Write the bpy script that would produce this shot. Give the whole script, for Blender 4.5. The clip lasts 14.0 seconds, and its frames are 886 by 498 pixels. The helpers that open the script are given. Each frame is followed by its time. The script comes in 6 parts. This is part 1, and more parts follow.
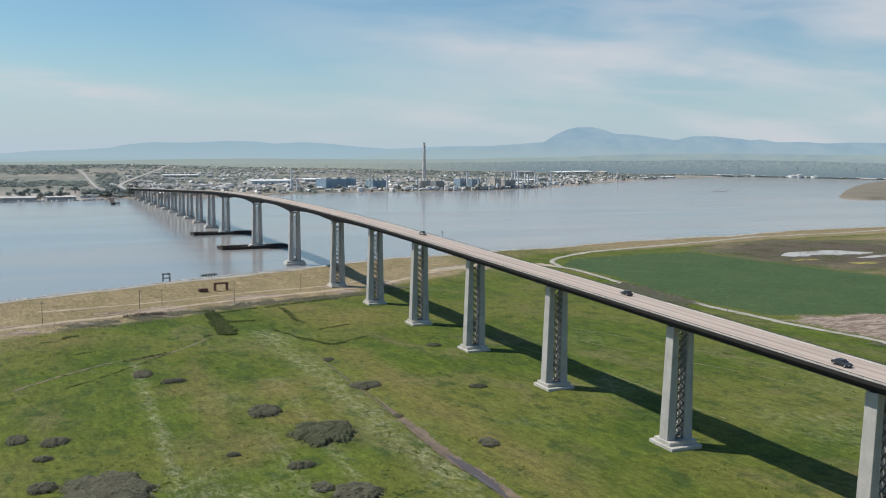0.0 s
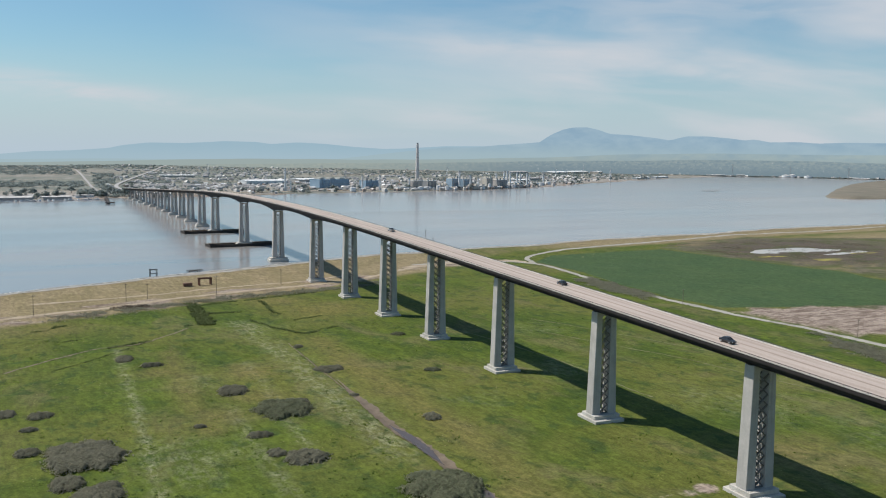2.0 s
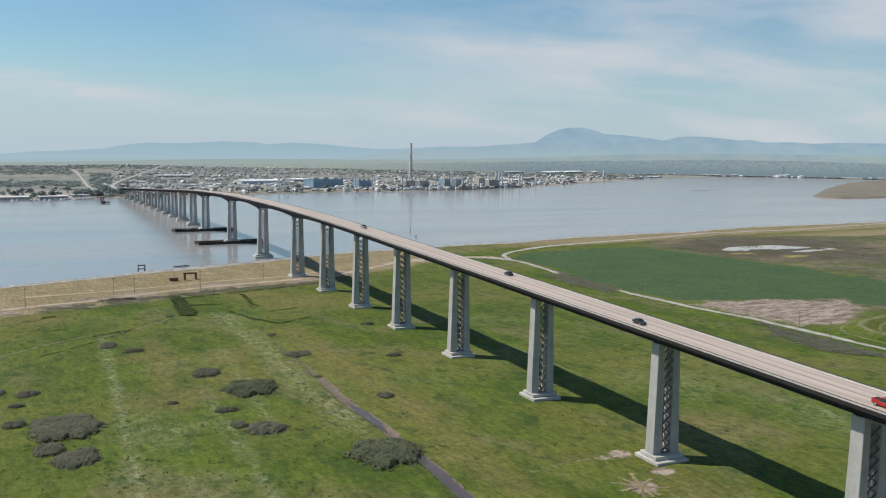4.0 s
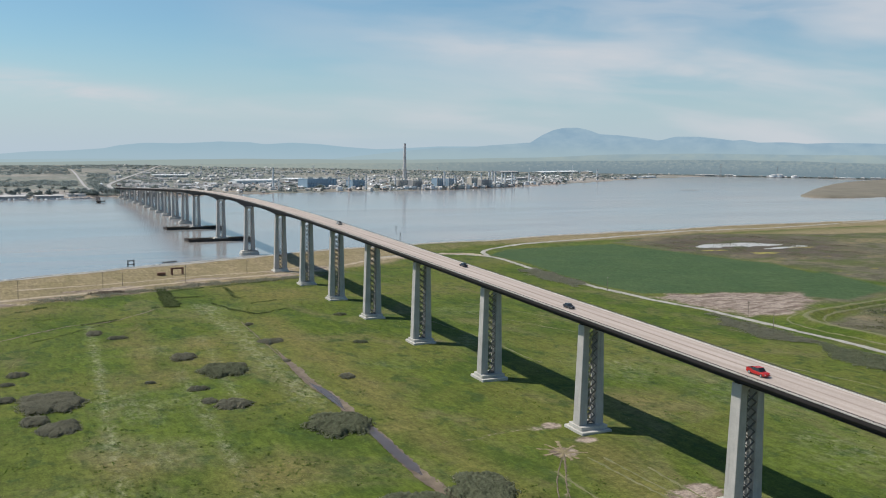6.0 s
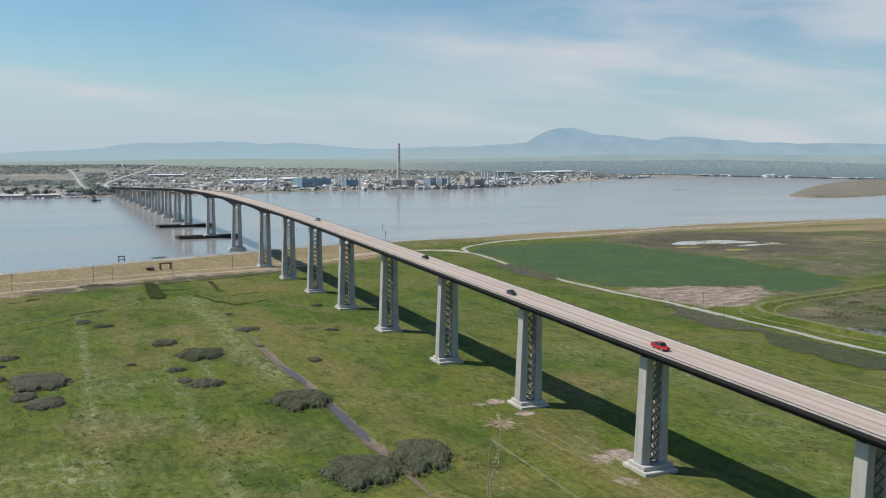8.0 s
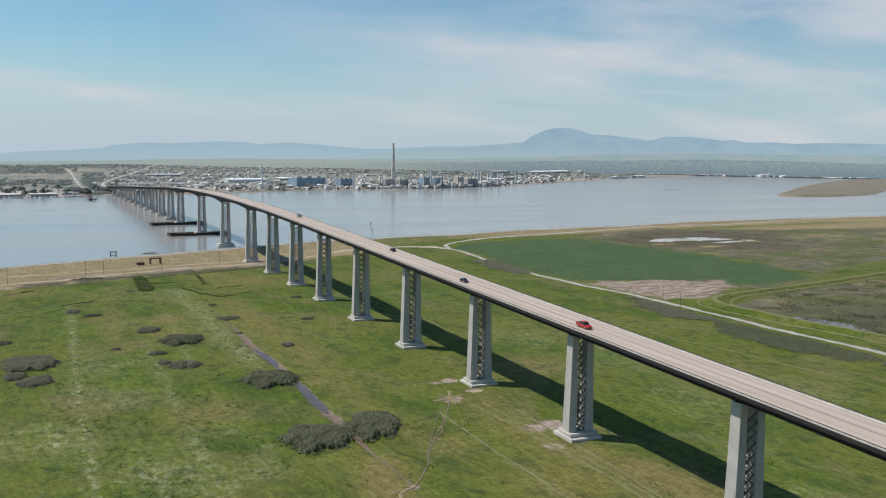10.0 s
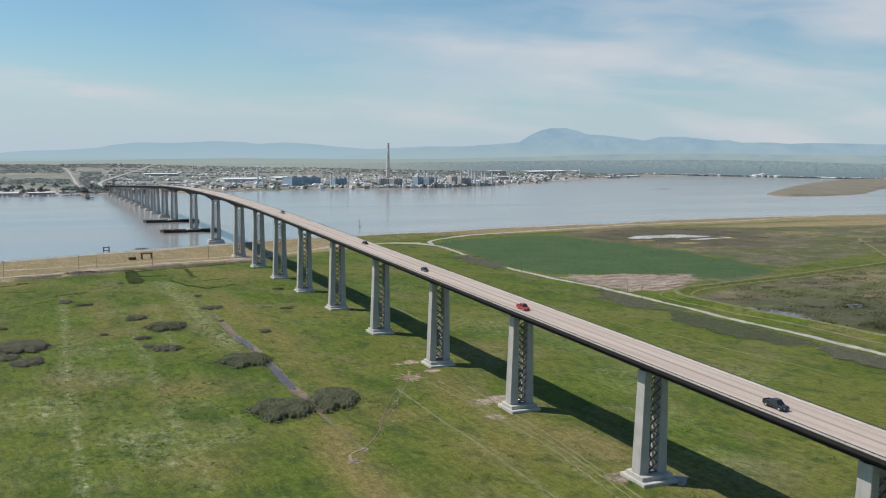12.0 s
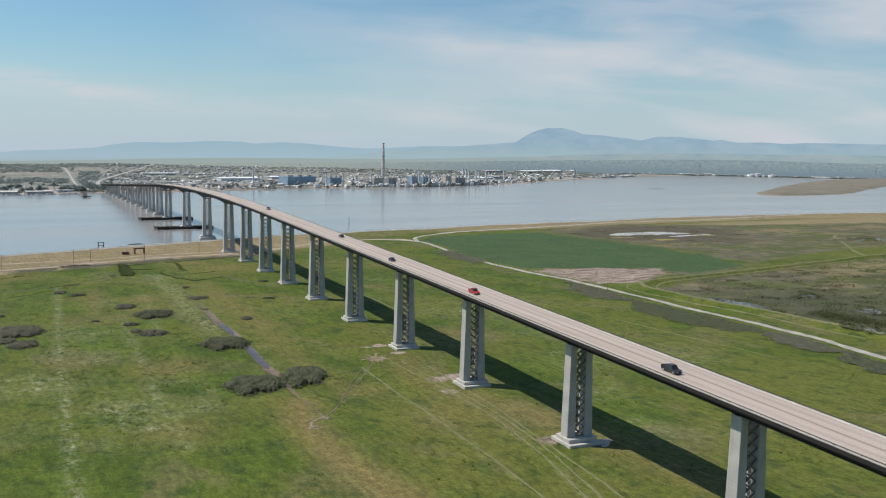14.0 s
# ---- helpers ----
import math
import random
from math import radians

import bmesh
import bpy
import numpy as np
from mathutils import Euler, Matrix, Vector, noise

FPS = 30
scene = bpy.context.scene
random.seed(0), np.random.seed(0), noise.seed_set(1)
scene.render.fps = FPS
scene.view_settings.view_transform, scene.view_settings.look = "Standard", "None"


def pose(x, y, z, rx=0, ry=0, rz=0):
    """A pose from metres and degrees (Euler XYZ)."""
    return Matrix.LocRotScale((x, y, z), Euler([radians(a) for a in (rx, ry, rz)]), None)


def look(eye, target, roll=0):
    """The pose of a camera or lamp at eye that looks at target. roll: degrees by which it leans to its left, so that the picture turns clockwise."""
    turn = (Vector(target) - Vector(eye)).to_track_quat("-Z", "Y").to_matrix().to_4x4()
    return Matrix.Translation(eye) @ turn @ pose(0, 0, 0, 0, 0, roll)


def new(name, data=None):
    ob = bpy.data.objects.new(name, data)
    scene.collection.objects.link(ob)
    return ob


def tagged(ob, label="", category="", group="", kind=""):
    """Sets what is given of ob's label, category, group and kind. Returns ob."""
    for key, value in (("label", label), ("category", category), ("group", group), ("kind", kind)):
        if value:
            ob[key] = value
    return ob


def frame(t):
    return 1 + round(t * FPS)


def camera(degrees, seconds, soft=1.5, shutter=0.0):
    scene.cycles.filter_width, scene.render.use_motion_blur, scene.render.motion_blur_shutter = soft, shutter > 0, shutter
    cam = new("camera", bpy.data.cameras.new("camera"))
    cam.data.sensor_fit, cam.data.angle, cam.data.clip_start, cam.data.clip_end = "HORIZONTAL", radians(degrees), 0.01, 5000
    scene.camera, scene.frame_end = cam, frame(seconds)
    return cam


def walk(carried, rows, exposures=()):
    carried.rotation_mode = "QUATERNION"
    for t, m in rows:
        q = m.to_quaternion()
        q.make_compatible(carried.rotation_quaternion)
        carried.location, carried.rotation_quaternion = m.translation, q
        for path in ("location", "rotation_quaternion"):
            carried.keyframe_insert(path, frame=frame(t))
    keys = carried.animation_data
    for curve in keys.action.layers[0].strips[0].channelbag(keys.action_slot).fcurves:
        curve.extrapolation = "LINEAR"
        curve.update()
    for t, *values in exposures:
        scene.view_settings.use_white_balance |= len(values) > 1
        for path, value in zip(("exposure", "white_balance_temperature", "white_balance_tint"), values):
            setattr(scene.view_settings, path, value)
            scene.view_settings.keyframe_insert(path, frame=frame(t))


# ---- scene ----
# camera: seconds, eye x y z, yaw, pitch, lean in degrees
cam = camera(53.8, 14.0, 1.1)
PATH = [
    (0.0, -1.01, 0.98, 80.67, -29.337, -6.054, 0.862),
    (0.5, -0.80, -6.90, 80.93, -29.355, -6.053, 0.856),
    (1.0, -0.57, -14.75, 81.16, -29.372, -6.053, 0.851),
    (1.5, -0.34, -22.56, 81.38, -29.389, -6.052, 0.847),
    (2.0, -0.09, -30.34, 81.58, -29.406, -6.052, 0.843),
    (2.5, 0.16, -38.09, 81.75, -29.423, -6.051, 0.839),
    (3.0, 0.41, -45.82, 81.91, -29.439, -6.051, 0.836),
    (5.5, 1.65, -84.12, 82.43, -29.513, -6.051, 0.829),
    (6.0, 1.87, -91.73, 82.48, -29.527, -6.051, 0.829),
    (6.5, 2.08, -99.34, 82.52, -29.540, -6.051, 0.830),
    (7.0, 2.28, -106.93, 82.54, -29.553, -6.052, 0.831),
    (7.5, 2.45, -114.52, 82.54, -29.565, -6.052, 0.833),
    (8.0, 2.61, -122.10, 82.54, -29.578, -6.053, 0.835),
    (10.5, 3.01, -160.03, 82.28, -29.633, -6.056, 0.854),
    (11.0, 3.00, -167.64, 82.19, -29.643, -6.057, 0.859),
    (11.5, 2.95, -175.25, 82.09, -29.652, -6.058, 0.865),
    (12.0, 2.86, -182.88, 81.97, -29.661, -6.060, 0.871),
    (12.5, 2.73, -190.53, 81.85, -29.670, -6.061, 0.878),
    (13.0, 2.55, -198.20, 81.71, -29.678, -6.062, 0.886),
    (13.5, 2.33, -205.88, 81.57, -29.686, -6.063, 0.894),
    (14.0, 2.06, -213.59, 81.41, -29.694, -6.065, 0.902),
]


def flight(x, y, z, yaw, pitch, lean):
    a, b = radians(yaw), radians(pitch)
    way = Vector((-math.sin(a) * math.cos(b), math.cos(a) * math.cos(b), math.sin(b)))
    eye = Vector((x, y, z))
    return look(eye, eye + way, lean)


walk(cam, [(t, flight(*r)) for t, *r in PATH])

# ---- light ----
SUN_WAY = Vector((0.52, -0.45, -1.0)).normalized()
world = bpy.data.worlds.new("sky")
scene.world = world
world.use_nodes = True
wn = world.node_tree.nodes
wl = world.node_tree.links
wn.clear()


def wnode(kind, **sets):
    n = wn.new(kind)
    for k, v in sets.items():
        n.inputs[k].default_value = v
    return n


sky = wn.new("ShaderNodeTexSky")
sky.sky_type = "NISHITA"
sky.sun_disc = False
sky.sun_elevation = math.asin(-SUN_WAY.z)
sky.sun_rotation = math.atan2(-SUN_WAY.x, -SUN_WAY.y)
sky.altitude = 80
sky.air_density = 1.0
sky.dust_density = 0.6
sky.ozone_density = 1.6
tc = wn.new("ShaderNodeTexCoord")
split = wn.new("ShaderNodeSeparateXYZ")
wl.new(tc.outputs["Generated"], split.inputs[0])
# thin high cloud: noise on a flat layer far overhead
lift = wn.new("ShaderNodeMath"); lift.operation = "ADD"; lift.inputs[1].default_value = 0.16
wl.new(split.outputs["Z"], lift.inputs[0])
flat = wn.new("ShaderNodeVectorMath"); flat.operation = "DIVIDE"
join = wn.new("ShaderNodeCombineXYZ")
for k in range(3):
    wl.new(lift.outputs[0], join.inputs[k])
wl.new(tc.outputs["Generated"], flat.inputs[0])
wl.new(join.outputs[0], flat.inputs[1])
turn = wn.new("ShaderNodeMapping")
turn.inputs["Rotation"].default_value = (0, 0, radians(35))
turn.inputs["Location"].default_value = (0.3, 1.9, 0)
turn.inputs["Scale"].default_value = (0.75, 1.25, 1.0)
wl.new(flat.outputs[0], turn.inputs[0])
cloud = wnode("ShaderNodeTexNoise", Scale=1.1, Detail=4.0, Roughness=0.45, Distortion=0.25)
wl.new(turn.outputs[0], cloud.inputs["Vector"])
ramp = wn.new("ShaderNodeMapRange")
ramp.interpolation_type = "SMOOTHSTEP"
ramp.inputs["From Min"].default_value, ramp.inputs["From Max"].default_value = 0.40, 0.74
ramp.inputs["To Min"].default_value, ramp.inputs["To Max"].default_value = 0.0, 0.7
wl.new(cloud.outputs["Fac"], ramp.inputs["Value"])
wmix = wn.new("ShaderNodeMixRGB")
wmix.inputs["Color2"].default_value = (6.0, 6.2, 6.6, 1)
# the cloud is thicker towards the east
dot = wn.new("ShaderNodeVectorMath"); dot.operation = "DOT_PRODUCT"
dot.inputs[1].default_value = (0.90, 0.40, 0.10)
wl.new(tc.outputs["Generated"], dot.inputs[0])
bias = wn.new("ShaderNodeMapRange")
bias.inputs["From Min"].default_value, bias.inputs["From Max"].default_value = 0.60, 0.98
bias.inputs["To Min"].default_value, bias.inputs["To Max"].default_value = 0.15, 2.7
wl.new(dot.outputs["Value"], bias.inputs["Value"])
def wmath(op, a, b=0.0):
    n = wn.new("ShaderNodeMath")
    n.operation = op
    for k, v in ((0, a), (1, b)):
        if isinstance(v, (int, float)):
            n.inputs[k].default_value = v
        else:
            wl.new(v, n.inputs[k])
    return n.outputs[0]


# drawn-out wisps low in the sky: bearing and height in radians, half length, half height, slope, strength
bearing = wmath("ARCTAN2", split.outputs["X"], split.outputs["Y"])
wisp_co = wn.new("ShaderNodeCombineXYZ")
wl.new(wmath("MULTIPLY", bearing, 7.0), wisp_co.inputs[0])
wl.new(wmath("MULTIPLY", split.outputs["Z"], 34.0), wisp_co.inputs[1])
wisp = wnode("ShaderNodeTexNoise", Scale=1.0, Detail=6.0, Roughness=0.55, Distortion=0.7)
wl.new(wisp_co.outputs[0], wisp.inputs["Vector"])
wisps = 0.0
for b0, e0, bw, ew, tilt, power in ((0.110, 0.064, 0.10, 0.013, -0.10, 1.0), (0.60, 0.118, 0.16, 0.022, -0.10, 0.28), (0.82, 0.085, 0.17, 0.020, 0.02, 0.40), (0.80, 0.165, 0.22, 0.035, 0.05, 0.40), (0.45, 0.05, 0.30, 0.015, 0.0, 0.35), (0.40, 0.185, 0.10, 0.012, -0.05, 0.35)):
    db = wmath("SUBTRACT", bearing, b0)
    de = wmath("SUBTRACT", wmath("SUBTRACT", split.outputs["Z"], e0), wmath("MULTIPLY", db, tilt))
    d2 = wmath("ADD", wmath("POWER", wmath("ABSOLUTE", wmath("DIVIDE", db, bw)), 2.0), wmath("POWER", wmath("ABSOLUTE", wmath("DIVIDE", de, ew)), 2.0))
    wisps = wmath("ADD", wmath("MULTIPLY", wmath("POWER", 2.718, wmath("MULTIPLY", d2, -1.0)), power), wisps)
wfine = wn.new("ShaderNodeMapRange")
wfine.interpolation_type = "SMOOTHSTEP"
wfine.inputs["From Min"].default_value, wfine.inputs["From Max"].default_value = 0.34, 0.66
wfine.inputs["To Min"].default_value, wfine.inputs["To Max"].default_value = 0.25, 1.0
wl.new(wisp.outputs["Fac"], wfine.inputs["Value"])
wisps = wmath("MULTIPLY", wisps, wfine.outputs[0])
thick = wn.new("ShaderNodeMath"); thick.operation = "MULTIPLY"
wl.new(ramp.outputs[0], thick.inputs[0])
wl.new(bias.outputs[0], thick.inputs[1])
wl.new(wmath("MINIMUM", wmath("ADD", wmath("MULTIPLY", thick.outputs[0], 0.45), wisps), 0.9), wmix.inputs["Fac"])
# pale blue haze low over the horizon
low = wn.new("ShaderNodeMapRange")
low.interpolation_type = "SMOOTHSTEP"
low.inputs["From Min"].default_value, low.inputs["From Max"].default_value = -0.02, 0.14
low.inputs["To Min"].default_value, low.inputs["To Max"].default_value = 0.95, 0.0
wl.new(split.outputs["Z"], low.inputs["Value"])
hazy = wn.new("ShaderNodeMixRGB")
hazy.inputs["Color2"].default_value = (4.60, 5.55, 6.50, 1)
wl.new(low.outputs[0], hazy.inputs["Fac"])
tint = wn.new("ShaderNodeMixRGB")
tint.blend_type = "MULTIPLY"
tint.inputs["Fac"].default_value = 1.0
tint.inputs["Color2"].default_value = (0.70, 0.93, 0.99, 1)
wl.new(sky.outputs[0], tint.inputs["Color1"])
wl.new(tint.outputs[0], hazy.inputs["Color1"])
wl.new(hazy.outputs[0], wmix.inputs["Color1"])
back = wnode("ShaderNodeBackground", Strength=0.113)
wl.new(wmix.outputs[0], back.inputs["Color"])
wout = wn.new("ShaderNodeOutputWorld")
wl.new(back.outputs[0], wout.inputs["Surface"])

sun_data = bpy.data.lights.new("sun", "SUN")
sun_data.energy, sun_data.angle, sun_data.color = 5.0, radians(0.55), (1.0, 0.94, 0.85)
sun = new("sun", sun_data)
sun.matrix_world = Matrix.Translation((0, 0, 300)) @ SUN_WAY.to_track_quat("-Z", "Y").to_matrix().to_4x4()
scene.view_settings.exposure = -0.13


# ---- materials ----
class Mat:
    """A node material with short calls."""

    def __init__(self, name, rough=0.8, metal=0.0):
        self.m = bpy.data.materials.new(name)
        self.m.use_nodes = True
        self.t = self.m.node_tree
        self.b = self.t.nodes["Principled BSDF"]
        self.b.inputs["Roughness"].default_value = rough
        self.b.inputs["Metallic"].default_value = metal
        self.co = self.t.nodes.new("ShaderNodeTexCoord")
        self.ge = self.t.nodes.new("ShaderNodeNewGeometry")

    def link(self, a, b):
        self.t.links.new(a, b)

    def noise(self, scale, detail=4.0, rough=0.55, stretch=None, where="Object", distort=0.0):
        n = self.t.nodes.new("ShaderNodeTexNoise")
        n.inputs["Scale"].default_value = scale
        n.inputs["Detail"].default_value = detail
        n.inputs["Roughness"].default_value = rough
        n.inputs["Distortion"].default_value = distort
        src = self.ge.outputs["Position"] if where == "World" else self.co.outputs["Object"]
        if stretch:
            mp = self.t.nodes.new("ShaderNodeMapping")
            mp.inputs["Scale"].default_value = stretch
            self.link(src, mp.inputs[0])
            src = mp.outputs[0]
        self.link(src, n.inputs["Vector"])
        return n.outputs["Fac"]

    def range(self, fac, a, b, lo=0.0, hi=1.0):
        r = self.t.nodes.new("ShaderNodeMapRange")
        r.interpolation_type = "SMOOTHSTEP"
        for k, v in (("From Min", a), ("From Max", b), ("To Min", lo), ("To Max", hi)):
            r.inputs[k].default_value = v
        self.link(fac, r.inputs["Value"])
        return r.outputs[0]

    def math(self, op, a, b):
        n = self.t.nodes.new("ShaderNodeMath")
        n.operation = op
        for k, v in ((0, a), (1, b)):
            if isinstance(v, (int, float)):
                n.inputs[k].default_value = v
            else:
                self.link(v, n.inputs[k])
        return n.outputs[0]

    def mix(self, fac, a, b, kind="MIX"):
        n = self.t.nodes.new("ShaderNodeMixRGB")
        n.blend_type = kind
        for k, v in (("Fac", fac), ("Color1", a), ("Color2", b)):
            if isinstance(v, (int, float)):
                n.inputs[k].default_value = v
            elif isinstance(v, tuple):
                n.inputs[k].default_value = (*v, 1)
            else:
                self.link(v, n.inputs[k])
        return n.outputs[0]

    def attr(self, name, channel=None):
        n = self.t.nodes.new("ShaderNodeAttribute")
        n.attribute_name = name
        if channel is None:
            return n.outputs["Fac"]
        if channel == 3:
            return n.outputs["Alpha"]
        s = self.t.nodes.new("ShaderNodeSeparateColor")
        self.link(n.outputs["Color"], s.inputs[0])
        return s.outputs[channel]

    def where(self, axis):
        n = self.t.nodes.new("ShaderNodeSeparateXYZ")
        self.link(self.ge.outputs["Position"], n.inputs[0])
        return n.outputs[axis]

    def island(self):
        return self.ge.outputs["Random Per Island"]

    def chance(self):
        return self.t.nodes.new("ShaderNodeObjectInfo").outputs["Random"]

    def color(self, c):
        if isinstance(c, tuple):
            self.b.inputs["Base Color"].default_value = (*c, 1)
        else:
            self.link(c, self.b.inputs["Base Color"])
        return self

    def bump(self, fac, depth, strength=0.6):
        n = self.t.nodes.new("ShaderNodeBump")
        n.inputs["Distance"].default_value = depth
        n.inputs["Strength"].default_value = strength
        self.link(fac, n.inputs["Height"])
        self.link(n.outputs[0], self.b.inputs["Normal"])
        return self

    def rough(self, v):
        self.link(v, self.b.inputs["Roughness"])
        return self


def simple(name, a, b, scale, rough=0.8, metal=0.0, bump=0.0, stretch=None, vary=0.0, where="Object"):
    """Two colours mottled by noise, with a finer second scale and a slight change from piece to piece."""
    k = Mat(name, rough, metal)
    f = k.range(k.noise(scale, 5, 0.6, stretch, where), 0.3, 0.7)
    c = k.mix(f, a, b)
    fine = k.range(k.noise(scale * 9, 3, 0.6, None, where), 0.2, 0.8, 0.82, 1.12)
    c = k.mix(1.0, c, fine, "MULTIPLY")
    if vary:
        r = k.range(k.island(), 0, 1, 1 - vary, 1 + vary)
        c = k.mix(1.0, c, r, "MULTIPLY")
    k.color(c)
    if bump:
        k.bump(k.noise(scale * 5, 4, 0.6, None, where), bump)
    return k.m


def leafy(name, a, b, scale, vary=0.3, glow_through=0.55):
    """Leaf material: mottled colour, part of the light passes through the blades."""
    m = simple(name, a, b, scale, 0.9, vary=vary, where="World")
    t = m.node_tree
    bsdf = t.nodes["Principled BSDF"]
    bsdf.inputs["Specular IOR Level"].default_value = 0.1
    out = next(n for n in t.nodes if n.type == "OUTPUT_MATERIAL")
    tr = t.nodes.new("ShaderNodeBsdfTranslucent")
    t.links.new(bsdf.inputs["Base Color"].links[0].from_socket, tr.inputs["Color"])
    mx = t.nodes.new("ShaderNodeMixShader")
    mx.inputs[0].default_value = glow_through
    t.links.new(bsdf.outputs[0], mx.inputs[1])
    t.links.new(tr.outputs[0], mx.inputs[2])
    t.links.new(mx.outputs[0], out.inputs["Surface"])
    return m


# ground cover: zones held in the sheet's attributes, mottled by noise at several scales
def ground_material():
    k = Mat("ground_cover", 0.95)
    W = "World"
    big = k.noise(0.012, 4, 0.55, None, W, 0.6)
    mid = k.noise(0.06, 5, 0.6, (1.0, 0.45, 1.0), W, 0.4)
    fine = k.noise(0.45, 5, 0.7, None, W)
    tiny = k.noise(1.6, 4, 0.7, None, W)
    green = k.mix(k.range(mid, 0.36, 0.64), (0.058, 0.090, 0.013), (0.094, 0.127, 0.018))
    green = k.mix(k.range(big, 0.40, 0.62), green, (0.116, 0.127, 0.027))
    olive = k.range(k.noise(0.034, 5, 0.62, (1.0, 0.6, 1.0), W, 0.8), 0.50, 0.68, 0.0, 0.6)
    c = k.mix(olive, green, (0.150, 0.134, 0.062))
    dark = k.range(k.noise(0.13, 5, 0.65, (1.0, 0.7, 1.0), W, 0.5), 0.50, 0.66, 0.0, 0.75)
    c = k.mix(dark, c, (0.040, 0.070, 0.018))
    # pale seed heads and flowers in drifts
    pale = k.math("MULTIPLY", k.range(k.noise(0.45, 7, 0.78, (1.0, 0.6, 1.0), W, 0.5), 0.43, 0.60, 0.0, 0.78), k.attr("zone_b", 0))
    c = k.mix(pale, c, (0.262, 0.268, 0.155))
    # worn, brownish grass
    c = k.mix(k.math("MULTIPLY", k.attr("zone_b", 1), k.range(fine, 0.25, 0.7, 0.55, 1.0)), c, (0.20, 0.155, 0.062))
    straw = k.mix(k.range(mid, 0.35, 0.65), (0.285, 0.228, 0.134), (0.232, 0.190, 0.102))
    straw = k.mix(k.range(k.noise(0.09, 5, 0.65, (0.35, 2.2, 1.0), W, 0.5), 0.45, 0.70, 0.0, 0.6), straw, (0.185, 0.150, 0.085))
    c = k.mix(k.range(k.math("ADD", k.attr("zone_a", 0), k.math("MULTIPLY", k.math("SUBTRACT", mid, 0.5), 0.5)), 0.25, 0.7), c, straw)
    marsh = k.mix(k.range(k.noise(0.05, 5, 0.65, None, W, 0.6), 0.36, 0.64), (0.104, 0.097, 0.062), (0.160, 0.140, 0.096))
    marsh = k.mix(k.range(k.noise(0.011, 5, 0.6, None, W, 0.8), 0.48, 0.62, 0.0, 0.7), marsh, (0.240, 0.195, 0.105))
    marsh = k.mix(k.range(k.noise(0.017, 5, 0.62, (1.0, 1.8, 1.0), W, 0.8), 0.46, 0.62, 0.0, 0.8), marsh, (0.088, 0.108, 0.032))
    marsh = k.mix(k.range(k.noise(0.022, 5, 0.65, None, W, 1.0), 0.56, 0.66, 0.0, 0.7), marsh, (0.082, 0.074, 0.052))
    marsh = k.mix(k.math("MULTIPLY", k.attr("zone_b", 2), k.range(fine, 0.2, 0.6, 0.55, 0.95)), marsh, k.mix(k.range(k.where(1), 250, 340), (0.074, 0.078, 0.046), (0.108, 0.088, 0.070)))
    marsh = k.mix(k.range(k.noise(0.032, 5, 0.65, (1.0, 1.5, 1.0), W, 0.8), 0.47, 0.62, 0.0, 0.7), marsh, (0.074, 0.088, 0.031))
    marsh = k.mix(k.range(k.noise(0.08, 4, 0.6, None, W, 0.5), 0.62, 0.72, 0.0, 0.65), marsh, (0.27, 0.225, 0.05))
    c = k.mix(k.range(k.math("ADD", k.attr("zone_a", 3), k.math("MULTIPLY", k.math("SUBTRACT", mid, 0.5), 0.5)), 0.3, 0.7), c, marsh)
    crop = k.mix(k.range(k.noise(0.03, 3, 0.5, None, W), 0.3, 0.7), (0.051, 0.090, 0.036), (0.064, 0.103, 0.040))
    crop = k.mix(k.range(k.noise(0.5, 2, 0.5, (3.0, 0.12, 1.0), W), 0.4, 0.7, 0.0, 0.4), crop, (0.062, 0.100, 0.046))
    c = k.mix(k.range(k.math("ADD", k.attr("zone_a", 2), k.math("MULTIPLY", k.math("SUBTRACT", fine, 0.5), 0.25)), 0.4, 0.6), c, crop)
    soil = k.mix(k.range(k.noise(0.12, 5, 0.65, (0.6, 2.2, 1.0), W, 0.8), 0.38, 0.6), (0.165, 0.122, 0.098), (0.345, 0.282, 0.232))
    c = k.mix(k.range(k.math("ADD", k.attr("zone_a", 1), k.math("MULTIPLY", k.math("SUBTRACT", fine, 0.5), 0.7)), 0.35, 0.65), c, soil)
    # land beyond the river: grey-green scrub, pale fields and yards
    town = k.mix(k.range(k.noise(0.0035, 5, 0.6, (0.45, 1.3, 1.0), W, 0.7), 0.42, 0.60), (0.180, 0.194, 0.168), (0.270, 0.246, 0.208))
    town = k.mix(k.range(k.noise(0.009, 5, 0.65, (0.45, 1.2, 1.0), W, 0.6), 0.50, 0.62, 0.0, 0.8), town, (0.150, 0.175, 0.150))
    town = k.mix(k.range(k.noise(0.02, 4, 0.65, None, W, 0.3), 0.54, 0.64, 0.0, 0.7), town, (0.40, 0.38, 0.35))
    yard = k.math("MULTIPLY", k.range(k.attr("zone_a", 1), 0.80, 1.05), k.range(k.noise(0.02, 5, 0.7, (0.6, 1.4, 1.0), W, 0.4), 0.36, 0.52, 0.15, 0.85))
    town = k.mix(yard, town, (0.345, 0.312, 0.282))
    c = k.mix(k.attr("zone_b", 3), c, town)
    grain = k.noise(0.55, 6, 0.72, (1.0, 0.28, 1.0), W, 0.3)
    c = k.mix(1.0, c, k.range(grain, 0.30, 0.70, 0.71, 1.16), "MULTIPLY")
    c = k.mix(1.0, c, k.range(tiny, 0.28, 0.72, 0.75, 1.22), "MULTIPLY")
    c = k.mix(1.0, c, k.range(fine, 0.28, 0.72, 0.80, 1.18), "MULTIPLY")
    k.color(c)
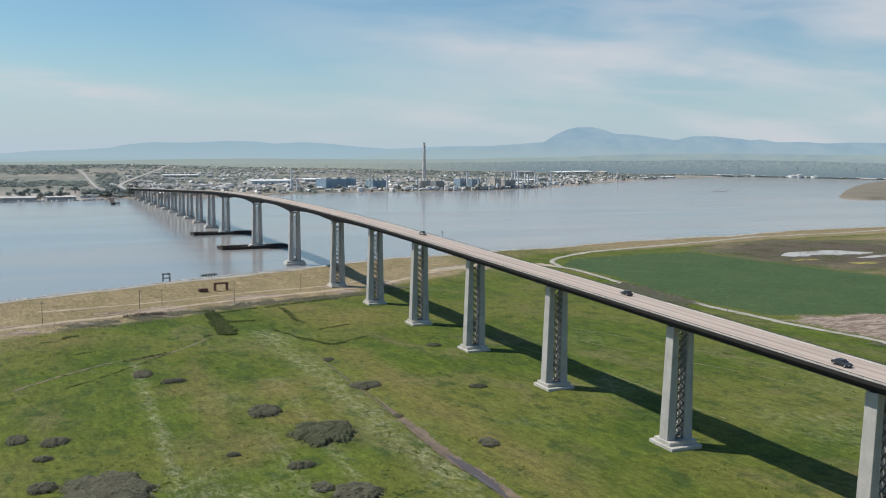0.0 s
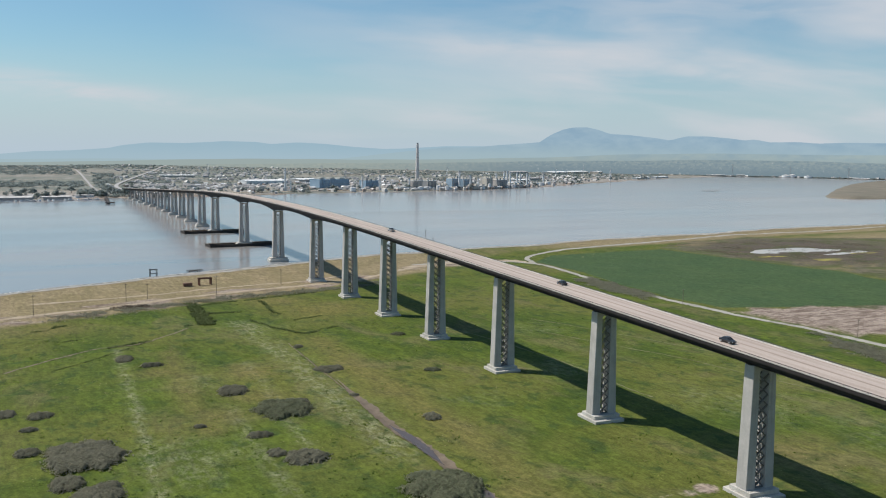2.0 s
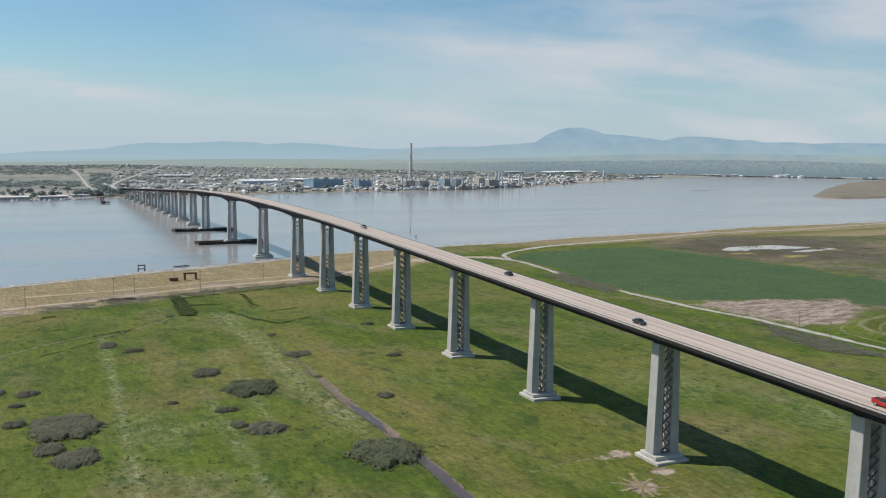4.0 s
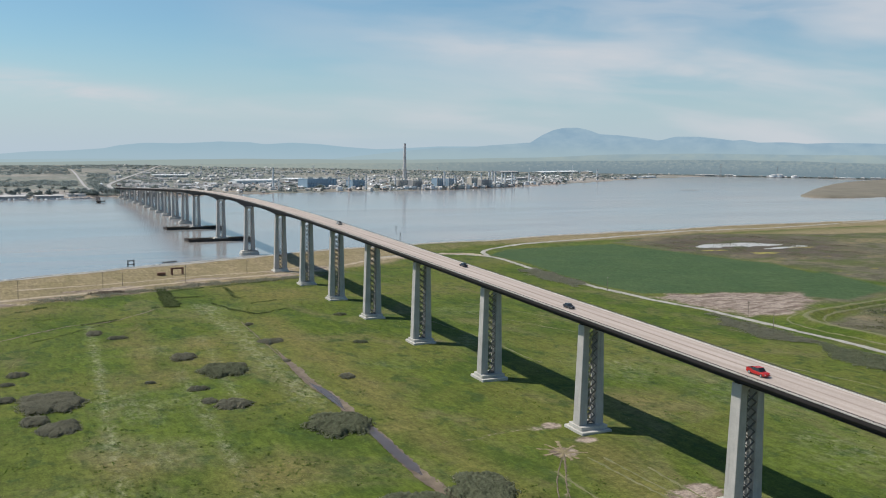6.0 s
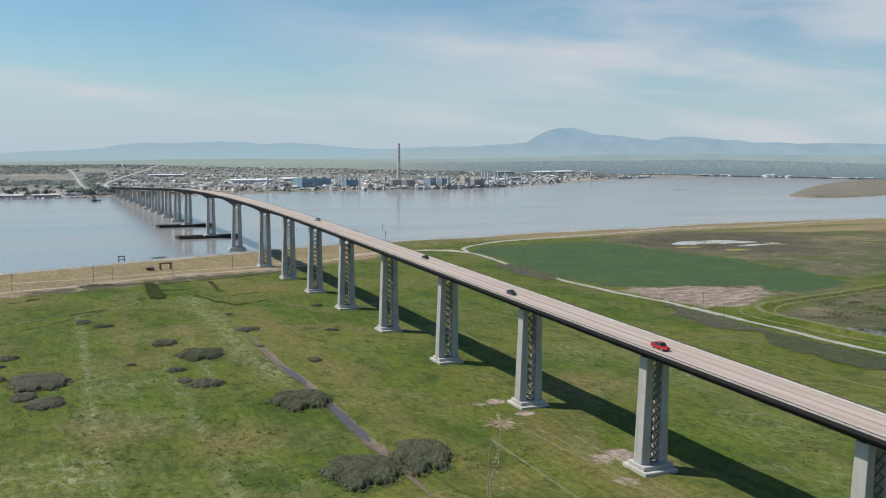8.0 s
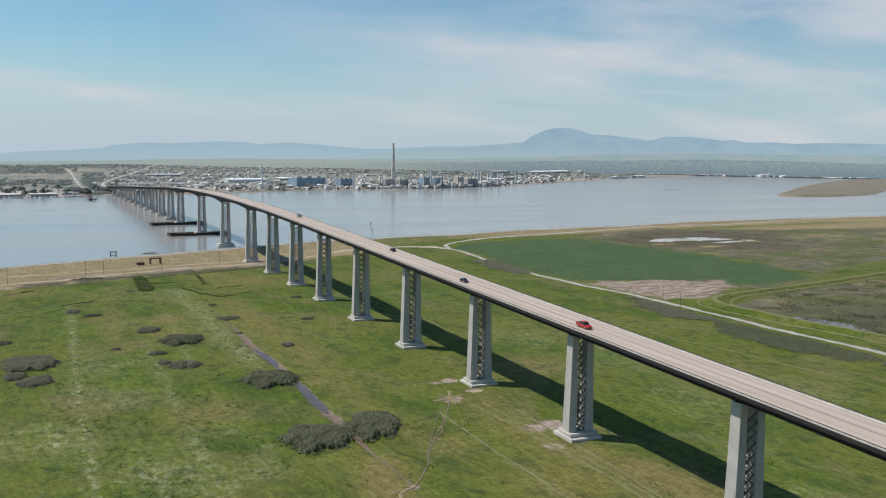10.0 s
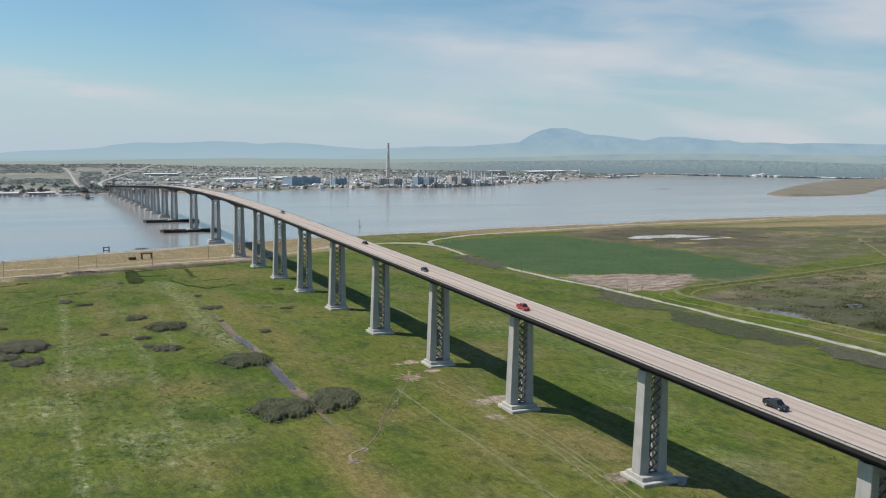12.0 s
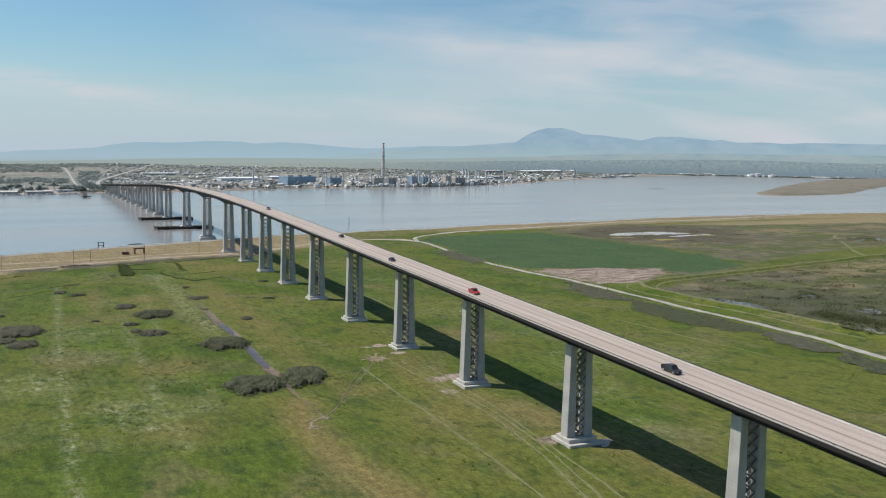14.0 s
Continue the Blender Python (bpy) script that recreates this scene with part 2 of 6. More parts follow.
    k.bump(fine, 0.3, 0.5)
    k.b.inputs["Specular IOR Level"].default_value = 0.15
    return k.m


def water_material(name, a, b, wave, rough):
    k = Mat(name, rough)
    f = k.range(k.noise(0.004, 4, 0.55, (0.5, 1.6, 1.0), "World", 0.8), 0.35, 0.68)
    k.color(k.mix(f, a, b))
    k.rough(k.range(k.noise(0.006, 4, 0.6, (0.25, 1.8, 1.0), "World", 0.5), 0.35, 0.65, rough * 0.92, rough * 1.08))
    k.bump(k.noise(0.35, 4, 0.6, (1.0, 1.6, 1.0), "World"), wave, 0.35)
    k.b.inputs["IOR"].default_value = 1.33
    return k.m


def pavement_material():
    k = Mat("deck_concrete", 0.85)
    u = k.attr("across")
    base = k.mix(k.range(k.noise(0.25, 5, 0.6, (1.0, 0.08, 1.0), "World"), 0.3, 0.7), (0.395, 0.325, 0.278), (0.465, 0.388, 0.336))
    for at, wide, deep in ((0.1, 0.75, 0.75), (-3.3, 1.3, 0.28), (3.4, 1.3, 0.30), (-5.9, 0.5, 0.35), (5.7, 0.5, 0.45)):
        d = k.math("ABSOLUTE", k.math("SUBTRACT", u, at), 0)
        s = k.range(d, 0.0, wide, deep, 0.0)
        s = k.math("MULTIPLY", s, k.range(k.noise(0.08, 4, 0.6, (3.0, 0.15, 1.0), "World"), 0.2, 0.7, 0.5, 1.1))
        base = k.mix(s, base, (0.17, 0.125, 0.10))
    base = k.mix(1.0, base, k.range(k.noise(2.0, 3, 0.6, None, "World"), 0.2, 0.8, 0.9, 1.08), "MULTIPLY")
    k.color(base)
    return k.m


def concrete_material(name, a, b):
    k = Mat(name, 0.88)
    f = k.range(k.noise(0.25, 5, 0.6, None, "World"), 0.3, 0.7)
    c = k.mix(f, a, b)
    streak = k.range(k.noise(1.2, 4, 0.6, (1.0, 1.0, 0.06), "World"), 0.5, 0.75, 0.0, 0.35)
    c = k.mix(streak, c, tuple(v * 0.6 for v in a))
    c = k.mix(1.0, c, k.range(k.noise(4.0, 3, 0.6, None, "World"), 0.2, 0.8, 0.92, 1.06), "MULTIPLY")
    k.color(c)
    k.bump(k.noise(3.0, 4, 0.6, None, "World"), 0.02)
    return k.m


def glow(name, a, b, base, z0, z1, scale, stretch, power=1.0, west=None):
    """Far backdrop that gives off its own colour, with distance haze painted into it."""
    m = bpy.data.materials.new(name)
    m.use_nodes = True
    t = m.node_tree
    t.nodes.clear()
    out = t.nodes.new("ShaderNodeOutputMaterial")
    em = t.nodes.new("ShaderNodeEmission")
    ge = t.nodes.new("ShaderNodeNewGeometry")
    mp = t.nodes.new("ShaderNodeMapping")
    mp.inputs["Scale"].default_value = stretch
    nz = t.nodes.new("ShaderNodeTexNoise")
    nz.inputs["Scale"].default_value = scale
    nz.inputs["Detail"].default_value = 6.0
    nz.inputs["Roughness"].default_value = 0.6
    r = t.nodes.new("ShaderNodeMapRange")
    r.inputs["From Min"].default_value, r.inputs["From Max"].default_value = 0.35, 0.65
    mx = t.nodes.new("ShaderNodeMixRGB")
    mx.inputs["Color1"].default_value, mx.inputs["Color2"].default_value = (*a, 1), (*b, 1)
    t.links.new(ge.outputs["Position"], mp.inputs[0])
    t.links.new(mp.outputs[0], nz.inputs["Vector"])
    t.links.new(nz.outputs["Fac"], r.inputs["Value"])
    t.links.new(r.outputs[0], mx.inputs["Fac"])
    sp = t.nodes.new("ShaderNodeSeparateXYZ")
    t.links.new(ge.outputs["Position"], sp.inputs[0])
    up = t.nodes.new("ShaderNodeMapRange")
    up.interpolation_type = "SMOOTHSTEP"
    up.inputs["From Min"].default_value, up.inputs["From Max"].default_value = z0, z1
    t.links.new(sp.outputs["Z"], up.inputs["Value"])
    # tint by height: the haze gradient, painted into the glow
    haze_mix = t.nodes.new("ShaderNodeMixRGB")
    haze_mix.inputs["Color1"].default_value = (*base, 1)
    t.links.new(up.outputs[0], haze_mix.inputs["Fac"])
    t.links.new(mx.outputs[0], haze_mix.inputs["Color2"])
    t.links.new(haze_mix.outputs[0], em.inputs["Color"])
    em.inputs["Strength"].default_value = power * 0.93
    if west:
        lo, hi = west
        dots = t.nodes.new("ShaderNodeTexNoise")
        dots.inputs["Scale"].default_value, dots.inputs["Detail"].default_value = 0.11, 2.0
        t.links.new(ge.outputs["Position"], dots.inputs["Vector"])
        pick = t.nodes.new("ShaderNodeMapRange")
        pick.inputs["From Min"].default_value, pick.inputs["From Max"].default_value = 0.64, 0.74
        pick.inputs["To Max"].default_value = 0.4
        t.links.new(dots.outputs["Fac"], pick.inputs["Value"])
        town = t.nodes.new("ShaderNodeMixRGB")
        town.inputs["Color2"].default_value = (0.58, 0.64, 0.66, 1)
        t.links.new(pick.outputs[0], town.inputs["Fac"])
        t.links.new(haze_mix.outputs[0], town.inputs["Color1"])
        haze_mix = town
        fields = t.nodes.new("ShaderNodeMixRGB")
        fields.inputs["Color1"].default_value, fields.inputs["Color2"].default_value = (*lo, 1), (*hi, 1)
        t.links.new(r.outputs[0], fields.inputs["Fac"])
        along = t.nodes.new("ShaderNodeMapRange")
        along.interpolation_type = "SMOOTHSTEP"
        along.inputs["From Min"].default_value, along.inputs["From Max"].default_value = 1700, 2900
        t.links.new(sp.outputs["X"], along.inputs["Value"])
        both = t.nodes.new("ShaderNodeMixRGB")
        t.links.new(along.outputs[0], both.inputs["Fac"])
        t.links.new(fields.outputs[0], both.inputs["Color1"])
        t.links.new(haze_mix.outputs[0], both.inputs["Color2"])
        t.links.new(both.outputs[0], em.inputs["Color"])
    t.links.new(em.outputs[0], out.inputs["Surface"])
    return m


GROUND = ground_material()
WATER = water_material("river_water", (0.230, 0.247, 0.252), (0.300, 0.264, 0.240), 0.03, 0.17)
POND_PALE = water_material("pale_shallow_water", (0.33, 0.315, 0.29), (0.42, 0.40, 0.37), 0.02, 0.3)
CREEK_WATER = water_material("creek_water", (0.075, 0.063, 0.060), (0.098, 0.082, 0.078), 0.02, 0.27)
POND = water_material("pond_water", (0.090, 0.085, 0.080), (0.115, 0.100, 0.085), 0.02, 0.15)
DECK = pavement_material()
CONC = concrete_material("pier_concrete", (0.385, 0.365, 0.345), (0.470, 0.445, 0.420))
CONC_OLD = concrete_material("footing_concrete", (0.40, 0.38, 0.345), (0.52, 0.495, 0.45))
STEEL = simple("weathered_girder_steel", (0.016, 0.012, 0.013), (0.026, 0.020, 0.020), 0.3, 0.75, 0.0, 0.01, (1, 1, 0.3), where="World")
RAILING = simple("dull_rail_steel", (0.055, 0.048, 0.046), (0.09, 0.08, 0.075), 0.5, 0.6, 0.2, where="World")
BRACE = simple("brace_steel", (0.135, 0.125, 0.120), (0.200, 0.188, 0.180), 0.6, 0.65, 0.1, where="World")
TIMBER = simple("dark_timber", (0.025, 0.020, 0.018), (0.055, 0.045, 0.038), 0.5, 0.85, 0, 0.03, (1, 1, 0.2), where="World")
GRAVEL = simple("pale_gravel", (0.27, 0.255, 0.225), (0.40, 0.375, 0.335), 0.12, 0.95, 0, 0.05, where="World")
RUT = simple("flattened_pale_grass", (0.115, 0.126, 0.046), (0.182, 0.172, 0.080), 0.25, 0.95, 0, 0.03, where="World")
DIRT = simple("tan_dirt", (0.30, 0.235, 0.160), (0.42, 0.345, 0.250), 0.10, 0.95, 0, 0.05, where="World")
MUD = simple("dark_mud", (0.105, 0.078, 0.050), (0.180, 0.135, 0.090), 0.3, 0.7, 0, 0.08, where="World")
ISLAND_COVER = simple("brown_island_grass", (0.135, 0.122, 0.088), (0.205, 0.176, 0.132), 0.012, 0.95, 0, 0.1, where="World")
YELLOW = simple("yellow_flower_cover", (0.18, 0.165, 0.05), (0.35, 0.30, 0.06), 0.22, 0.95, 0, 0.05, where="World")
RIPRAP = simple("riprap_stone", (0.33, 0.31, 0.28), (0.50, 0.475, 0.44), 0.6, 0.9, 0, 0.1, vary=0.2, where="World")
BUSH = leafy("grey_olive_leaves", (0.230, 0.228, 0.166), (0.298, 0.292, 0.218), 0.25, 0.12)
BUSH_GREEN = leafy("dull_green_leaves", (0.188, 0.207, 0.130), (0.248, 0.264, 0.170), 0.25, 0.12)
CORE = simple("bush_twigs", (0.160, 0.148, 0.102), (0.215, 0.196, 0.140), 0.8, 0.9, where="World")
TUFT = leafy("grass_tuft", (0.090, 0.145, 0.022), (0.135, 0.190, 0.036), 0.05, 0.2, 0.6)
TUFT_DARK = leafy("dark_grass_tuft", (0.092, 0.138, 0.034), (0.120, 0.168, 0.044), 0.05, 0.2, 0.5)
TUFT_DRY = leafy("dry_grass_tuft", (0.26, 0.225, 0.115), (0.36, 0.315, 0.18), 0.05, 0.2, 0.5)
DITCH = leafy("dark_rank_leaves", (0.092, 0.122, 0.046), (0.130, 0.158, 0.066), 0.08, 0.25, 0.4)
REED = leafy("marsh_reed", (0.092, 0.106, 0.048), (0.142, 0.138, 0.072), 0.04, 0.25, 0.5)
SCRUB = leafy("brown_scrub", (0.185, 0.165, 0.120), (0.245, 0.212, 0.160), 0.05, 0.12, 0.5)
# far leaves: pale blue-grey cast of distance haze mixed into the base colour
TREE_HAZED = leafy("haze_tinted_tree_leaves", (0.240, 0.290, 0.290), (0.310, 0.345, 0.325), 0.02, 0.10, 0.65)
HOUSE = simple("pale_house_wall", (0.50, 0.48, 0.455), (0.60, 0.58, 0.55), 0.05, 0.85, vary=0.08, where="World")
HOUSE_DULL = simple("dull_house_wall", (0.38, 0.365, 0.35), (0.46, 0.44, 0.42), 0.05, 0.85, vary=0.08, where="World")
TILES = simple("dull_house_roof", (0.31, 0.295, 0.285), (0.40, 0.385, 0.37), 0.05, 0.85, vary=0.12, where="World")
PATH_EARTH = simple("trodden_earth", (0.170, 0.140, 0.070), (0.275, 0.220, 0.135), 0.4, 0.95, 0, 0.03, where="World")
BARK = simple("bark", (0.09, 0.07, 0.05), (0.15, 0.12, 0.09), 1.0, 0.9)
POLE = simple("pole_wood", (0.16, 0.13, 0.10), (0.24, 0.20, 0.16), 0.8, 0.9)
GREY_METAL = simple("grey_metal", (0.36, 0.37, 0.38), (0.46, 0.47, 0.48), 0.5, 0.55, 0.2)
RUST = simple("rusty_steel", (0.13, 0.065, 0.045), (0.22, 0.12, 0.08), 0.8, 0.8, 0.1)
WHITE = simple("white_paint", (0.68, 0.68, 0.67), (0.80, 0.80, 0.79), 0.05, 0.6, vary=0.06, where="World")
CREAM = simple("cream_wall", (0.46, 0.42, 0.36), (0.58, 0.54, 0.47), 0.05, 0.8, vary=0.15, where="World")
BROWN = simple("brown_wall", (0.26, 0.20, 0.17), (0.34, 0.27, 0.23), 0.05, 0.8, vary=0.2, where="World")
GREYWALL = simple("grey_wall", (0.30, 0.31, 0.32), (0.42, 0.42, 0.42), 0.05, 0.8, vary=0.25, where="World")
BLUE = simple("blue_cladding", (0.250, 0.360, 0.460), (0.310, 0.415, 0.510), 0.05, 0.6, vary=0.1, where="World")
ROOF = simple("roof_sheet", (0.33, 0.315, 0.30), (0.46, 0.45, 0.43), 0.01, 0.7, vary=0.3, where="World")
STACK = simple("stack_concrete", (0.58, 0.53, 0.50), (0.66, 0.61, 0.58), 0.05, 0.85, where="World")
GLASS_DARK = simple("dark_glass", (0.02, 0.022, 0.025), (0.03, 0.032, 0.035), 1.0, 0.1)
TYRE = simple("tyre_rubber", (0.02, 0.02, 0.02), (0.03, 0.03, 0.03), 2.0, 0.85)
PAINT_RED = simple("red_car_paint", (0.42, 0.018, 0.016), (0.46, 0.024, 0.02), 0.5, 0.25)
PAINT_BLACK = simple("black_car_paint", (0.018, 0.020, 0.024), (0.026, 0.028, 0.032), 0.5, 0.25)
PAINT_SILVER = simple("silver_car_paint", (0.34, 0.34, 0.33), (0.40, 0.40, 0.39), 0.5, 0.3, 0.4)
LAMP_RED = simple("red_lamp_lens", (0.35, 0.02, 0.02), (0.4, 0.03, 0.02), 2.0, 0.3)
LAMP_CLEAR = simple("clear_lamp_lens", (0.6, 0.6, 0.58), (0.7, 0.7, 0.68), 2.0, 0.2)
# distance haze and mottled relief shade are painted into these emission colours
FAR_RIDGE = glow("far_ridge_painted_haze", (0.370, 0.540, 0.650), (0.390, 0.555, 0.660), (0.430, 0.580, 0.670), 40, 150, 0.004, (1, 1, 2))
MOUNTAIN = glow("mountain_painted_haze", (0.310, 0.465, 0.600), (0.395, 0.545, 0.655), (0.420, 0.555, 0.610), 60, 200, 0.008, (1, 1, 2.5))
PLAIN = glow("far_plain_painted_haze", (0.235, 0.325, 0.380), (0.345, 0.420, 0.430), (0.215, 0.295, 0.345), 0, 75, 0.05, (1, 1, 2.2), west=((0.34, 0.41, 0.40), (0.42, 0.47, 0.43)))
FOOTHILL = glow("foothill_painted_haze", (0.320, 0.445, 0.520), (0.415, 0.520, 0.535), (0.385, 0.465, 0.455), 30, 118, 0.007, (1, 1, 3))


# ---- mesh helpers ----
def mesh_from(name, verts, faces, mats, smooth=False):
    me = bpy.data.meshes.new(name)
    me.from_pydata([tuple(v) for v in verts], [], faces)
    for m in mats if isinstance(mats, (list, tuple)) else [mats]:
        me.materials.append(m)
    if smooth:
        me.polygons.foreach_set("use_smooth", [True] * len(me.polygons))
    me.update()
    return me


def part(name, bm, material, parent, label=""):
    """Links a bmesh (or a mesh) as one object under a thing or part."""
    if isinstance(bm, bmesh.types.BMesh):
        me = bpy.data.meshes.new(name)
        bm.to_mesh(me)
        bm.free()
        me.materials.append(material)
    else:
        me = bm
    ob = new(name, me)
    ob.parent = parent
    if label:
        tagged(ob, label)
    return ob


def thing(name, label, category, m=None, group="", kind=""):
    ob = new(name)
    ob.empty_display_size = 0.5
    if m is not None:
        ob.matrix_basis = m
    return tagged(ob, label, category, group, kind)


def box(bm, x0, x1, y0, y1, z0, z1, m=None):
    vs = [bm.verts.new((x, y, z)) for z in (z0, z1) for x, y in ((x0, y0), (x1, y0), (x1, y1), (x0, y1))]
    if m is not None:
        for v in vs:
            v.co = m @ v.co
    for q in ((3, 2, 1, 0), (4, 5, 6, 7), (0, 1, 5, 4), (1, 2, 6, 5), (2, 3, 7, 6), (3, 0, 4, 7)):
        bm.faces.new([vs[i] for i in q])
    return bm


def boxes(*rows):
    bm = bmesh.new()
    for r in rows:
        box(bm, *r)
    return bm


def chamfered(x0, x1, y0, y1, z0, z1, c=0.06):
    bm = boxes((x0, x1, y0, y1, z0, z1))
    bmesh.ops.bevel(bm, geom=bm.edges[:], offset=c, segments=1, affect="EDGES")
    return bm


def tube(bm, a, b, r0, r1=None, n=10, cap=True):
    a, b = Vector(a), Vector(b)
    r1 = r0 if r1 is None else r1
    q = (b - a).to_track_quat("Z", "Y")
    ring = [[bm.verts.new(p + q @ Vector((r * math.cos(k * math.tau / n), r * math.sin(k * math.tau / n), 0))) for k in range(n)] for p, r in ((a, r0), (b, r1))]
    for k in range(n):
        bm.faces.new((ring[0][k], ring[0][(k + 1) % n], ring[1][(k + 1) % n], ring[1][k]))
    if cap:
        bm.faces.new(ring[0][::-1])
        bm.faces.new(ring[1])
    return bm


def tubes(*rows, n=10):
    bm = bmesh.new()
    for r in rows:
        tube(bm, *r, n=n)
    return bm


def beam_bm(a, b, w, d):
    """A straight member of section w x d from a to b."""
    a, b = Vector(a), Vector(b)
    m = Matrix.Translation(a) @ (b - a).to_track_quat("Z", "Y").to_matrix().to_4x4()
    return box(bmesh.new(), -w / 2, w / 2, -d / 2, d / 2, 0, (b - a).length, m)


def smooth_line(points, step):
    """Catmull-Rom through plan points, at even steps."""
    p = [np.array(q, float) for q in points]
    p = [2 * p[0] - p[1]] + p + [2 * p[-1] - p[-2]]
    out = []
    for i in range(1, len(p) - 2):
        n = max(2, int(np.linalg.norm(p[i + 1] - p[i]) / step))
        for k in range(n):
            t = k / n
            out.append(0.5 * ((2 * p[i]) + (p[i + 1] - p[i - 1]) * t + (2 * p[i - 1] - 5 * p[i] + 4 * p[i + 1] - p[i + 2]) * t * t + (3 * p[i] - p[i - 1] - 3 * p[i + 1] + p[i + 2]) * t ** 3))
    out.append(p[-2])
    return np.array(out)


def line_distance(X, Y, line):
    """Distance from grid points to a polyline."""
    d = np.full(X.shape, 1e9)
    for (ax, ay), (bx, by) in zip(line[:-1], line[1:]):
        ux, uy = bx - ax, by - ay
        t = np.clip(((X - ax) * ux + (Y - ay) * uy) / (ux * ux + uy * uy + 1e-9), 0, 1)
        d = np.minimum(d, np.hypot(X - ax - t * ux, Y - ay - t * uy))
    return d


def inside(X, Y, poly):
    hit = np.zeros(X.shape, bool)
    n = len(poly)
    for i in range(n):
        (ax, ay), (bx, by) = poly[i], poly[(i + 1) % n]
        cross = (ay > Y) != (by > Y)
        hit ^= cross & (X < (bx - ax) * (Y - ay) / (by - ay + 1e-12) + ax)
    return hit


def soft_inside(X, Y, poly, soft):
    """1 well inside a plan polygon, 0 well outside, 0.5 on its edge."""
    d = line_distance(X, Y, [*poly, poly[0]])
    d = np.where(inside(X, Y, poly), d, -d)
    return np.clip(0.5 + d / (2 * soft), 0, 1)


def bell(X, Y, x, y, r):
    return np.exp(-((X - x) ** 2 + (Y - y) ** 2) / (r * r))


def waves(X, Y, scale, seed, octaves=3):
    """A cheap smooth random field, about -1 to 1."""
    rng = np.random.RandomState(seed)
    out = np.zeros(np.shape(X))
    total = 0.0
    for o in range(octaves):
        for _ in range(5):
            a = rng.rand() * math.tau
            f = math.tau / scale * 2 ** o * (0.6 + 0.8 * rng.rand())
            out += 0.5 ** o * np.sin((X * math.cos(a) + Y * math.sin(a)) * f + rng.rand() * math.tau)
        total += 2.2 * 0.5 ** o
    return out / total


# ---- plan of the land ----
SHORE = [(-5200, -800), (-600, 260), (-150, 430), (20, 510), (113, 548), (212, 587), (418, 629), (768, 673), (1035, 691), (1322, 659), (2500, 540), (5200, 300)]
FAR_SHORE = [(-5200, 300), (-600, 1290), (61, 1494), (279, 1552), (606, 1640), (1085, 1758), (1365, 1898), (1721, 2126), (2300, 2507), (3140, 2960), (3300, 3080), (3480, 3030), (3700, 2770), (3950, 2410), (5300, 500)]
TRACK = [(300, 548), (350, 556), (392, 520), (384, 462), (371, 400), (364, 345), (362, 288), (363, 250), (362, 201), (356, 137), (355, 81), (351, 46), (342, 6), (330, -60), (300, -200), (240, -420)]
TRACK_EAST = [(392, 520), (410, 556), (446, 580), (515, 600), (600, 613), (700, 632), (810, 640), (965, 650), (1165, 668), (1330, 656), (1900, 560)]
SHORE_TRACK = [(-160, 372), (31, 440), (68, 449), (108, 466), (151, 474), (198, 486), (232, 494), (300, 540)]
SHORE_TRACK_UPPER = [(34, 472), (91, 481), (134, 493), (170, 498), (204, 503), (240, 520)]
LEVEE = [(1000, 300), (714, 256), (649, 247), (565, 235), (494, 225), (432, 218), (402, 213), (386, 203), (380, 184), (378, 140), (381, 85), (378, 30), (360, -60), (330, -200)]
CREEK = [(150, 420), (133, 374), (127, 331), (121, 262), (117, 230), (114, 200), (114, 181), (112, 159), (110, 139), (108, 120), (106, 100), (105, 78), (103, 58)]
CROP = [(400, 530), (440, 562), (565, 564), (566, 500), (572, 440), (580, 385), (545, 300), (535, 258), (440, 288), (386, 306), (372, 312), (372, 352), (381, 410), (394, 462)]
BARE = [(369, 297), (384, 305), (402, 298), (424, 294), (447, 279), (470, 268), (452, 258), (436, 238), (408, 229), (398, 222), (372, 230)]
POND_UPPER = [(647, 530), (690, 548), (745, 514), (724, 485), (683, 490), (655, 503)]


def interp(line):
    xs, ys = zip(*line)
    return lambda x: np.interp(x, xs, ys)


shore_y, far_y = interp(SHORE), interp(FAR_SHORE)


def axis(lo, hi, step, grow, far):
    core = np.arange(lo, hi + step, step)
    out, s = [], step
    a = hi
    while a < far:
        s *= grow
        a += s
        out.append(a)
    left, s, a = [], step, lo
    while a > -far:
        s *= grow
        a -= s
        left.append(a)
    return np.concatenate([left[::-1], core, out])


def land_height(X, Y):
    wob = 5 * waves(X, Y, 160, 3)
    near = np.where(Y < shore_y(X) + wob, shore_y(X) + wob - Y, 0)
    far = np.where(Y > far_y(X) + 3 * wob, Y - far_y(X) - 3 * wob, 0)
    z = np.full(X.shape, -4.5)
    bank = np.clip(near / 9.0, 0, 1)
    crest = np.interp(near, [0, 9, 15, 50], [7.0, 7.1, 7.0, 4.5])
    relief = 0.28 * waves(X, Y, 70, 5) + 0.12 * waves(X, Y, 17, 6)
    z = np.where(near > 0, -4.5 + crest * bank ** 0.6 + relief * np.clip(near / 20, 0, 1), z)
    rise = np.clip(far / 2600, 0, 1)
    hills = 9 * np.clip(far - 900, 0, 1500) / 1500 * (0.5 + 0.5 * waves(X, Y, 1400, 8)) * np.clip((2600 - X) / 1200, 0, 1)
    z = np.where(far > 0, -4.5 + np.clip(far / 20, 0, 1) * 7.5 + 5 * rise + hills, z)
    # the ridge of the inner levee, the creek's bed
    d = line_distance(X, Y, smooth_line(LEVEE, 12))
    z = z + np.where(near > 0, 2.6 * np.exp(-(d / 5.5) ** 2), 0)
    d = line_distance(X, Y, smooth_line(CREEK, 8))
    z = z - np.where((near > 0), 0.7 * np.exp(-(d / 2.2) ** 2), 0)
    return z


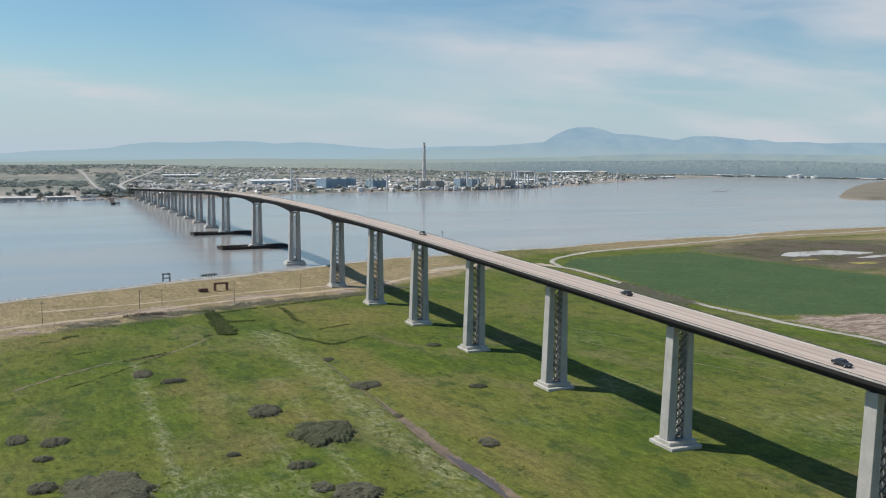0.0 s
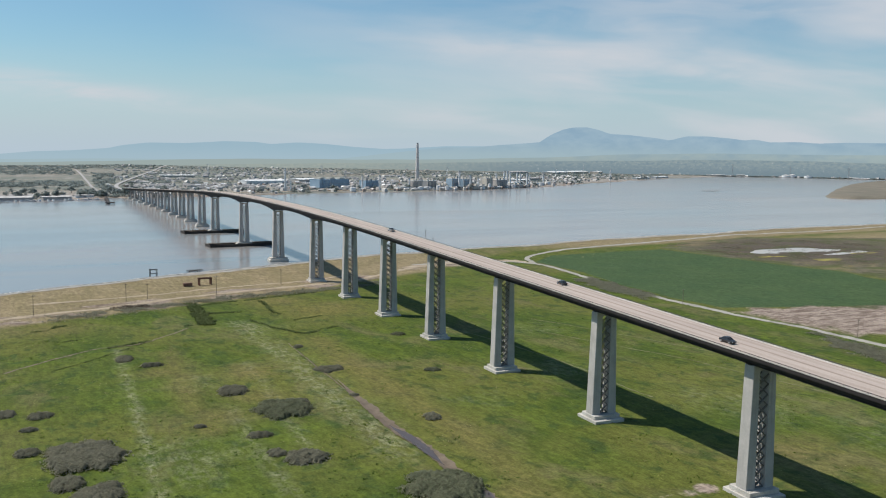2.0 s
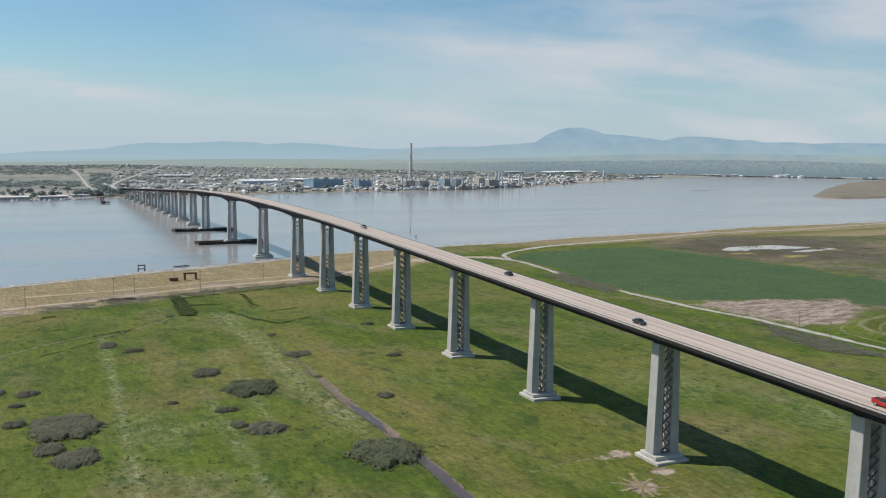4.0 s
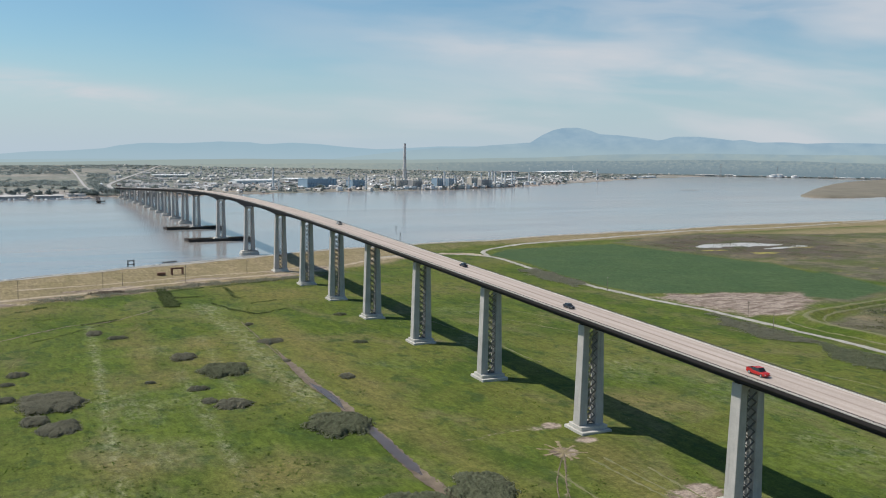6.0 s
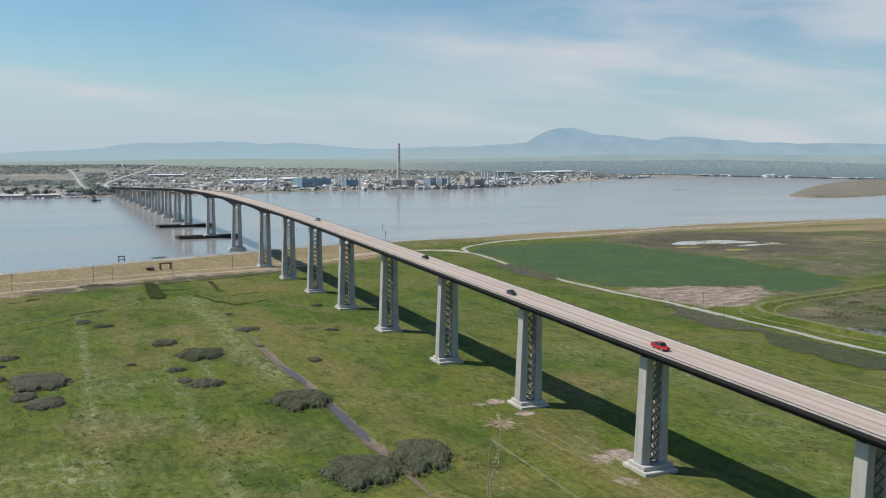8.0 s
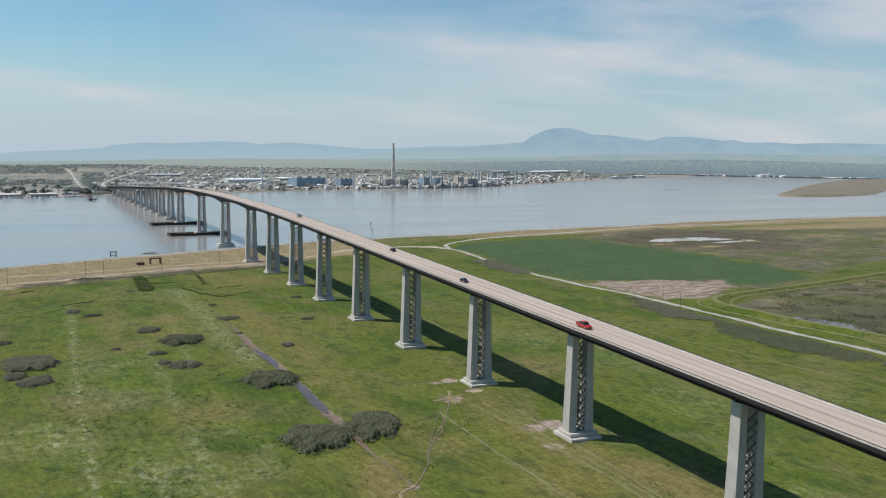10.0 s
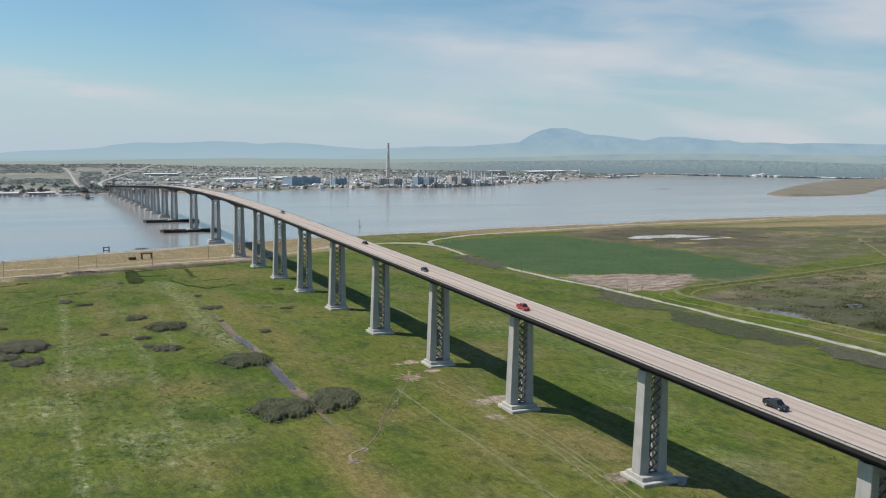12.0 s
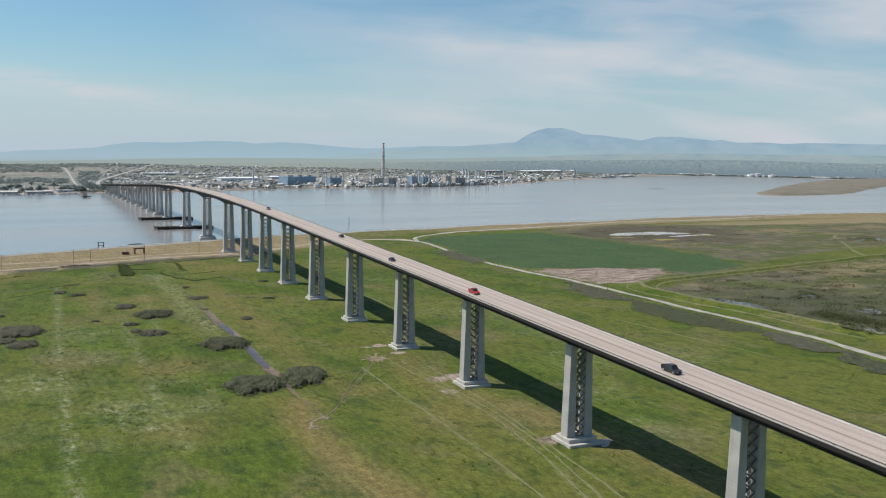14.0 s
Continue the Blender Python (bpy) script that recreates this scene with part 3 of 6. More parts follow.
def build_ground():
    xs = axis(-30, 470, 2.0, 1.05, 5100)
    ys = axis(-70, 690, 2.0, 1.05, 5100)
    X, Y = np.meshgrid(xs, ys)
    Z = land_height(X, Y)
    nx, ny = len(xs), len(ys)
    me = bpy.data.meshes.new("ground")
    me.vertices.add(nx * ny)
    me.vertices.foreach_set("co", np.stack([X, Y, Z], -1).ravel().astype(np.float32))
    idx = np.arange(nx * ny).reshape(ny, nx)
    quads = np.stack([idx[:-1, :-1], idx[:-1, 1:], idx[1:, 1:], idx[1:, :-1]], -1).reshape(-1, 4)
    me.loops.add(quads.size)
    me.loops.foreach_set("vertex_index", quads.ravel().astype(np.int32))
    me.polygons.add(len(quads))
    me.polygons.foreach_set("loop_start", (np.arange(len(quads)) * 4).astype(np.int32))
    me.polygons.foreach_set("use_smooth", np.ones(len(quads), bool))
    near = shore_y(X) - Y
    far = Y - far_y(X)
    # straw: the dry strip behind the shore, wide west of the bridge and narrow east of it
    wide = np.interp(X, [-600, 30, 100, 185, 235, 260, 300, 340, 420, 700, 1100, 3000], [80, 96, 104, 112, 104, 98, 90, 66, 48, 50, 60, 120])
    straw = np.clip((wide - near) / 26 + 0.5, 0, 1) * (near > -12)
    straw = straw * np.interp(X, [290, 350, 440, 600], [1, 0.42, 0.42, 1])
    straw = np.maximum(straw, 0.8 * soft_inside(X, Y, [(600, 300), (760, 330), (1400, 420), (1900, 600), (1300, 640), (850, 620), (700, 600)], 60))
    straw = np.maximum(straw, np.where(far > -40, 0.30 + 0.35 * waves(X, Y, 300, 21), 0))
    straw = np.maximum(straw, 0.42 * np.exp(-(line_distance(X, Y, smooth_line(LEVEE, 12)) / 4.0) ** 2))
    # bare soil: the patch by the crop, round the footings, footpaths and tracks under the spans
    soil = soft_inside(X + 5 * waves(X, Y, 34, 61), Y + 5 * waves(X, Y, 30, 62), BARE, 11)
    for x, y, r, a in ((330, 545, 24, 0.7), (290, 532, 18, 0.55), (150, 99, 4.2, 1.3), (162, 121, 3.6, 0.95), (156, 121, 3.4, 0.6), (163, 105, 4, 0.9), (164, 60, 6, 1.0), (157, 60, 5, 0.85), (152, 44, 6, 0.6), (101.5, 34, 2.2, 0.9), (95.5, 26.5, 2.4, 0.95), (151, -16, 6, 0.7), (190, 244, 5, 0.5)):
        soil = np.maximum(soil, a * bell(X, Y, x, y, r))
    for line, r, a in (([(148, 98), (140, 84), (127, 68), (124, 58), (104, 37)], 1.2, 0.5), ([(148, 98), (137, 74), (131, 60), (128, 40)], 1.0, 0.4), ([(148, 98), (160, 78), (162, 30)], 1.0, 0.4), ([(166, 121), (155, 120), (146, 123), (134, 120), (124, 122)], 1.8, 0.48), ([(60, 340), (38, 410), (100, 424)], 1.6, 0.35)):
        soil = np.maximum(soil, a * np.exp(-(line_distance(X, Y, smooth_line(line, 5)) / r) ** 2))
    soil = np.maximum(soil, np.where((X < 250) & (near < wide) & (near > wide - 34), 0.45 + 0.35 * waves(X, Y, 45, 14), 0))
    soil = np.maximum(soil, np.where(far > 8, 0.66 + 0.28 * waves(X, Y, 420, 22) + 0.4 * np.clip(1 - far / 500, 0, 1), 0))
    crop = soft_inside(X, Y, CROP, 6)
    crop = np.maximum(crop, 0.72 * soft_inside(X, Y, [(530, 330), (585, 345), (545, 255), (470, 235), (450, 262)], 12))
    marsh = soft_inside(X, Y, [(392, 196), (440, 211), (640, 238), (1000, 290), (1300, 60), (600, -300), (345, -200), (384, 20), (388, 110)], 10)
    marsh = np.maximum(marsh, soft_inside(X, Y, [(575, 575), (640, 610), (740, 622), (890, 560), (1100, 540), (1200, 420), (900, 330), (660, 300), (560, 262), (582, 385), (568, 500)], 18))
    marsh = np.maximum(marsh, 0.75 * soft_inside(X, Y, [(440, 292), (540, 300), (560, 250), (470, 228), (430, 240)], 14))
    marsh = np.maximum(marsh, np.where(far > 0, 0.5 + 0.4 * waves(X, Y, 520, 23), 0))
    # pale drifts of seed heads, laid along old furrows
    pale = np.zeros(X.shape)
    for line, r, a in (([(57, 345), (48, 249), (38, 148), (34, 96), (30, 51), (26, 2), (23, -40)], 1.9, 1.35), ([(118, 380), (117, 309), (111, 239), (109, 205), (106, 179)], 6.5, 1.0), ([(98, 300), (94, 262), (88, 225), (83, 180)], 2.2, 0.7), ([(76, 243), (72, 204), (65, 118), (61, 78), (59, 38), (57, 22)], 2.2, 0.8), ([(160, 79), (152, 45), (147, -2), (137, -44), (120, -100)], 1.3, 0.7), ([(139, 88), (131, 6), (125, -46)], 1.2, 0.5)):
        pale = np.maximum(pale, a * np.exp(-(line_distance(X, Y, smooth_line(line, 10)) / r) ** 2))
    for x, y, r, a in ((22, 112, 15, 1.0), (48, 73, 13, 1.0), (51, 49, 9, 1.0), (57, 60, 10, 0.8), (55, 199, 14, 0.8), (48, 150, 12, 0.6), (71, 101, 7, 0.8), (69, 60, 9, 0.8), (38, 37, 7, 0.4), (78, 75, 8, 0.5), (12, 60, 12, 0.4), (109, 228, 8, 0.8), (122, 366, 12, 0.9), (75, 275, 10, 0.5), (205, 235, 12, 0.7), (232, 170, 18, 0.7), (250, 120, 20, 0.7), (222, 60, 16, 0.7), (262, 46, 18, 0.7), (280, 200, 18, 0.5), (239, 309, 14, 0.6), (152, 219, 10, 0.5), (200, 20, 12, 0.6), (185, -20, 14, 0.6)):
        pale = np.maximum(pale, a * bell(X + 5 * waves(X, Y, 22, 131), Y + 9 * waves(X, Y, 26, 132), x, y, r))
    pale *= 0.8 + 0.5 * waves(X, Y, 13, 31)
    worn = np.zeros(X.shape)
    for line, r, a in (([(140, 330), (134, 270), (131, 200), (124, 150), (121, 100), (122, 58)], 7, 0.5), ([(101, 52), (96, 40), (92, 15), (93, -20), (100, -90)], 7, 0.95), ([(160, 95), (150, 60), (164, 0), (168, -60)], 10, 0.6), ([(75, 330), (66, 260), (64, 220)], 5, 0.5)):
        worn = np.maximum(worn, a * np.exp(-(line_distance(X, Y, smooth_line(line, 10)) / r) ** 2))
    for x, y, r, a in ((72, 120, 14, 0.7), (70, 235, 12, 0.6), (88, 250, 9, 0.5), (40, 400, 18, 0.6), (170, 400, 22, 0.55), (60, 40, 14, 0.5), (205, 130, 12, 0.4), (40, 140, 12, 0.5), (66, 298, 9, 0.6), (95, 284, 10, 0.6), (131, 236, 10, 0.6), (154, 436, 18, 0.7), (128, 60, 10, 0.6), (140, 20, 14, 0.5), (118, 140, 7, 0.7)):
        worn = np.maximum(worn, a * bell(X, Y, x, y, r))
    wet = soft_inside(X + 9 * waves(X, Y, 60, 66), Y + 9 * waves(X, Y, 50, 67), [(386, 150), (420, 178), (470, 150), (520, 120), (640, 60), (620, -60), (370, -80), (384, 20), (386, 110)], 22)
    wet = np.maximum(wet, 1.2 * soft_inside(X + 14 * waves(X, Y, 70, 68), Y + 10 * waves(X, Y, 60, 69), [(640, 590), (737, 604), (798, 561), (780, 483), (760, 440), (690, 400), (620, 420), (588, 465), (600, 540)], 26))
    wet = np.maximum(wet, 0.7 * bell(X + 20 * waves(X, Y, 70, 68), Y, 760, 540, 60))
    green_only = (1 - np.clip(marsh * 1.5, 0, 1)) * (near > 20)
    for name, cols in (("zone_a", (straw, soil, crop, marsh)), ("zone_b", (pale * green_only, worn * green_only, wet, np.clip((far - 14) / 25, 0, 1)))):
        at = me.attributes.new(name, "FLOAT_COLOR", "POINT")
        at.data.foreach_set("color", np.stack([np.clip(c, 0, 1.3) for c in cols], -1).ravel().astype(np.float32))
    me.materials.append(GROUND)
    me.update()
    me.validate()
    return tagged(new("ground", me), "flat grassy river land with dry shore strip, crop field and marsh", "ground", kind="structure")


ground = build_ground()


def height(x, y):
    return float(land_height(np.array([[float(x)]]), np.array([[float(y)]]))[0, 0])


def heights(xs, ys):
    return land_height(np.array([xs], float), np.array([ys], float))[0]


# river: one level sheet that the land rises through
WATER_Z = 1.2
wx = np.concatenate([np.arange(-5100, -100, 100), np.arange(-100, 1400, 10), np.arange(1400, 5101, 60)])
near_edge = np.column_stack([wx, shore_y(wx) + 5 * waves(wx, shore_y(wx), 160, 3) - 9.5, np.full(len(wx), WATER_Z)])
far_edge = np.column_stack([wx, far_y(wx) + 60, np.full(len(wx), WATER_Z)])
n = len(wx)
me = mesh_from("water", np.concatenate([near_edge, far_edge]), [(i, i + 1, n + i + 1, n + i) for i in range(n - 1)], WATER)
tagged(new("water", me), "wide calm muddy grey-blue river", "river", kind="structure")


def strip(name, line, width, step, mat, label, category, lift=0.09, ragged=0.25, seed=1, flat=None, taper=0.0):
    """A track laid on the land along a plan line, with uneven edges."""
    p = smooth_line(line, step)
    tan = np.gradient(p, axis=0)
    tan /= np.linalg.norm(tan, axis=1)[:, None] + 1e-9
    nor = np.stack([-tan[:, 1], tan[:, 0]], 1)
    rng = np.random.RandomState(seed)
    cols = []
    run = np.concatenate([[0], np.cumsum(np.hypot(*np.diff(p, axis=0).T))])
    thin = np.clip(np.minimum(run, run[-1] - run) / taper, 0.12, 1) if taper else 1.0
    for s in (-1, -0.5, 0, 0.5, 1):
        w = s * width / 2 * thin * (1 + (ragged * rng.uniform(-1, 1, len(p)) if abs(s) == 1 else 0))
        q = p + nor * np.asarray(w).reshape(-1, 1)
        z = heights(q[:, 0], q[:, 1]) + lift + 0.08 * (1 - s * s) if flat is None else np.full(len(p), flat)
        cols.append(np.column_stack([q, z]))
    n = len(p)
    verts = np.concatenate(cols)
    faces = [(c * n + i, (c + 1) * n + i, (c + 1) * n + i + 1, c * n + i + 1) for c in range(4) for i in range(n - 1)]
    faces = [f[::-1] for f in faces]
    return tagged(new(name, mesh_from(name, verts, faces, mat, True)), label, category, kind="structure")


strip("road_track", TRACK, 4.6, 3, GRAVEL, "pale gravel levee track winding past the fields", "road", seed=2)
strip("road_east", TRACK_EAST, 4.4, 4, GRAVEL, "pale gravel track along the shore", "road", seed=3)
strip("road_lot", [(285, 536), (320, 547), (352, 553), (384, 543), (394, 522)], 11, 3, DIRT, "broad tan dirt lot where the tracks meet", "road", lift=0.06, ragged=0.5, seed=12, taper=14)
strip("road_shore", SHORE_TRACK, 4.5, 3, DIRT, "tan dirt track beside the green field", "road", seed=4, ragged=0.4)
strip("road_upper", SHORE_TRACK_UPPER, 2.6, 3, DIRT, "faint tan dirt track in dry grass", "road", seed=5, ragged=0.5)
shore_line = [(x, float(shore_y(x)) + 5 * float(waves(np.array([float(x)]), np.array([float(shore_y(x))]), 160, 3)[0]) - 13) for x in range(-200, 1340, 20)]
strip("crest_path", shore_line, 5.5, 5, GRAVEL, "pale gravel path on the crest of the shore levee", "path", lift=0.12, ragged=0.35, seed=86)
strip("creek", CREEK[3:], 3.9, 1.6, MUD, "muddy bed of a narrow creek", "creek", lift=0.12, ragged=0.22, seed=6, taper=40)
strip("creek_water", [(114, 204), (114, 188), (112, 166)], 3.2, 1.3, CREEK_WATER, "still water in a narrow creek", "creek", lift=0.22, ragged=0.2, seed=7, taper=12)
strip("creek_pool", [(111.5, 157), (110, 139), (108, 120), (106.5, 102)], 3.3, 1.3, CREEK_WATER, "still water in a narrow creek", "creek", lift=0.22, ragged=0.22, seed=9, taper=7)


for i, line in enumerate(([(153, 92), (152, 45), (147, -2), (137, -44), (122, -90)], [(157, 90), (155, 45), (150, -2), (140, -46), (126, -92)], [(139, 88), (131, 6), (125, -46), (115, -90)], [(163, 79), (156, 22), (148, -23), (143, -53), (132, -90)], [(240, 300), (262, 220), (272, 120), (276, 40)], [(255, 330), (282, 230), (296, 120), (300, 20)], [(205, 330), (212, 260), (208, 190)])):
    strip("rut", line, 0.75, 1.5, RUT, "pale wheel rut pressed into the grass", "track", lift=0.03, ragged=0.8, seed=30 + i)
strip("levee_path", LEVEE[1:12], 2.8, 2, RUT, "pale footpath on the crest of the inner levee", "path", lift=0.05, ragged=0.35, seed=41)


for i, (dx, dy) in enumerate(((9, -7), (-8, 8))):
    strip("levee_foot", [(x + dx, y + dy * 0.6) for x, y in LEVEE[2:12]], 1.3, 2.5, RUT, "pale trodden line at the foot of the inner levee", "path", lift=0.05, ragged=0.7, seed=44 + i)


def build_island():
    """Low river island: a spine with a rounded cross-section and an uneven waterline."""
    spine = smooth_line([(1722, 1216), (1750, 1232), (1880, 1282), (2040, 1360), (2330, 1540), (2780, 1800), (3300, 2090), (4100, 2440)], 15)
    run = np.concatenate([[0], np.cumsum(np.hypot(*np.diff(spine, axis=0).T))])
    half = np.interp(run, [0, 10, 30, 80, 180, 380, 720, 1240, 2800], [1, 18, 40, 66, 90, 112, 126, 150, 170])
    tan = np.gradient(spine, axis=0)
    tan /= np.linalg.norm(tan, axis=1)[:, None]
    nor = np.stack([-tan[:, 1], tan[:, 0]], 1)
    cols = []
    for s in (-1, -0.93, -0.85, -0.6, -0.3, 0, 0.3, 0.6, 0.85, 0.93, 1):
        w = s * (half + np.clip(run / 60, 0, 1) * 9 * waves(run, run * 0 + 40 * np.sign(s), 90, 210) * (abs(s) > 0.8))
        q = spine + nor * w[:, None]
        z = WATER_Z - 0.6 + 6.2 * (1 - abs(s) ** 5) * np.clip(run / 30, 0.05, 1) + 0.5 * waves(q[:, 0], q[:, 1], 120, 212) * (abs(s) < 0.8)
        cols.append(np.column_stack([q, z]))
    n = len(spine)
    faces = [(c * n + i, c * n + i + 1, (c + 1) * n + i + 1, (c + 1) * n + i) for c in range(10) for i in range(n - 1)]
    tagged(new("ground_island", mesh_from("ground_island", np.concatenate(cols), faces, ISLAND_COVER, True)), "low brown grassy river island", "island", kind="structure")


build_island()


def puddle(name, x, y, rx, ry, turn, mat, label, seed, z=None, ragged=0.25, category="pond"):
    """A pool with an uneven outline."""
    n = 64
    rng = np.random.RandomState(seed)
    ph = rng.rand(6) * math.tau
    m = pose(x, y, 0, 0, 0, turn)
    out = []
    for k in range(n):
        a = k / n * math.tau
        r = 1 + ragged * sum(math.sin((i + 2) * a + ph[i]) / (i + 1.5) for i in range(6))
        out.append(m @ Vector((rx * r * math.cos(a), ry * r * math.sin(a), 0)))
    zz = float(np.percentile(heights([p.x for p in out] + [x], [p.y for p in out] + [y]), 60)) + 0.08 if z is None else z
    verts = [(p.x, p.y, zz) for p in out] + [(x, y, zz)]
    faces = [(k, (k + 1) % n, n) for k in range(n)]
    return tagged(new(name, mesh_from(name, verts, faces, mat)), label, category, kind="structure")


for i, (pts, w, mat) in enumerate((([(126, 330), (124, 314), (118, 247), (115, 205)], 0.6, MUD), ([(108, 97), (105, 70), (103, 56), (102, 36)], 0.6, MUD), ([(150, 99), (143, 89), (135, 78), (130, 70), (121, 60), (112, 46), (102, 34)], 0.4, MUD), ([(148, 97), (135, 82), (125, 67), (115, 52)], 0.3, MUD), ([(102, 34), (97, 32), (95, 26)], 1.2, PATH_EARTH), ([(102, 34), (98, 34), (95, 33)], 0.7, PATH_EARTH))):
    strip("footpath", pts, w, 0.9, mat, "thin trodden path through the grass", "path", lift=0.04, ragged=0.9, seed=60 + i)
for i, (x, y, w) in enumerate(((142, 109, 0.9), (139, 99, 0.8), (146, 88, 0.8), (160, 104, 1.0), (157, 113, 0.9), (159, 93, 0.8), (150, 88, 0.7), (149, 112, 0.8), (143, 93, 0.6))):
    strip("bare_patch", [(150, 99), (150 + (x - 150) * 0.3, 99 + (y - 99) * 0.35), (150 + (x - 150) * 0.62, 99 + (y - 99) * 0.62)], w, 0.8, PATH_EARTH, "trampled bare earth rays in the grass", "bare earth", lift=0.05 + 0.004 * i, ragged=0.9, seed=70 + i)
strip("path_loop", [(930, 425), (882, 420), (850, 405), (784, 344), (728, 293), (700, 262)], 3.4, 4, RUT, "pale footpath bending through the upper marsh", "path", lift=0.06, ragged=0.3, seed=85)
puddle("pit", 95.3, 26, 1.3, 0.9, 20, MUD, "small eroded pit with dark wet floor", 81, ragged=0.4, category="pit")
strip("ditch", [(14, 322), (29, 335), (50, 350), (69, 353), (94, 377)], 1.0, 1.5, MUD, "narrow muddy drainage ditch across the field", "ditch", lift=0.03, ragged=0.6, seed=8)

puddle("pond_upper", 680, 499, 56, 25, -8, POND_PALE, "shallow bright pond among brown marsh", 3, ragged=0.24)
puddle("pond_lower", 391, 122, 24, 9, 80, POND, "dark still pond edged with reeds", 5, ragged=0.4)
puddle("pond_side", 443, 82, 13, 6, 60, POND, "dark still pond among marsh shrubs", 6, ragged=0.4)
puddle("pond_far", 838, 366, 20, 4, 40, POND, "shallow pool in the upper marsh", 23, ragged=0.5)
puddle("pond_bend", 868, 362, 16, 4, 30, POND, "shallow pool in the upper marsh", 24, ragged=0.5)
puddle("islet", 1728, 1620, 26, 9, -12, MUD, "low muddy islet in the river", 14, z=WATER_Z + 1.4, category="islet")
for i, (x, y) in enumerate(((640, 446), (716, 470), (612, 480))):
    puddle("flower_patch", x, y, 16 - 3 * i, 5, -8, YELLOW, "patch of yellow marsh flowers", 15 + i, ragged=0.6, category="flowers")
puddle("pond_small", 452, 130, 10, 5, 0, POND, "small dark pool among marsh shrubs", 7)
puddle("pond_ditch", 380, 40, 15, 4, 86, POND, "dark water in a marsh ditch", 8)
puddle("puddle_pier", 164, 47, 3.4, 3.0, 0, POND, "rain puddle beside a bridge footing", 10)
puddle("puddle_footing", 163, -25, 4.2, 2.6, 20, POND, "rain puddle beside a bridge footing", 11)


# ---- far hills ----
RIDGE = [(-30, 50), (2.5, 63), (4.3, 79), (6.3, 86), (8.3, 99), (9.1, 115), (10.6, 131), (12.7, 132), (15.1, 146), (17, 144), (17.9, 135), (19.6, 145), (21.4, 140), (23.2, 127), (25, 119), (26.3, 123), (29, 138), (45, 140), (60, 150), (90, 110)]
PEAK = [(-30, 5), (22, 60), (29, 130), (30.8, 130), (32.4, 146), (35, 164), (35.8, 208), (36.5, 234), (37.1, 246), (38, 247), (38.7, 234), (39.4, 213), (40.6, 209), (42.2, 193), (43.1, 179), (44.1, 202), (45.4, 204), (46.6, 196), (47.6, 186), (48.1, 192), (49, 177), (50.6, 178), (51.7, 171), (53, 175), (55.5, 176), (75, 140), (90, 100)]
PLAIN_TOP = [(-30, 5), (2.5, 8), (8.6, 12), (15.3, 22), (22.3, 36), (29.6, 50), (36.8, 68), (40.4, 72), (43.8, 82), (47.2, 86), (50.4, 84), (53.5, 80), (55.5, 80), (90, 50)]
LOW = [(-30, 20), (2.7, 25), (8.9, 37), (15.6, 54), (22.7, 60), (30.1, 66), (35.6, 84), (41.0, 106), (46.1, 117), (51.1, 118), (56.2, 118), (90, 80)]


def hill_ring(name, profile, radius, rough, mat, label, seed, base=-6):
    f = interp(profile)
    rng = np.random.RandomState(seed)
    az = np.arange(-180, 180.01, 0.25)
    ph = rng.rand(12) * math.tau
    top = np.where((az > -30) & (az < 90), f(az), 60 + 25 * np.sin(np.radians(az * 3)))
    top = top + sum(rough / (1 + 0.45 * k) * np.sin(np.radians(az * (7 + 8.3 * k)) + ph[k]) for k in range(12)) * 0.55
    verts, faces = [], []
    levels = (0.0, 0.35, 0.7, 0.9, 1.0)
    for lv in levels:
        for a, h in zip(np.radians(az), top):
            r = radius + 25 * lv
            verts.append((2 + r * math.sin(a), -107 + r * math.cos(a), base + (h - base) * lv))
    n = len(az)
    for i in range(len(levels) - 1):
        for k in range(n - 1):
            faces.append((i * n + k, i * n + k + 1, (i + 1) * n + k + 1, (i + 1) * n + k))
    return tagged(new(name, mesh_from(name, verts, faces, mat, True)), label, "hills", kind="structure")


hill_ring("backdrop_ridge", RIDGE, 4830, 2.0, FAR_RIDGE, "pale blue far ridge with painted haze", 1)
hill_ring("backdrop_mountain", PEAK, 4800, 2.2, MOUNTAIN, "blue twin-peaked mountain with painted haze", 2)
hill_ring("backdrop_foothills", LOW, 4770, 2.5, FOOTHILL, "grey-green foothills with painted haze", 3)
hill_ring("backdrop_plain", PLAIN_TOP, 4752, 2.6, PLAIN, "distant wooded plain with painted haze", 4)


# ---- bridge ----
LINE = np.polyfit([-300, -87, -20, 48, 180, 310, 430, 500, 600, 720, 855, 931, 1005, 1300, 1540], [130, 151.2, 157.6, 164.3, 176.4, 187.4, 197.6, 203.6, 212.4, 223.0, 233.5, 238.8, 243.2, 259.5, 271.0], 4)


def centre_x(y):
    """Plan line of the bridge: straight, with a slight bend beyond the channel."""
    return np.polyval(LINE, np.asarray(y, float))


def road_z(y):
    """Height of the roadway: even rise, a long crest over the channel, an even fall."""
    y = np.asarray(y, float)
    u = np.clip(y - 340, 0, 620)
    return 32.8 + 0.027 * np.minimum(y, 340) + 0.027 * u - 0.5e-4 * u * u - 0.035 * np.clip(y - 960, 0, None)


def side(y):
    """Unit plan vectors along the bridge and across it (to the east)."""
    d = float(centre_x(y + 1) - centre_x(y - 1)) / 2
    a = Vector((d, 1, 0)).normalized()
    return a, Vector((a.y, -a.x, 0))


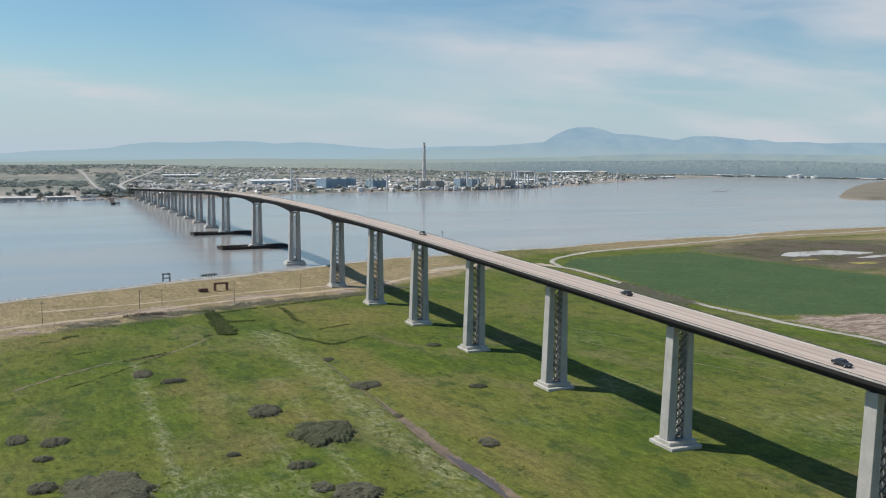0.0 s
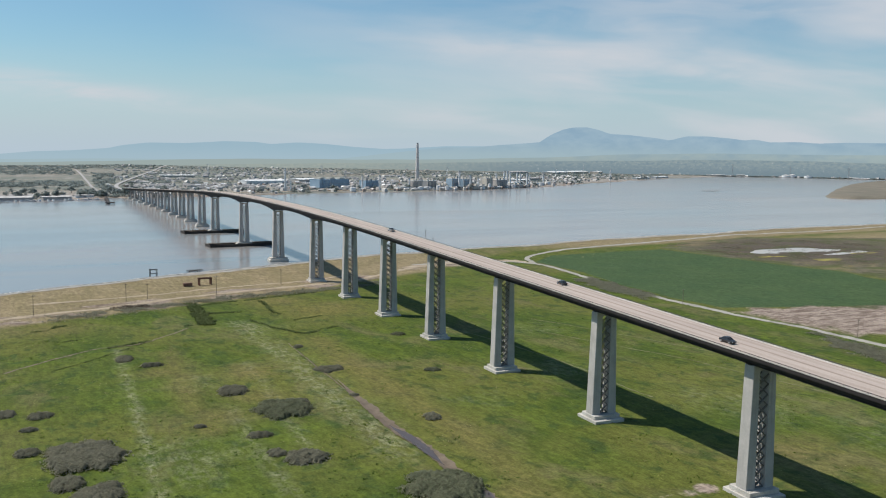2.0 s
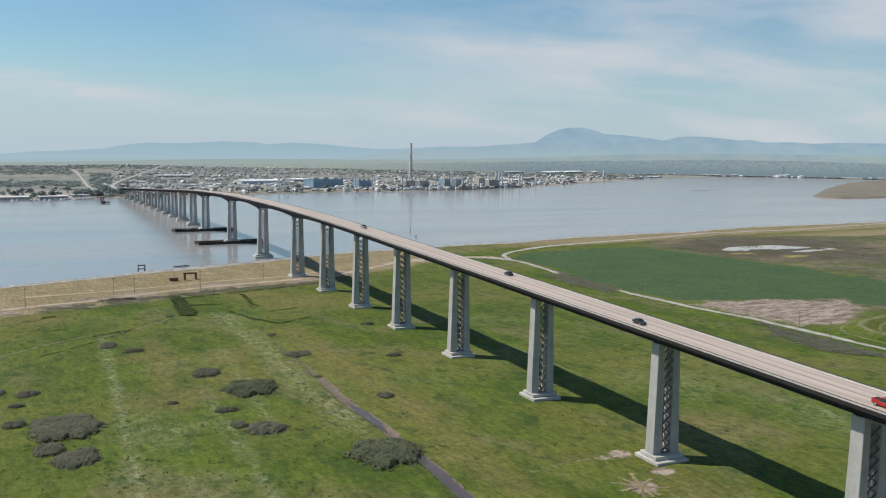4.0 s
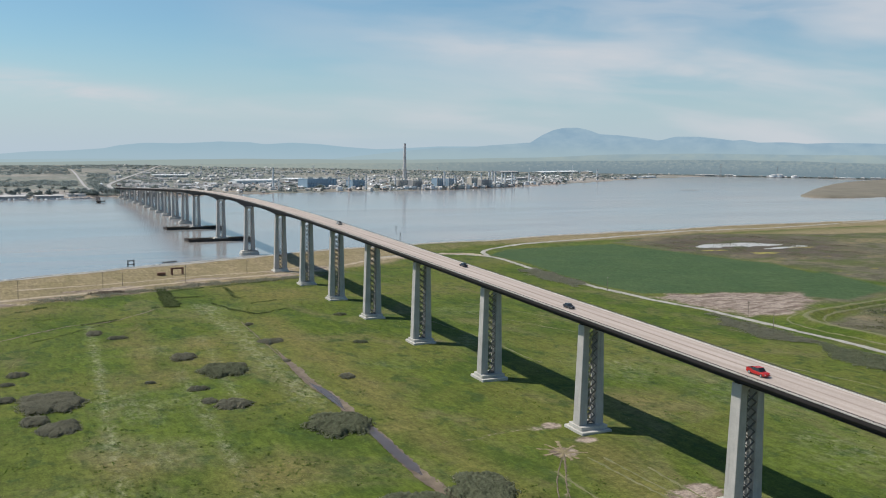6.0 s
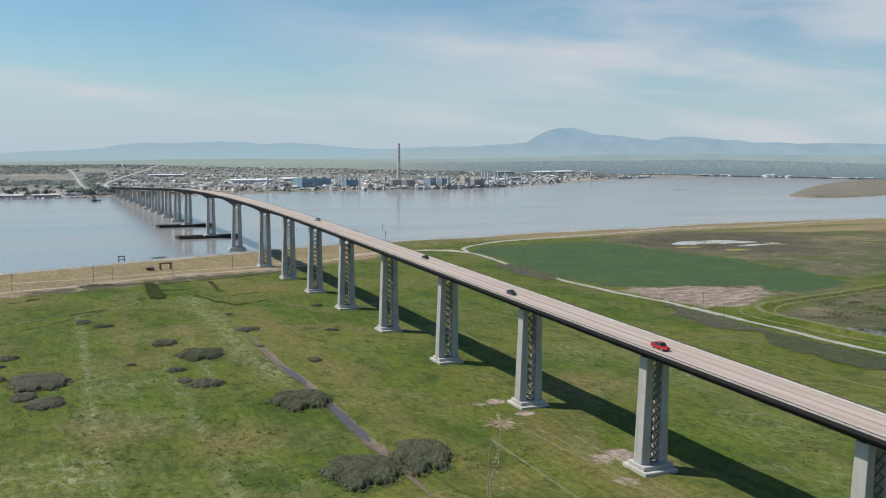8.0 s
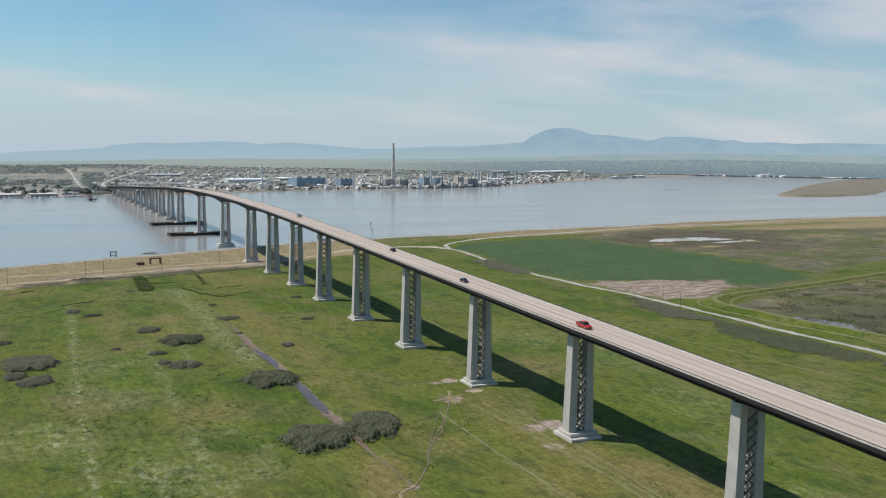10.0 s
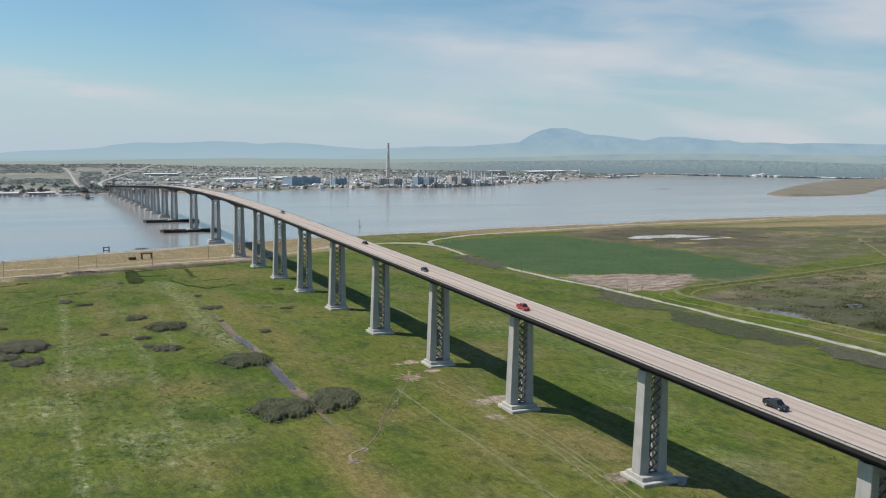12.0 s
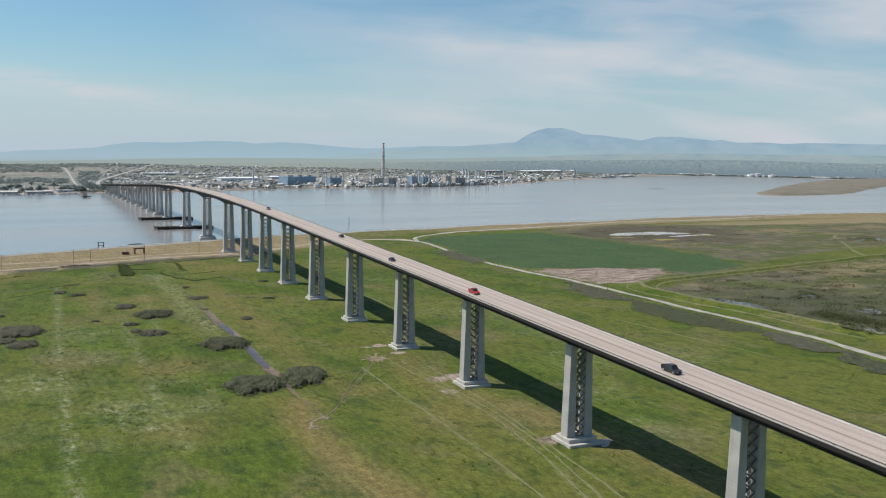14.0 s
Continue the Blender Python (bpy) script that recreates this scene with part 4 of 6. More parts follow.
LAND_PIERS = [-286, -220, -154, -87, -20.5, 47.5, 113.0, 179, 245, 309, 369, 431, 499]
WATER_PIERS = [600, 720, 855, 931, 1005, 1067, 1127, 1187, 1247, 1307, 1367, 1427, 1487, 1540]
PIERS = LAND_PIERS + WATER_PIERS
HAUNCHED = {499: 4.2, 600: 5.6, 720: 5.6, 855: 5.6}
SLAB, HALF = 0.38, 6.85


def girder_depth(y):
    """Plate girder depth: even on land, haunched over the wide water spans."""
    d = 2.7
    for p, big in HAUNCHED.items():
        reach = 62.0
        if abs(y - p) < reach:
            t = 1 - abs(y - p) / reach
            d = max(d, 2.7 + (big - 2.7) * t ** 1.9)
    if 499 < y < 855:
        d = max(d, 3.0)
    return d


Y0, Y1 = -330.0, 1600.0
STATIONS = np.unique(np.concatenate([np.arange(Y0, Y1 + 1, 8.0), PIERS]))


def sweep(section, stations=STATIONS, across=False, mat=None, name="sweep"):
    """Carries a section, a function of y giving (offset, height above the road) points in a ring, along the bridge."""
    verts, offs, faces = [], [], []
    n = len(section(0.0))
    for y in stations:
        a, s = side(y)
        base = Vector((float(centre_x(y)), y, float(road_z(y))))
        for o, h in section(y):
            verts.append(base + s * o + Vector((0, 0, h)))
            offs.append(o)
    for i in range(len(stations) - 1):
        for k in range(n):
            faces.append((i * n + k, i * n + (k + 1) % n, (i + 1) * n + (k + 1) % n, (i + 1) * n + k))
    faces.append(tuple(range(n))[::-1])
    faces.append(tuple((len(stations) - 1) * n + k for k in range(n)))
    me = mesh_from(name, verts, faces, mat)
    bm = bmesh.new()
    bm.from_mesh(me)
    bmesh.ops.recalc_face_normals(bm, faces=bm.faces)
    bm.to_mesh(me)
    bm.free()
    if across:
        at = me.attributes.new("across", "FLOAT", "POINT")
        at.data.foreach_set("value", np.array(offs, np.float32))
    return me


bridge = thing("bridge", "long two-lane concrete deck on dark weathered steel girders", "bridge")
part("deck", sweep(lambda y: [(-HALF, 0.0), (-3.5, 0.06), (0, 0.11), (3.5, 0.06), (HALF, 0.0), (HALF, -0.25), (3.9, -SLAB), (-3.9, -SLAB), (-HALF, -0.25)], across=True, mat=DECK, name="deck"), None, bridge, "pale pinkish concrete roadway with darker wheel tracks")
for s in (-1, 1):
    ring = [(s * (HALF - 0.46), 0.0), (s * (HALF - 0.40), 0.20), (s * (HALF - 0.34), 0.24), (s * (HALF + 0.02), 0.24), (s * (HALF + 0.02), 0.02), (s * (HALF - 0.06), 0.02)]
    part("curb", sweep(lambda y, r=ring: r, mat=CONC_OLD, name="curb"), None, bridge, "low pale concrete edge curb")
    for lo, hi, o in ((0.42, 0.54, 0.20),):
        rail = [(s * (HALF - o - 0.07), lo), (s * (HALF - o + 0.07), lo), (s * (HALF - o + 0.07), hi), (s * (HALF - o - 0.07), hi)]
        part("rail", sweep(lambda y, r=rail: r, mat=RAILING, name="rail"), None, bridge, "dark steel bridge rail")
    fascia = [(s * (HALF - 0.04), 0.02), (s * (HALF + 0.01), 0.02), (s * (HALF + 0.01), -0.85), (s * (HALF - 0.04), -0.85)]
    part("fascia", sweep(lambda y, r=fascia: r, mat=STEEL, name="fascia"), None, bridge, "dark weathered steel edge beam")
    g = s * 3.1
    part("girder", sweep(lambda y, g=g: [(g - 0.03, -SLAB), (g + 0.03, -SLAB), (g + 0.03, -SLAB - girder_depth(y)), (g - 0.03, -SLAB - girder_depth(y))], mat=STEEL, name="girder"), None, bridge, "dark brown weathered steel plate girder")
    for up in (0, 1):
        part("flange", sweep(lambda y, g=g, up=up: [(g + o, -SLAB - (0.0 if up else girder_depth(y)) + h) for o, h in ((-0.32, -0.01), (0.32, -0.01), (0.32, -0.07), (-0.32, -0.07))], mat=STEEL, name="flange"), None, bridge)
# rail posts
post_bm = bmesh.new()
for y in np.arange(-325, 1595, 3.0):
    a, e = side(y)
    p = Vector((float(centre_x(y)), y, float(road_z(y))))
    for s in (-1, 1):
        c = p + e * (s * (HALF - 0.2))
        box(post_bm, c.x - 0.06, c.x + 0.06, c.y - 0.06, c.y + 0.06, c.z + 0.22, c.z + 0.43)
tagged(part("rail_posts", post_bm, RAILING, bridge), kind="stuff")
# cross frames between the girders
frame_bm = bmesh.new()
for y in np.arange(-320, 1590, 8.4):
    a, e = side(y)
    d = girder_depth(y)
    p = Vector((float(centre_x(y)), y, float(road_z(y)) - SLAB))
    for u, v in (((-3.0, -0.2), (3.0, -d + 0.2)), ((3.0, -0.2), (-3.0, -d + 0.2)), ((-3.0, -d + 0.2), (3.0, -d + 0.2))):
        q = beam_bm(p + e * u[0] + Vector((0, 0, u[1])), p + e * v[0] + Vector((0, 0, v[1])), 0.14, 0.14)
        me = bpy.data.meshes.new("tmp")
        q.to_mesh(me)
        q.free()
        frame_bm.from_mesh(me)
        bpy.data.meshes.remove(me)
tagged(part("cross_frames", frame_bm, STEEL, bridge), kind="stuff")

UNIT = mesh_from("brace", [(x, y, z) for z in (0, 1) for x, y in ((-0.5, -0.5), (0.5, -0.5), (0.5, 0.5), (-0.5, 0.5))], [(3, 2, 1, 0), (4, 5, 6, 7), (0, 1, 5, 4), (1, 2, 6, 5), (2, 3, 7, 6), (3, 0, 4, 7)], BRACE)


def column_bm(sg, top, bottom, zt, zb):
    """One battered column with chamfered corners; sg -1 west, 1 east."""
    bm = bmesh.new()
    rings = []
    for z, (inner, outer, half) in ((zb, bottom), (zt, top)):
        c = 0.09
        x0, x1 = sorted((sg * inner, sg * outer))
        rings.append([bm.verts.new((x, y, z)) for x, y in ((x0 + c, -half), (x1 - c, -half), (x1, -half + c), (x1, half - c), (x1 - c, half), (x0 + c, half), (x0, half - c), (x0, -half + c))])
    for k in range(8):
        bm.faces.new((rings[0][k], rings[0][(k + 1) % 8], rings[1][(k + 1) % 8], rings[1][k]))
    bm.faces.new(rings[0][::-1])
    bm.faces.new(rings[1])
    return bm


def build_pier(y, water, single):
    a, e = side(y)
    base = WATER_Z - 0.2 if water else height(float(centre_x(y)), y) - 0.3
    top = float(road_z(y)) - SLAB - girder_depth(y) - 0.22 - base
    kind = "in the river" if water else "on a stepped footing"
    pier = thing("bridge_pier", "pale concrete twin-column pier with lattice bracing " + kind, "bridge pier", Matrix.Translation((float(centre_x(y)), y, base)) @ Matrix.Rotation(math.atan2(e.y, e.x), 4, "Z"), "bridge piers")
    f = 3.3 if water else 2.35
    mid = f * 0.52
    if water:
        part("footing", chamfered(-7.2, 7.2, -4.6, 4.6, -2.5, mid + 0.5, 0.5), CONC_OLD, pier, "stained concrete footing")
        part("plinth", chamfered(-6.4, 6.4, -3.8, 3.8, mid + 0.49, f, 0.2), CONC_OLD, pier)
    else:
        part("footing", chamfered(-5.3, 5.3, -5.2, 5.2, -0.6, mid, 0.12), CONC_OLD, pier, "broad pale concrete footing slab")
        part("plinth", chamfered(-4.7, 4.7, -3.6, 3.6, mid - 0.01, f, 0.1), CONC_OLD, pier)
    h = top - f
    out_top, out_bot = 3.55, 3.55 + 0.026 * h
    in_top, in_bot = 1.62, 1.62 - 0.004 * h
    for sg in (-1, 1):
        part("column", column_bm(sg, (in_top, out_top, 1.62), (in_bot, out_bot, 1.62 + 0.006 * h), top, f - 0.02), CONC, pier)
        part("bearing", boxes((sg * 3.1 - 0.5, sg * 3.1 + 0.5, -0.6, 0.6, top - 0.01, top + 0.23)), STEEL, pier)
    # cross beam with haunched soffit
    bm = bmesh.new()
    prof = [(-in_top - 0.05, -2.2), (-in_top + 0.5, -1.3), (-0.6, -1.05), (0.6, -1.05), (in_top - 0.5, -1.3), (in_top + 0.05, -2.2), (in_top + 0.05, -0.02), (-in_top - 0.05, -0.02)]
    r0 = [bm.verts.new((x, -1.3, top + z)) for x, z in prof]
    r1 = [bm.verts.new((x, 1.3, top + z)) for x, z in prof]
    for k in range(8):
        bm.faces.new((r0[k], r0[(k + 1) % 8], r1[(k + 1) % 8], r1[k]))
    bm.faces.new(r0[::-1])
    bm.faces.new(r1)
    bmesh.ops.recalc_face_normals(bm, faces=bm.faces)
    part("cross_beam", bm, CONC, pier)
    # lattice of crossed braces on both faces
    n = max(4, round((h - 2.4) / 2.5))
    rows = []
    z0, z1 = f + 0.2, top - 2.3
    for yy in (-1.15, 1.15):
        for i in range(n):
            za, zb = z0 + (z1 - z0) * i / n, z0 + (z1 - z0) * (i + 1) / n
            wa = in_bot + (in_top - in_bot) * (za - f) / h
            wb = in_bot + (in_top - in_bot) * (zb - f) / h
            rows += [((-wa, yy, za), (wb, yy, zb)), ((wa, yy + 0.03, za), (-wb, yy + 0.03, zb))]
        rows.append(((-in_bot, yy, z0), (in_bot, yy, z0)))
    if single:
        for p, q in rows:
            p, q = Vector(p), Vector(q)
            ob = part("brace", UNIT, None, pier)
            ob.matrix_basis = Matrix.Translation(p) @ (q - p).to_track_quat("Z", "Y").to_matrix().to_4x4() @ Matrix.Diagonal((0.36, 0.26, (q - p).length, 1))
    else:
        bm = bmesh.new()
        for p, q in rows:
            p, q = Vector(p), Vector(q)
            box(bm, -0.2, 0.2, -0.13, 0.13, 0, (q - p).length, Matrix.Translation(p) @ (q - p).to_track_quat("Z", "Y").to_matrix().to_4x4())
        tagged(part("lattice", bm, BRACE, pier), kind="stuff")
    return pier


for y in LAND_PIERS:
    build_pier(y, False, y > -160)
for y in WATER_PIERS:
    build_pier(y, True, y < 870)


# timber fenders round the two channel piers
def build_fender(y, west, east, half):
    a, e = side(y)
    f = thing("pier_fender", "long dark timber fender round a river pier", "fender", Matrix.Translation((float(centre_x(y)), y, WATER_Z)) @ Matrix.Rotation(math.atan2(e.y, e.x) + radians(6), 4, "Z"), "channel fenders")
    pile = tubes(((0, 0, -2.5), (0, 0, 2.9), 0.24, 0.22), n=6)
    me = bpy.data.meshes.new("pile")
    pile.to_mesh(me)
    pile.free()
    me.materials.append(TIMBER)
    for s in (-1, 1):
        part("wall", boxes((-west, east, s * half - 0.2, s * half + 0.2, -0.6, 2.4)), TIMBER, f)
        part("walkway", boxes((-west, east, s * (half - 1.1) - 0.9, s * (half - 1.1) + 0.9, 2.1, 2.3)), POLE, f, "grey plank walkway")
        for x in np.arange(-west, east + 0.1, 3.0):
            ob = part("pile", me, None, f)
            ob.location = (x, s * (half + 0.35), 0)
    for x in (-west, east):
        part("end_wall", boxes((x - 0.25, x + 0.25, -half, half, -0.6, 2.4)), TIMBER, f)
    return f


build_fender(720, 32, 26, 7.5)
build_fender(855, 33, 27, 7.5)


# ---- vehicles on the deck ----
def loft(sections):
    """Joins rings of equal length along x."""
    bm = bmesh.new()
    rings = [[bm.verts.new(p) for p in s] for s in sections]
    n = len(rings[0])
    for i in range(len(rings) - 1):
        for k in range(n):
            bm.faces.new((rings[i][k], rings[i][(k + 1) % n], rings[i + 1][(k + 1) % n], rings[i + 1][k]))
    bm.faces.new(rings[0][::-1])
    bm.faces.new(rings[-1])
    bmesh.ops.recalc_face_normals(bm, faces=bm.faces)
    return bm


def ring_at(x, w, lo, hi):
    return [(x, -w, lo + 0.1), (x, -w * 0.92, lo), (x, w * 0.92, lo), (x, w, lo + 0.1), (x, w, hi - 0.14), (x, w * 0.9, hi), (x, -w * 0.9, hi), (x, -w, hi - 0.14)]


def build_vehicle(name, label, category, paint, y, off, forward, pickup):
    a, e = side(y)
    p = Vector((float(centre_x(y)), y, float(road_z(y)) + 0.08)) + e * off
    slope = float(road_z(y + 1) - road_z(y - 1)) / 2
    way = (a + Vector((0, 0, slope))) * forward
    q = way.to_track_quat("X", "Z")
    car = thing(name, label, category, Matrix.Translation(p) @ q.to_matrix().to_4x4(), "vehicles on the bridge")
    half, w = (2.9, 1.0) if pickup else (2.35, 0.92)
    hood, belt = (1.05, 1.12) if pickup else (0.82, 0.92)
    part("body", loft([ring_at(-half, w * 0.9, 0.45, belt * 0.92), ring_at(-half + 0.25, w, 0.35, belt), ring_at(-0.3, w, 0.32, belt), ring_at(half * 0.35, w, 0.32, belt), ring_at(half - 0.4, w, 0.34, hood), ring_at(half, w * 0.86, 0.42, hood * 0.82)]), paint, car)
    if pickup:
        cab = [(-1.0, 0.95), (-0.75, 1.86), (0.75, 1.88), (1.5, 1.05)]
        part("bed", boxes((-half + 0.2, -1.1, -w + 0.16, w - 0.16, belt - 0.02, belt + 0.015)), TYRE, car, "dark open load bed")
        for s in (-1, 1):
            part("bed_side", boxes((-half + 0.08, -1.05, s * (w - 0.08) - 0.05, s * (w - 0.08) + 0.05, belt - 0.1, belt + 0.22)), paint, car)
        part("tailgate", boxes((-half + 0.02, -half + 0.12, -w + 0.1, w - 0.1, belt - 0.1, belt + 0.2)), paint, car)
    else:
        cab = [(-1.75, 0.88), (-1.05, 1.40), (0.35, 1.42), (1.15, 0.90)]
    bm = bmesh.new()
    wl_, wt = w * 0.94, w * 0.74
    lo = [bm.verts.new((x, s * ww, z)) for s in (-1, 1) for (x, z), ww in zip(cab, (wl_, wt, wt, wl_))]
    bm.faces.new(lo[0:4][::-1])
    bm.faces.new(lo[4:8])
    for k in range(4):
        bm.faces.new((lo[k], lo[(k + 1) % 4], lo[4 + (k + 1) % 4], lo[4 + k]))
    bmesh.ops.recalc_face_normals(bm, faces=bm.faces)
    part("cabin_glass", bm, GLASS_DARK, car, "dark tinted windows")
    part("roof", boxes((cab[1][0] - 0.04, cab[2][0] + 0.04, -wt - 0.02, wt + 0.02, cab[1][1] - 0.03, cab[2][1] + 0.04)), paint, car)
    for x, s in itertools.product((-half * 0.62, half * 0.62), (-1, 1)):
        r = 0.40 if pickup else 0.33
        t = part("wheel", tubes(((x, s * (w - 0.24), r), (x, s * (w + 0.01), r), r), n=14), TYRE, car, "black tyre")
        part("rim", tubes(((x, s * (w - 0.02), r), (x, s * (w + 0.02), r), r * 0.6), n=10), GREY_METAL, t)
    for s in (-1, 1):
        part("headlight", boxes((half - 0.10, half + 0.02, s * w * 0.66 - 0.16, s * w * 0.66 + 0.16, hood * 0.66, hood * 0.82)), LAMP_CLEAR, car)
        part("tail_light", boxes((-half - 0.02, -half + 0.08, s * w * 0.74 - 0.12, s * w * 0.74 + 0.12, belt * 0.66, belt * 0.88)), LAMP_RED, car)
    return car


import itertools

build_vehicle("pickup_truck", "red pickup truck with open bed on the deck", "pickup truck", PAINT_RED, 42, -2.6, -1, True)
build_vehicle("pickup_truck", "black pickup truck with open bed on the deck", "pickup truck", PAINT_BLACK, -64, -2.6, -1, True)
build_vehicle("car", "dark sedan on the bridge deck", "car", PAINT_BLACK, 122, -2.4, -1, False)
build_vehicle("car", "black car in the far lane of the deck", "car", PAINT_BLACK, 208, 2.5, 1, False)
build_vehicle("pickup_truck", "silver pickup truck on the bridge deck", "pickup truck", PAINT_SILVER, 372, 2.6, 1, True)


# ---- plants ----
def leaf_quads(rng, pts, nrm, size, jitter):
    """Small tilted quads at points, facing roughly along their normals."""
    n = len(pts)
    d = nrm + rng.normal(0, jitter, (n, 3))
    d /= np.linalg.norm(d, axis=1)[:, None] + 1e-9
    u = np.cross(d, rng.normal(0, 1, (n, 3)))
    u /= np.linalg.norm(u, axis=1)[:, None] + 1e-9
    v = np.cross(d, u)
    s = (size * rng.uniform(0.6, 1.4, n))[:, None]
    quad = np.stack([pts + u * s, pts + v * s * 0.8, pts - u * s, pts - v * s * 0.8], 1)
    return quad.reshape(-1, 3)


def quad_mesh(name, verts, mat):
    n = len(verts) // 4
    me = bpy.data.meshes.new(name)
    me.vertices.add(n * 4)
    me.vertices.foreach_set("co", verts.ravel().astype(np.float32))
    me.loops.add(n * 4)
    me.loops.foreach_set("vertex_index", np.arange(n * 4, dtype=np.int32))
    me.polygons.add(n)
    me.polygons.foreach_set("loop_start", (np.arange(n) * 4).astype(np.int32))
    me.materials.append(mat)
    me.update()
    return me


def mound(rng, radius, tall, lobes):
    """Height field of a low thicket made of several merged lobes with a ragged rim, as a function of plan arrays."""
    hubs = [(0.0, 0.0, 0.72)]
    for k in range(lobes):
        a, d = (k + rng.uniform(-0.3, 0.3)) * math.tau / lobes, rng.uniform(0.35, 0.60)
        hubs.append((d * math.cos(a), d * math.sin(a), rng.uniform(0.34, 0.52)))
    pick = int(rng.randint(1, 90))

    def h(x, y):
        out = np.zeros(np.shape(x))
        rag = 0.20 * waves(x, y, radius * 0.55, pick) + 0.12 * waves(x, y, radius * 0.16 + 0.3, pick + 5)
        for a, b, r in hubs:
            d = np.hypot(x / radius - a, y / radius - b) / r + rag
            out = np.maximum(out, (0.80 + 0.20 * r / 0.80) * np.clip(1 - d * d, 0, 1) ** 0.55)
        lump = 1 + 0.12 * waves(x, y, radius * 0.40 + 0.6, pick + 9) + 0.04 * waves(x, y, 1.3, pick + 11)
        return tall * out * lump

    return h


def thicket_meshes(seed, radius, tall, leaf, mat, per_m2):
    rng = np.random.RandomState(seed)
    h = mound(rng, radius, tall, 8)
    n = 30
    g = np.linspace(-radius * 1.15, radius * 1.15, n)
    X, Y = np.meshgrid(g, g)
    Z = h(X, Y)
    verts = np.stack([X, Y, Z * 0.86 - 0.14], -1).reshape(-1, 3)
    faces = [(j * n + i, j * n + i + 1, (j + 1) * n + i + 1, (j + 1) * n + i) for j in range(n - 1) for i in range(n - 1) if min(Z[j, i], Z[j, i + 1], Z[j + 1, i], Z[j + 1, i + 1]) > 0.15]
    core = mesh_from("branch_mass", verts, faces, CORE, True)
    m = int(per_m2 * math.pi * radius * radius * 1.6)
    x, y = rng.uniform(-radius * 1.1, radius * 1.1, m), rng.uniform(-radius * 1.1, radius * 1.1, m)
    z = h(x, y)
    keep = z > 0.05
    x, y, z = x[keep], y[keep], z[keep]
    e = 0.25
    nx, ny = -(h(x + e, y) - z) / e, -(h(x, y + e) - z) / e
    nrm = np.stack([nx, ny, np.ones_like(nx)], 1)
    nrm /= np.linalg.norm(nrm, axis=1)[:, None]
    nrm[:, 2] += 0.9
    pts = np.stack([x, y, z * rng.uniform(0.91, 1.03, len(z))], 1)
    # thin growth straggling past the rim
    k = m // 2
    x, y = rng.uniform(-radius * 1.25, radius * 1.25, k), rng.uniform(-radius * 1.25, radius * 1.25, k)
    fringe = (h(x * 0.88, y * 0.88) > 0.3) & (h(x, y) < 0.3) & (waves(x, y, radius * 0.3, seed + 40) > -0.1)
    x, y = x[fringe], y[fringe]
    pts = np.concatenate([pts, np.stack([x, y, rng.uniform(0.03, 0.3, len(x))], 1)])
    nrm = np.concatenate([nrm, np.tile(np.array([0.0, 0.0, 1.0]), (len(x), 1))])
    return core, quad_mesh("foliage", leaf_quads(rng, pts, nrm, leaf, 0.30), mat)


BUSH_KINDS = [thicket_meshes(1, 3.0, 1.0, 0.14, BUSH, 66), thicket_meshes(2, 5.5, 1.25, 0.16, BUSH, 52), thicket_meshes(3, 9.5, 1.6, 0.19, BUSH, 40), thicket_meshes(4, 9.5, 1.9, 0.20, BUSH_GREEN, 40), thicket_meshes(5, 5.0, 1.2, 0.16, BUSH_GREEN, 52), thicket_meshes(16, 5.5, 1.25, 0.16, BUSH, 52), thicket_meshes(27, 9.5, 1.6, 0.19, BUSH, 40)]
BUSH_SIZE = [3.0, 5.5, 9.5, 9.5, 5.0, 5.5, 9.5]
BUSH_LABEL = ["small grey-brown low bush in the grass", "grey-brown low spreading bush in the grass", "broad grey-brown thicket in the grass", "broad dull green thicket beside the creek", "dull green low bush in the grass", "grey-brown low spreading bush in the grass", "broad grey-brown thicket in the grass"]


def plant_bush(x, y, radius, stretch=1.0, turn=0.0, kind=None, name="bush", tall=1.0):
    if kind is None:
        kind = 0 if radius < 4.2 else 1 if radius < 7.5 else 2
    f = radius * 1.04 / BUSH_SIZE[kind]
    b = thing(name, BUSH_LABEL[kind], "bush", Matrix.Translation((x, y, height(x, y) - 0.05)) @ Matrix.Rotation(radians(turn), 4, "Z") @ Matrix.Diagonal((f, f * stretch, (0.50 + 0.58 * f) * tall, 1)), "field bushes")
    part("branch_mass", BUSH_KINDS[kind][0], None, b)
    part("foliage", BUSH_KINDS[kind][1], None, b)
    return b


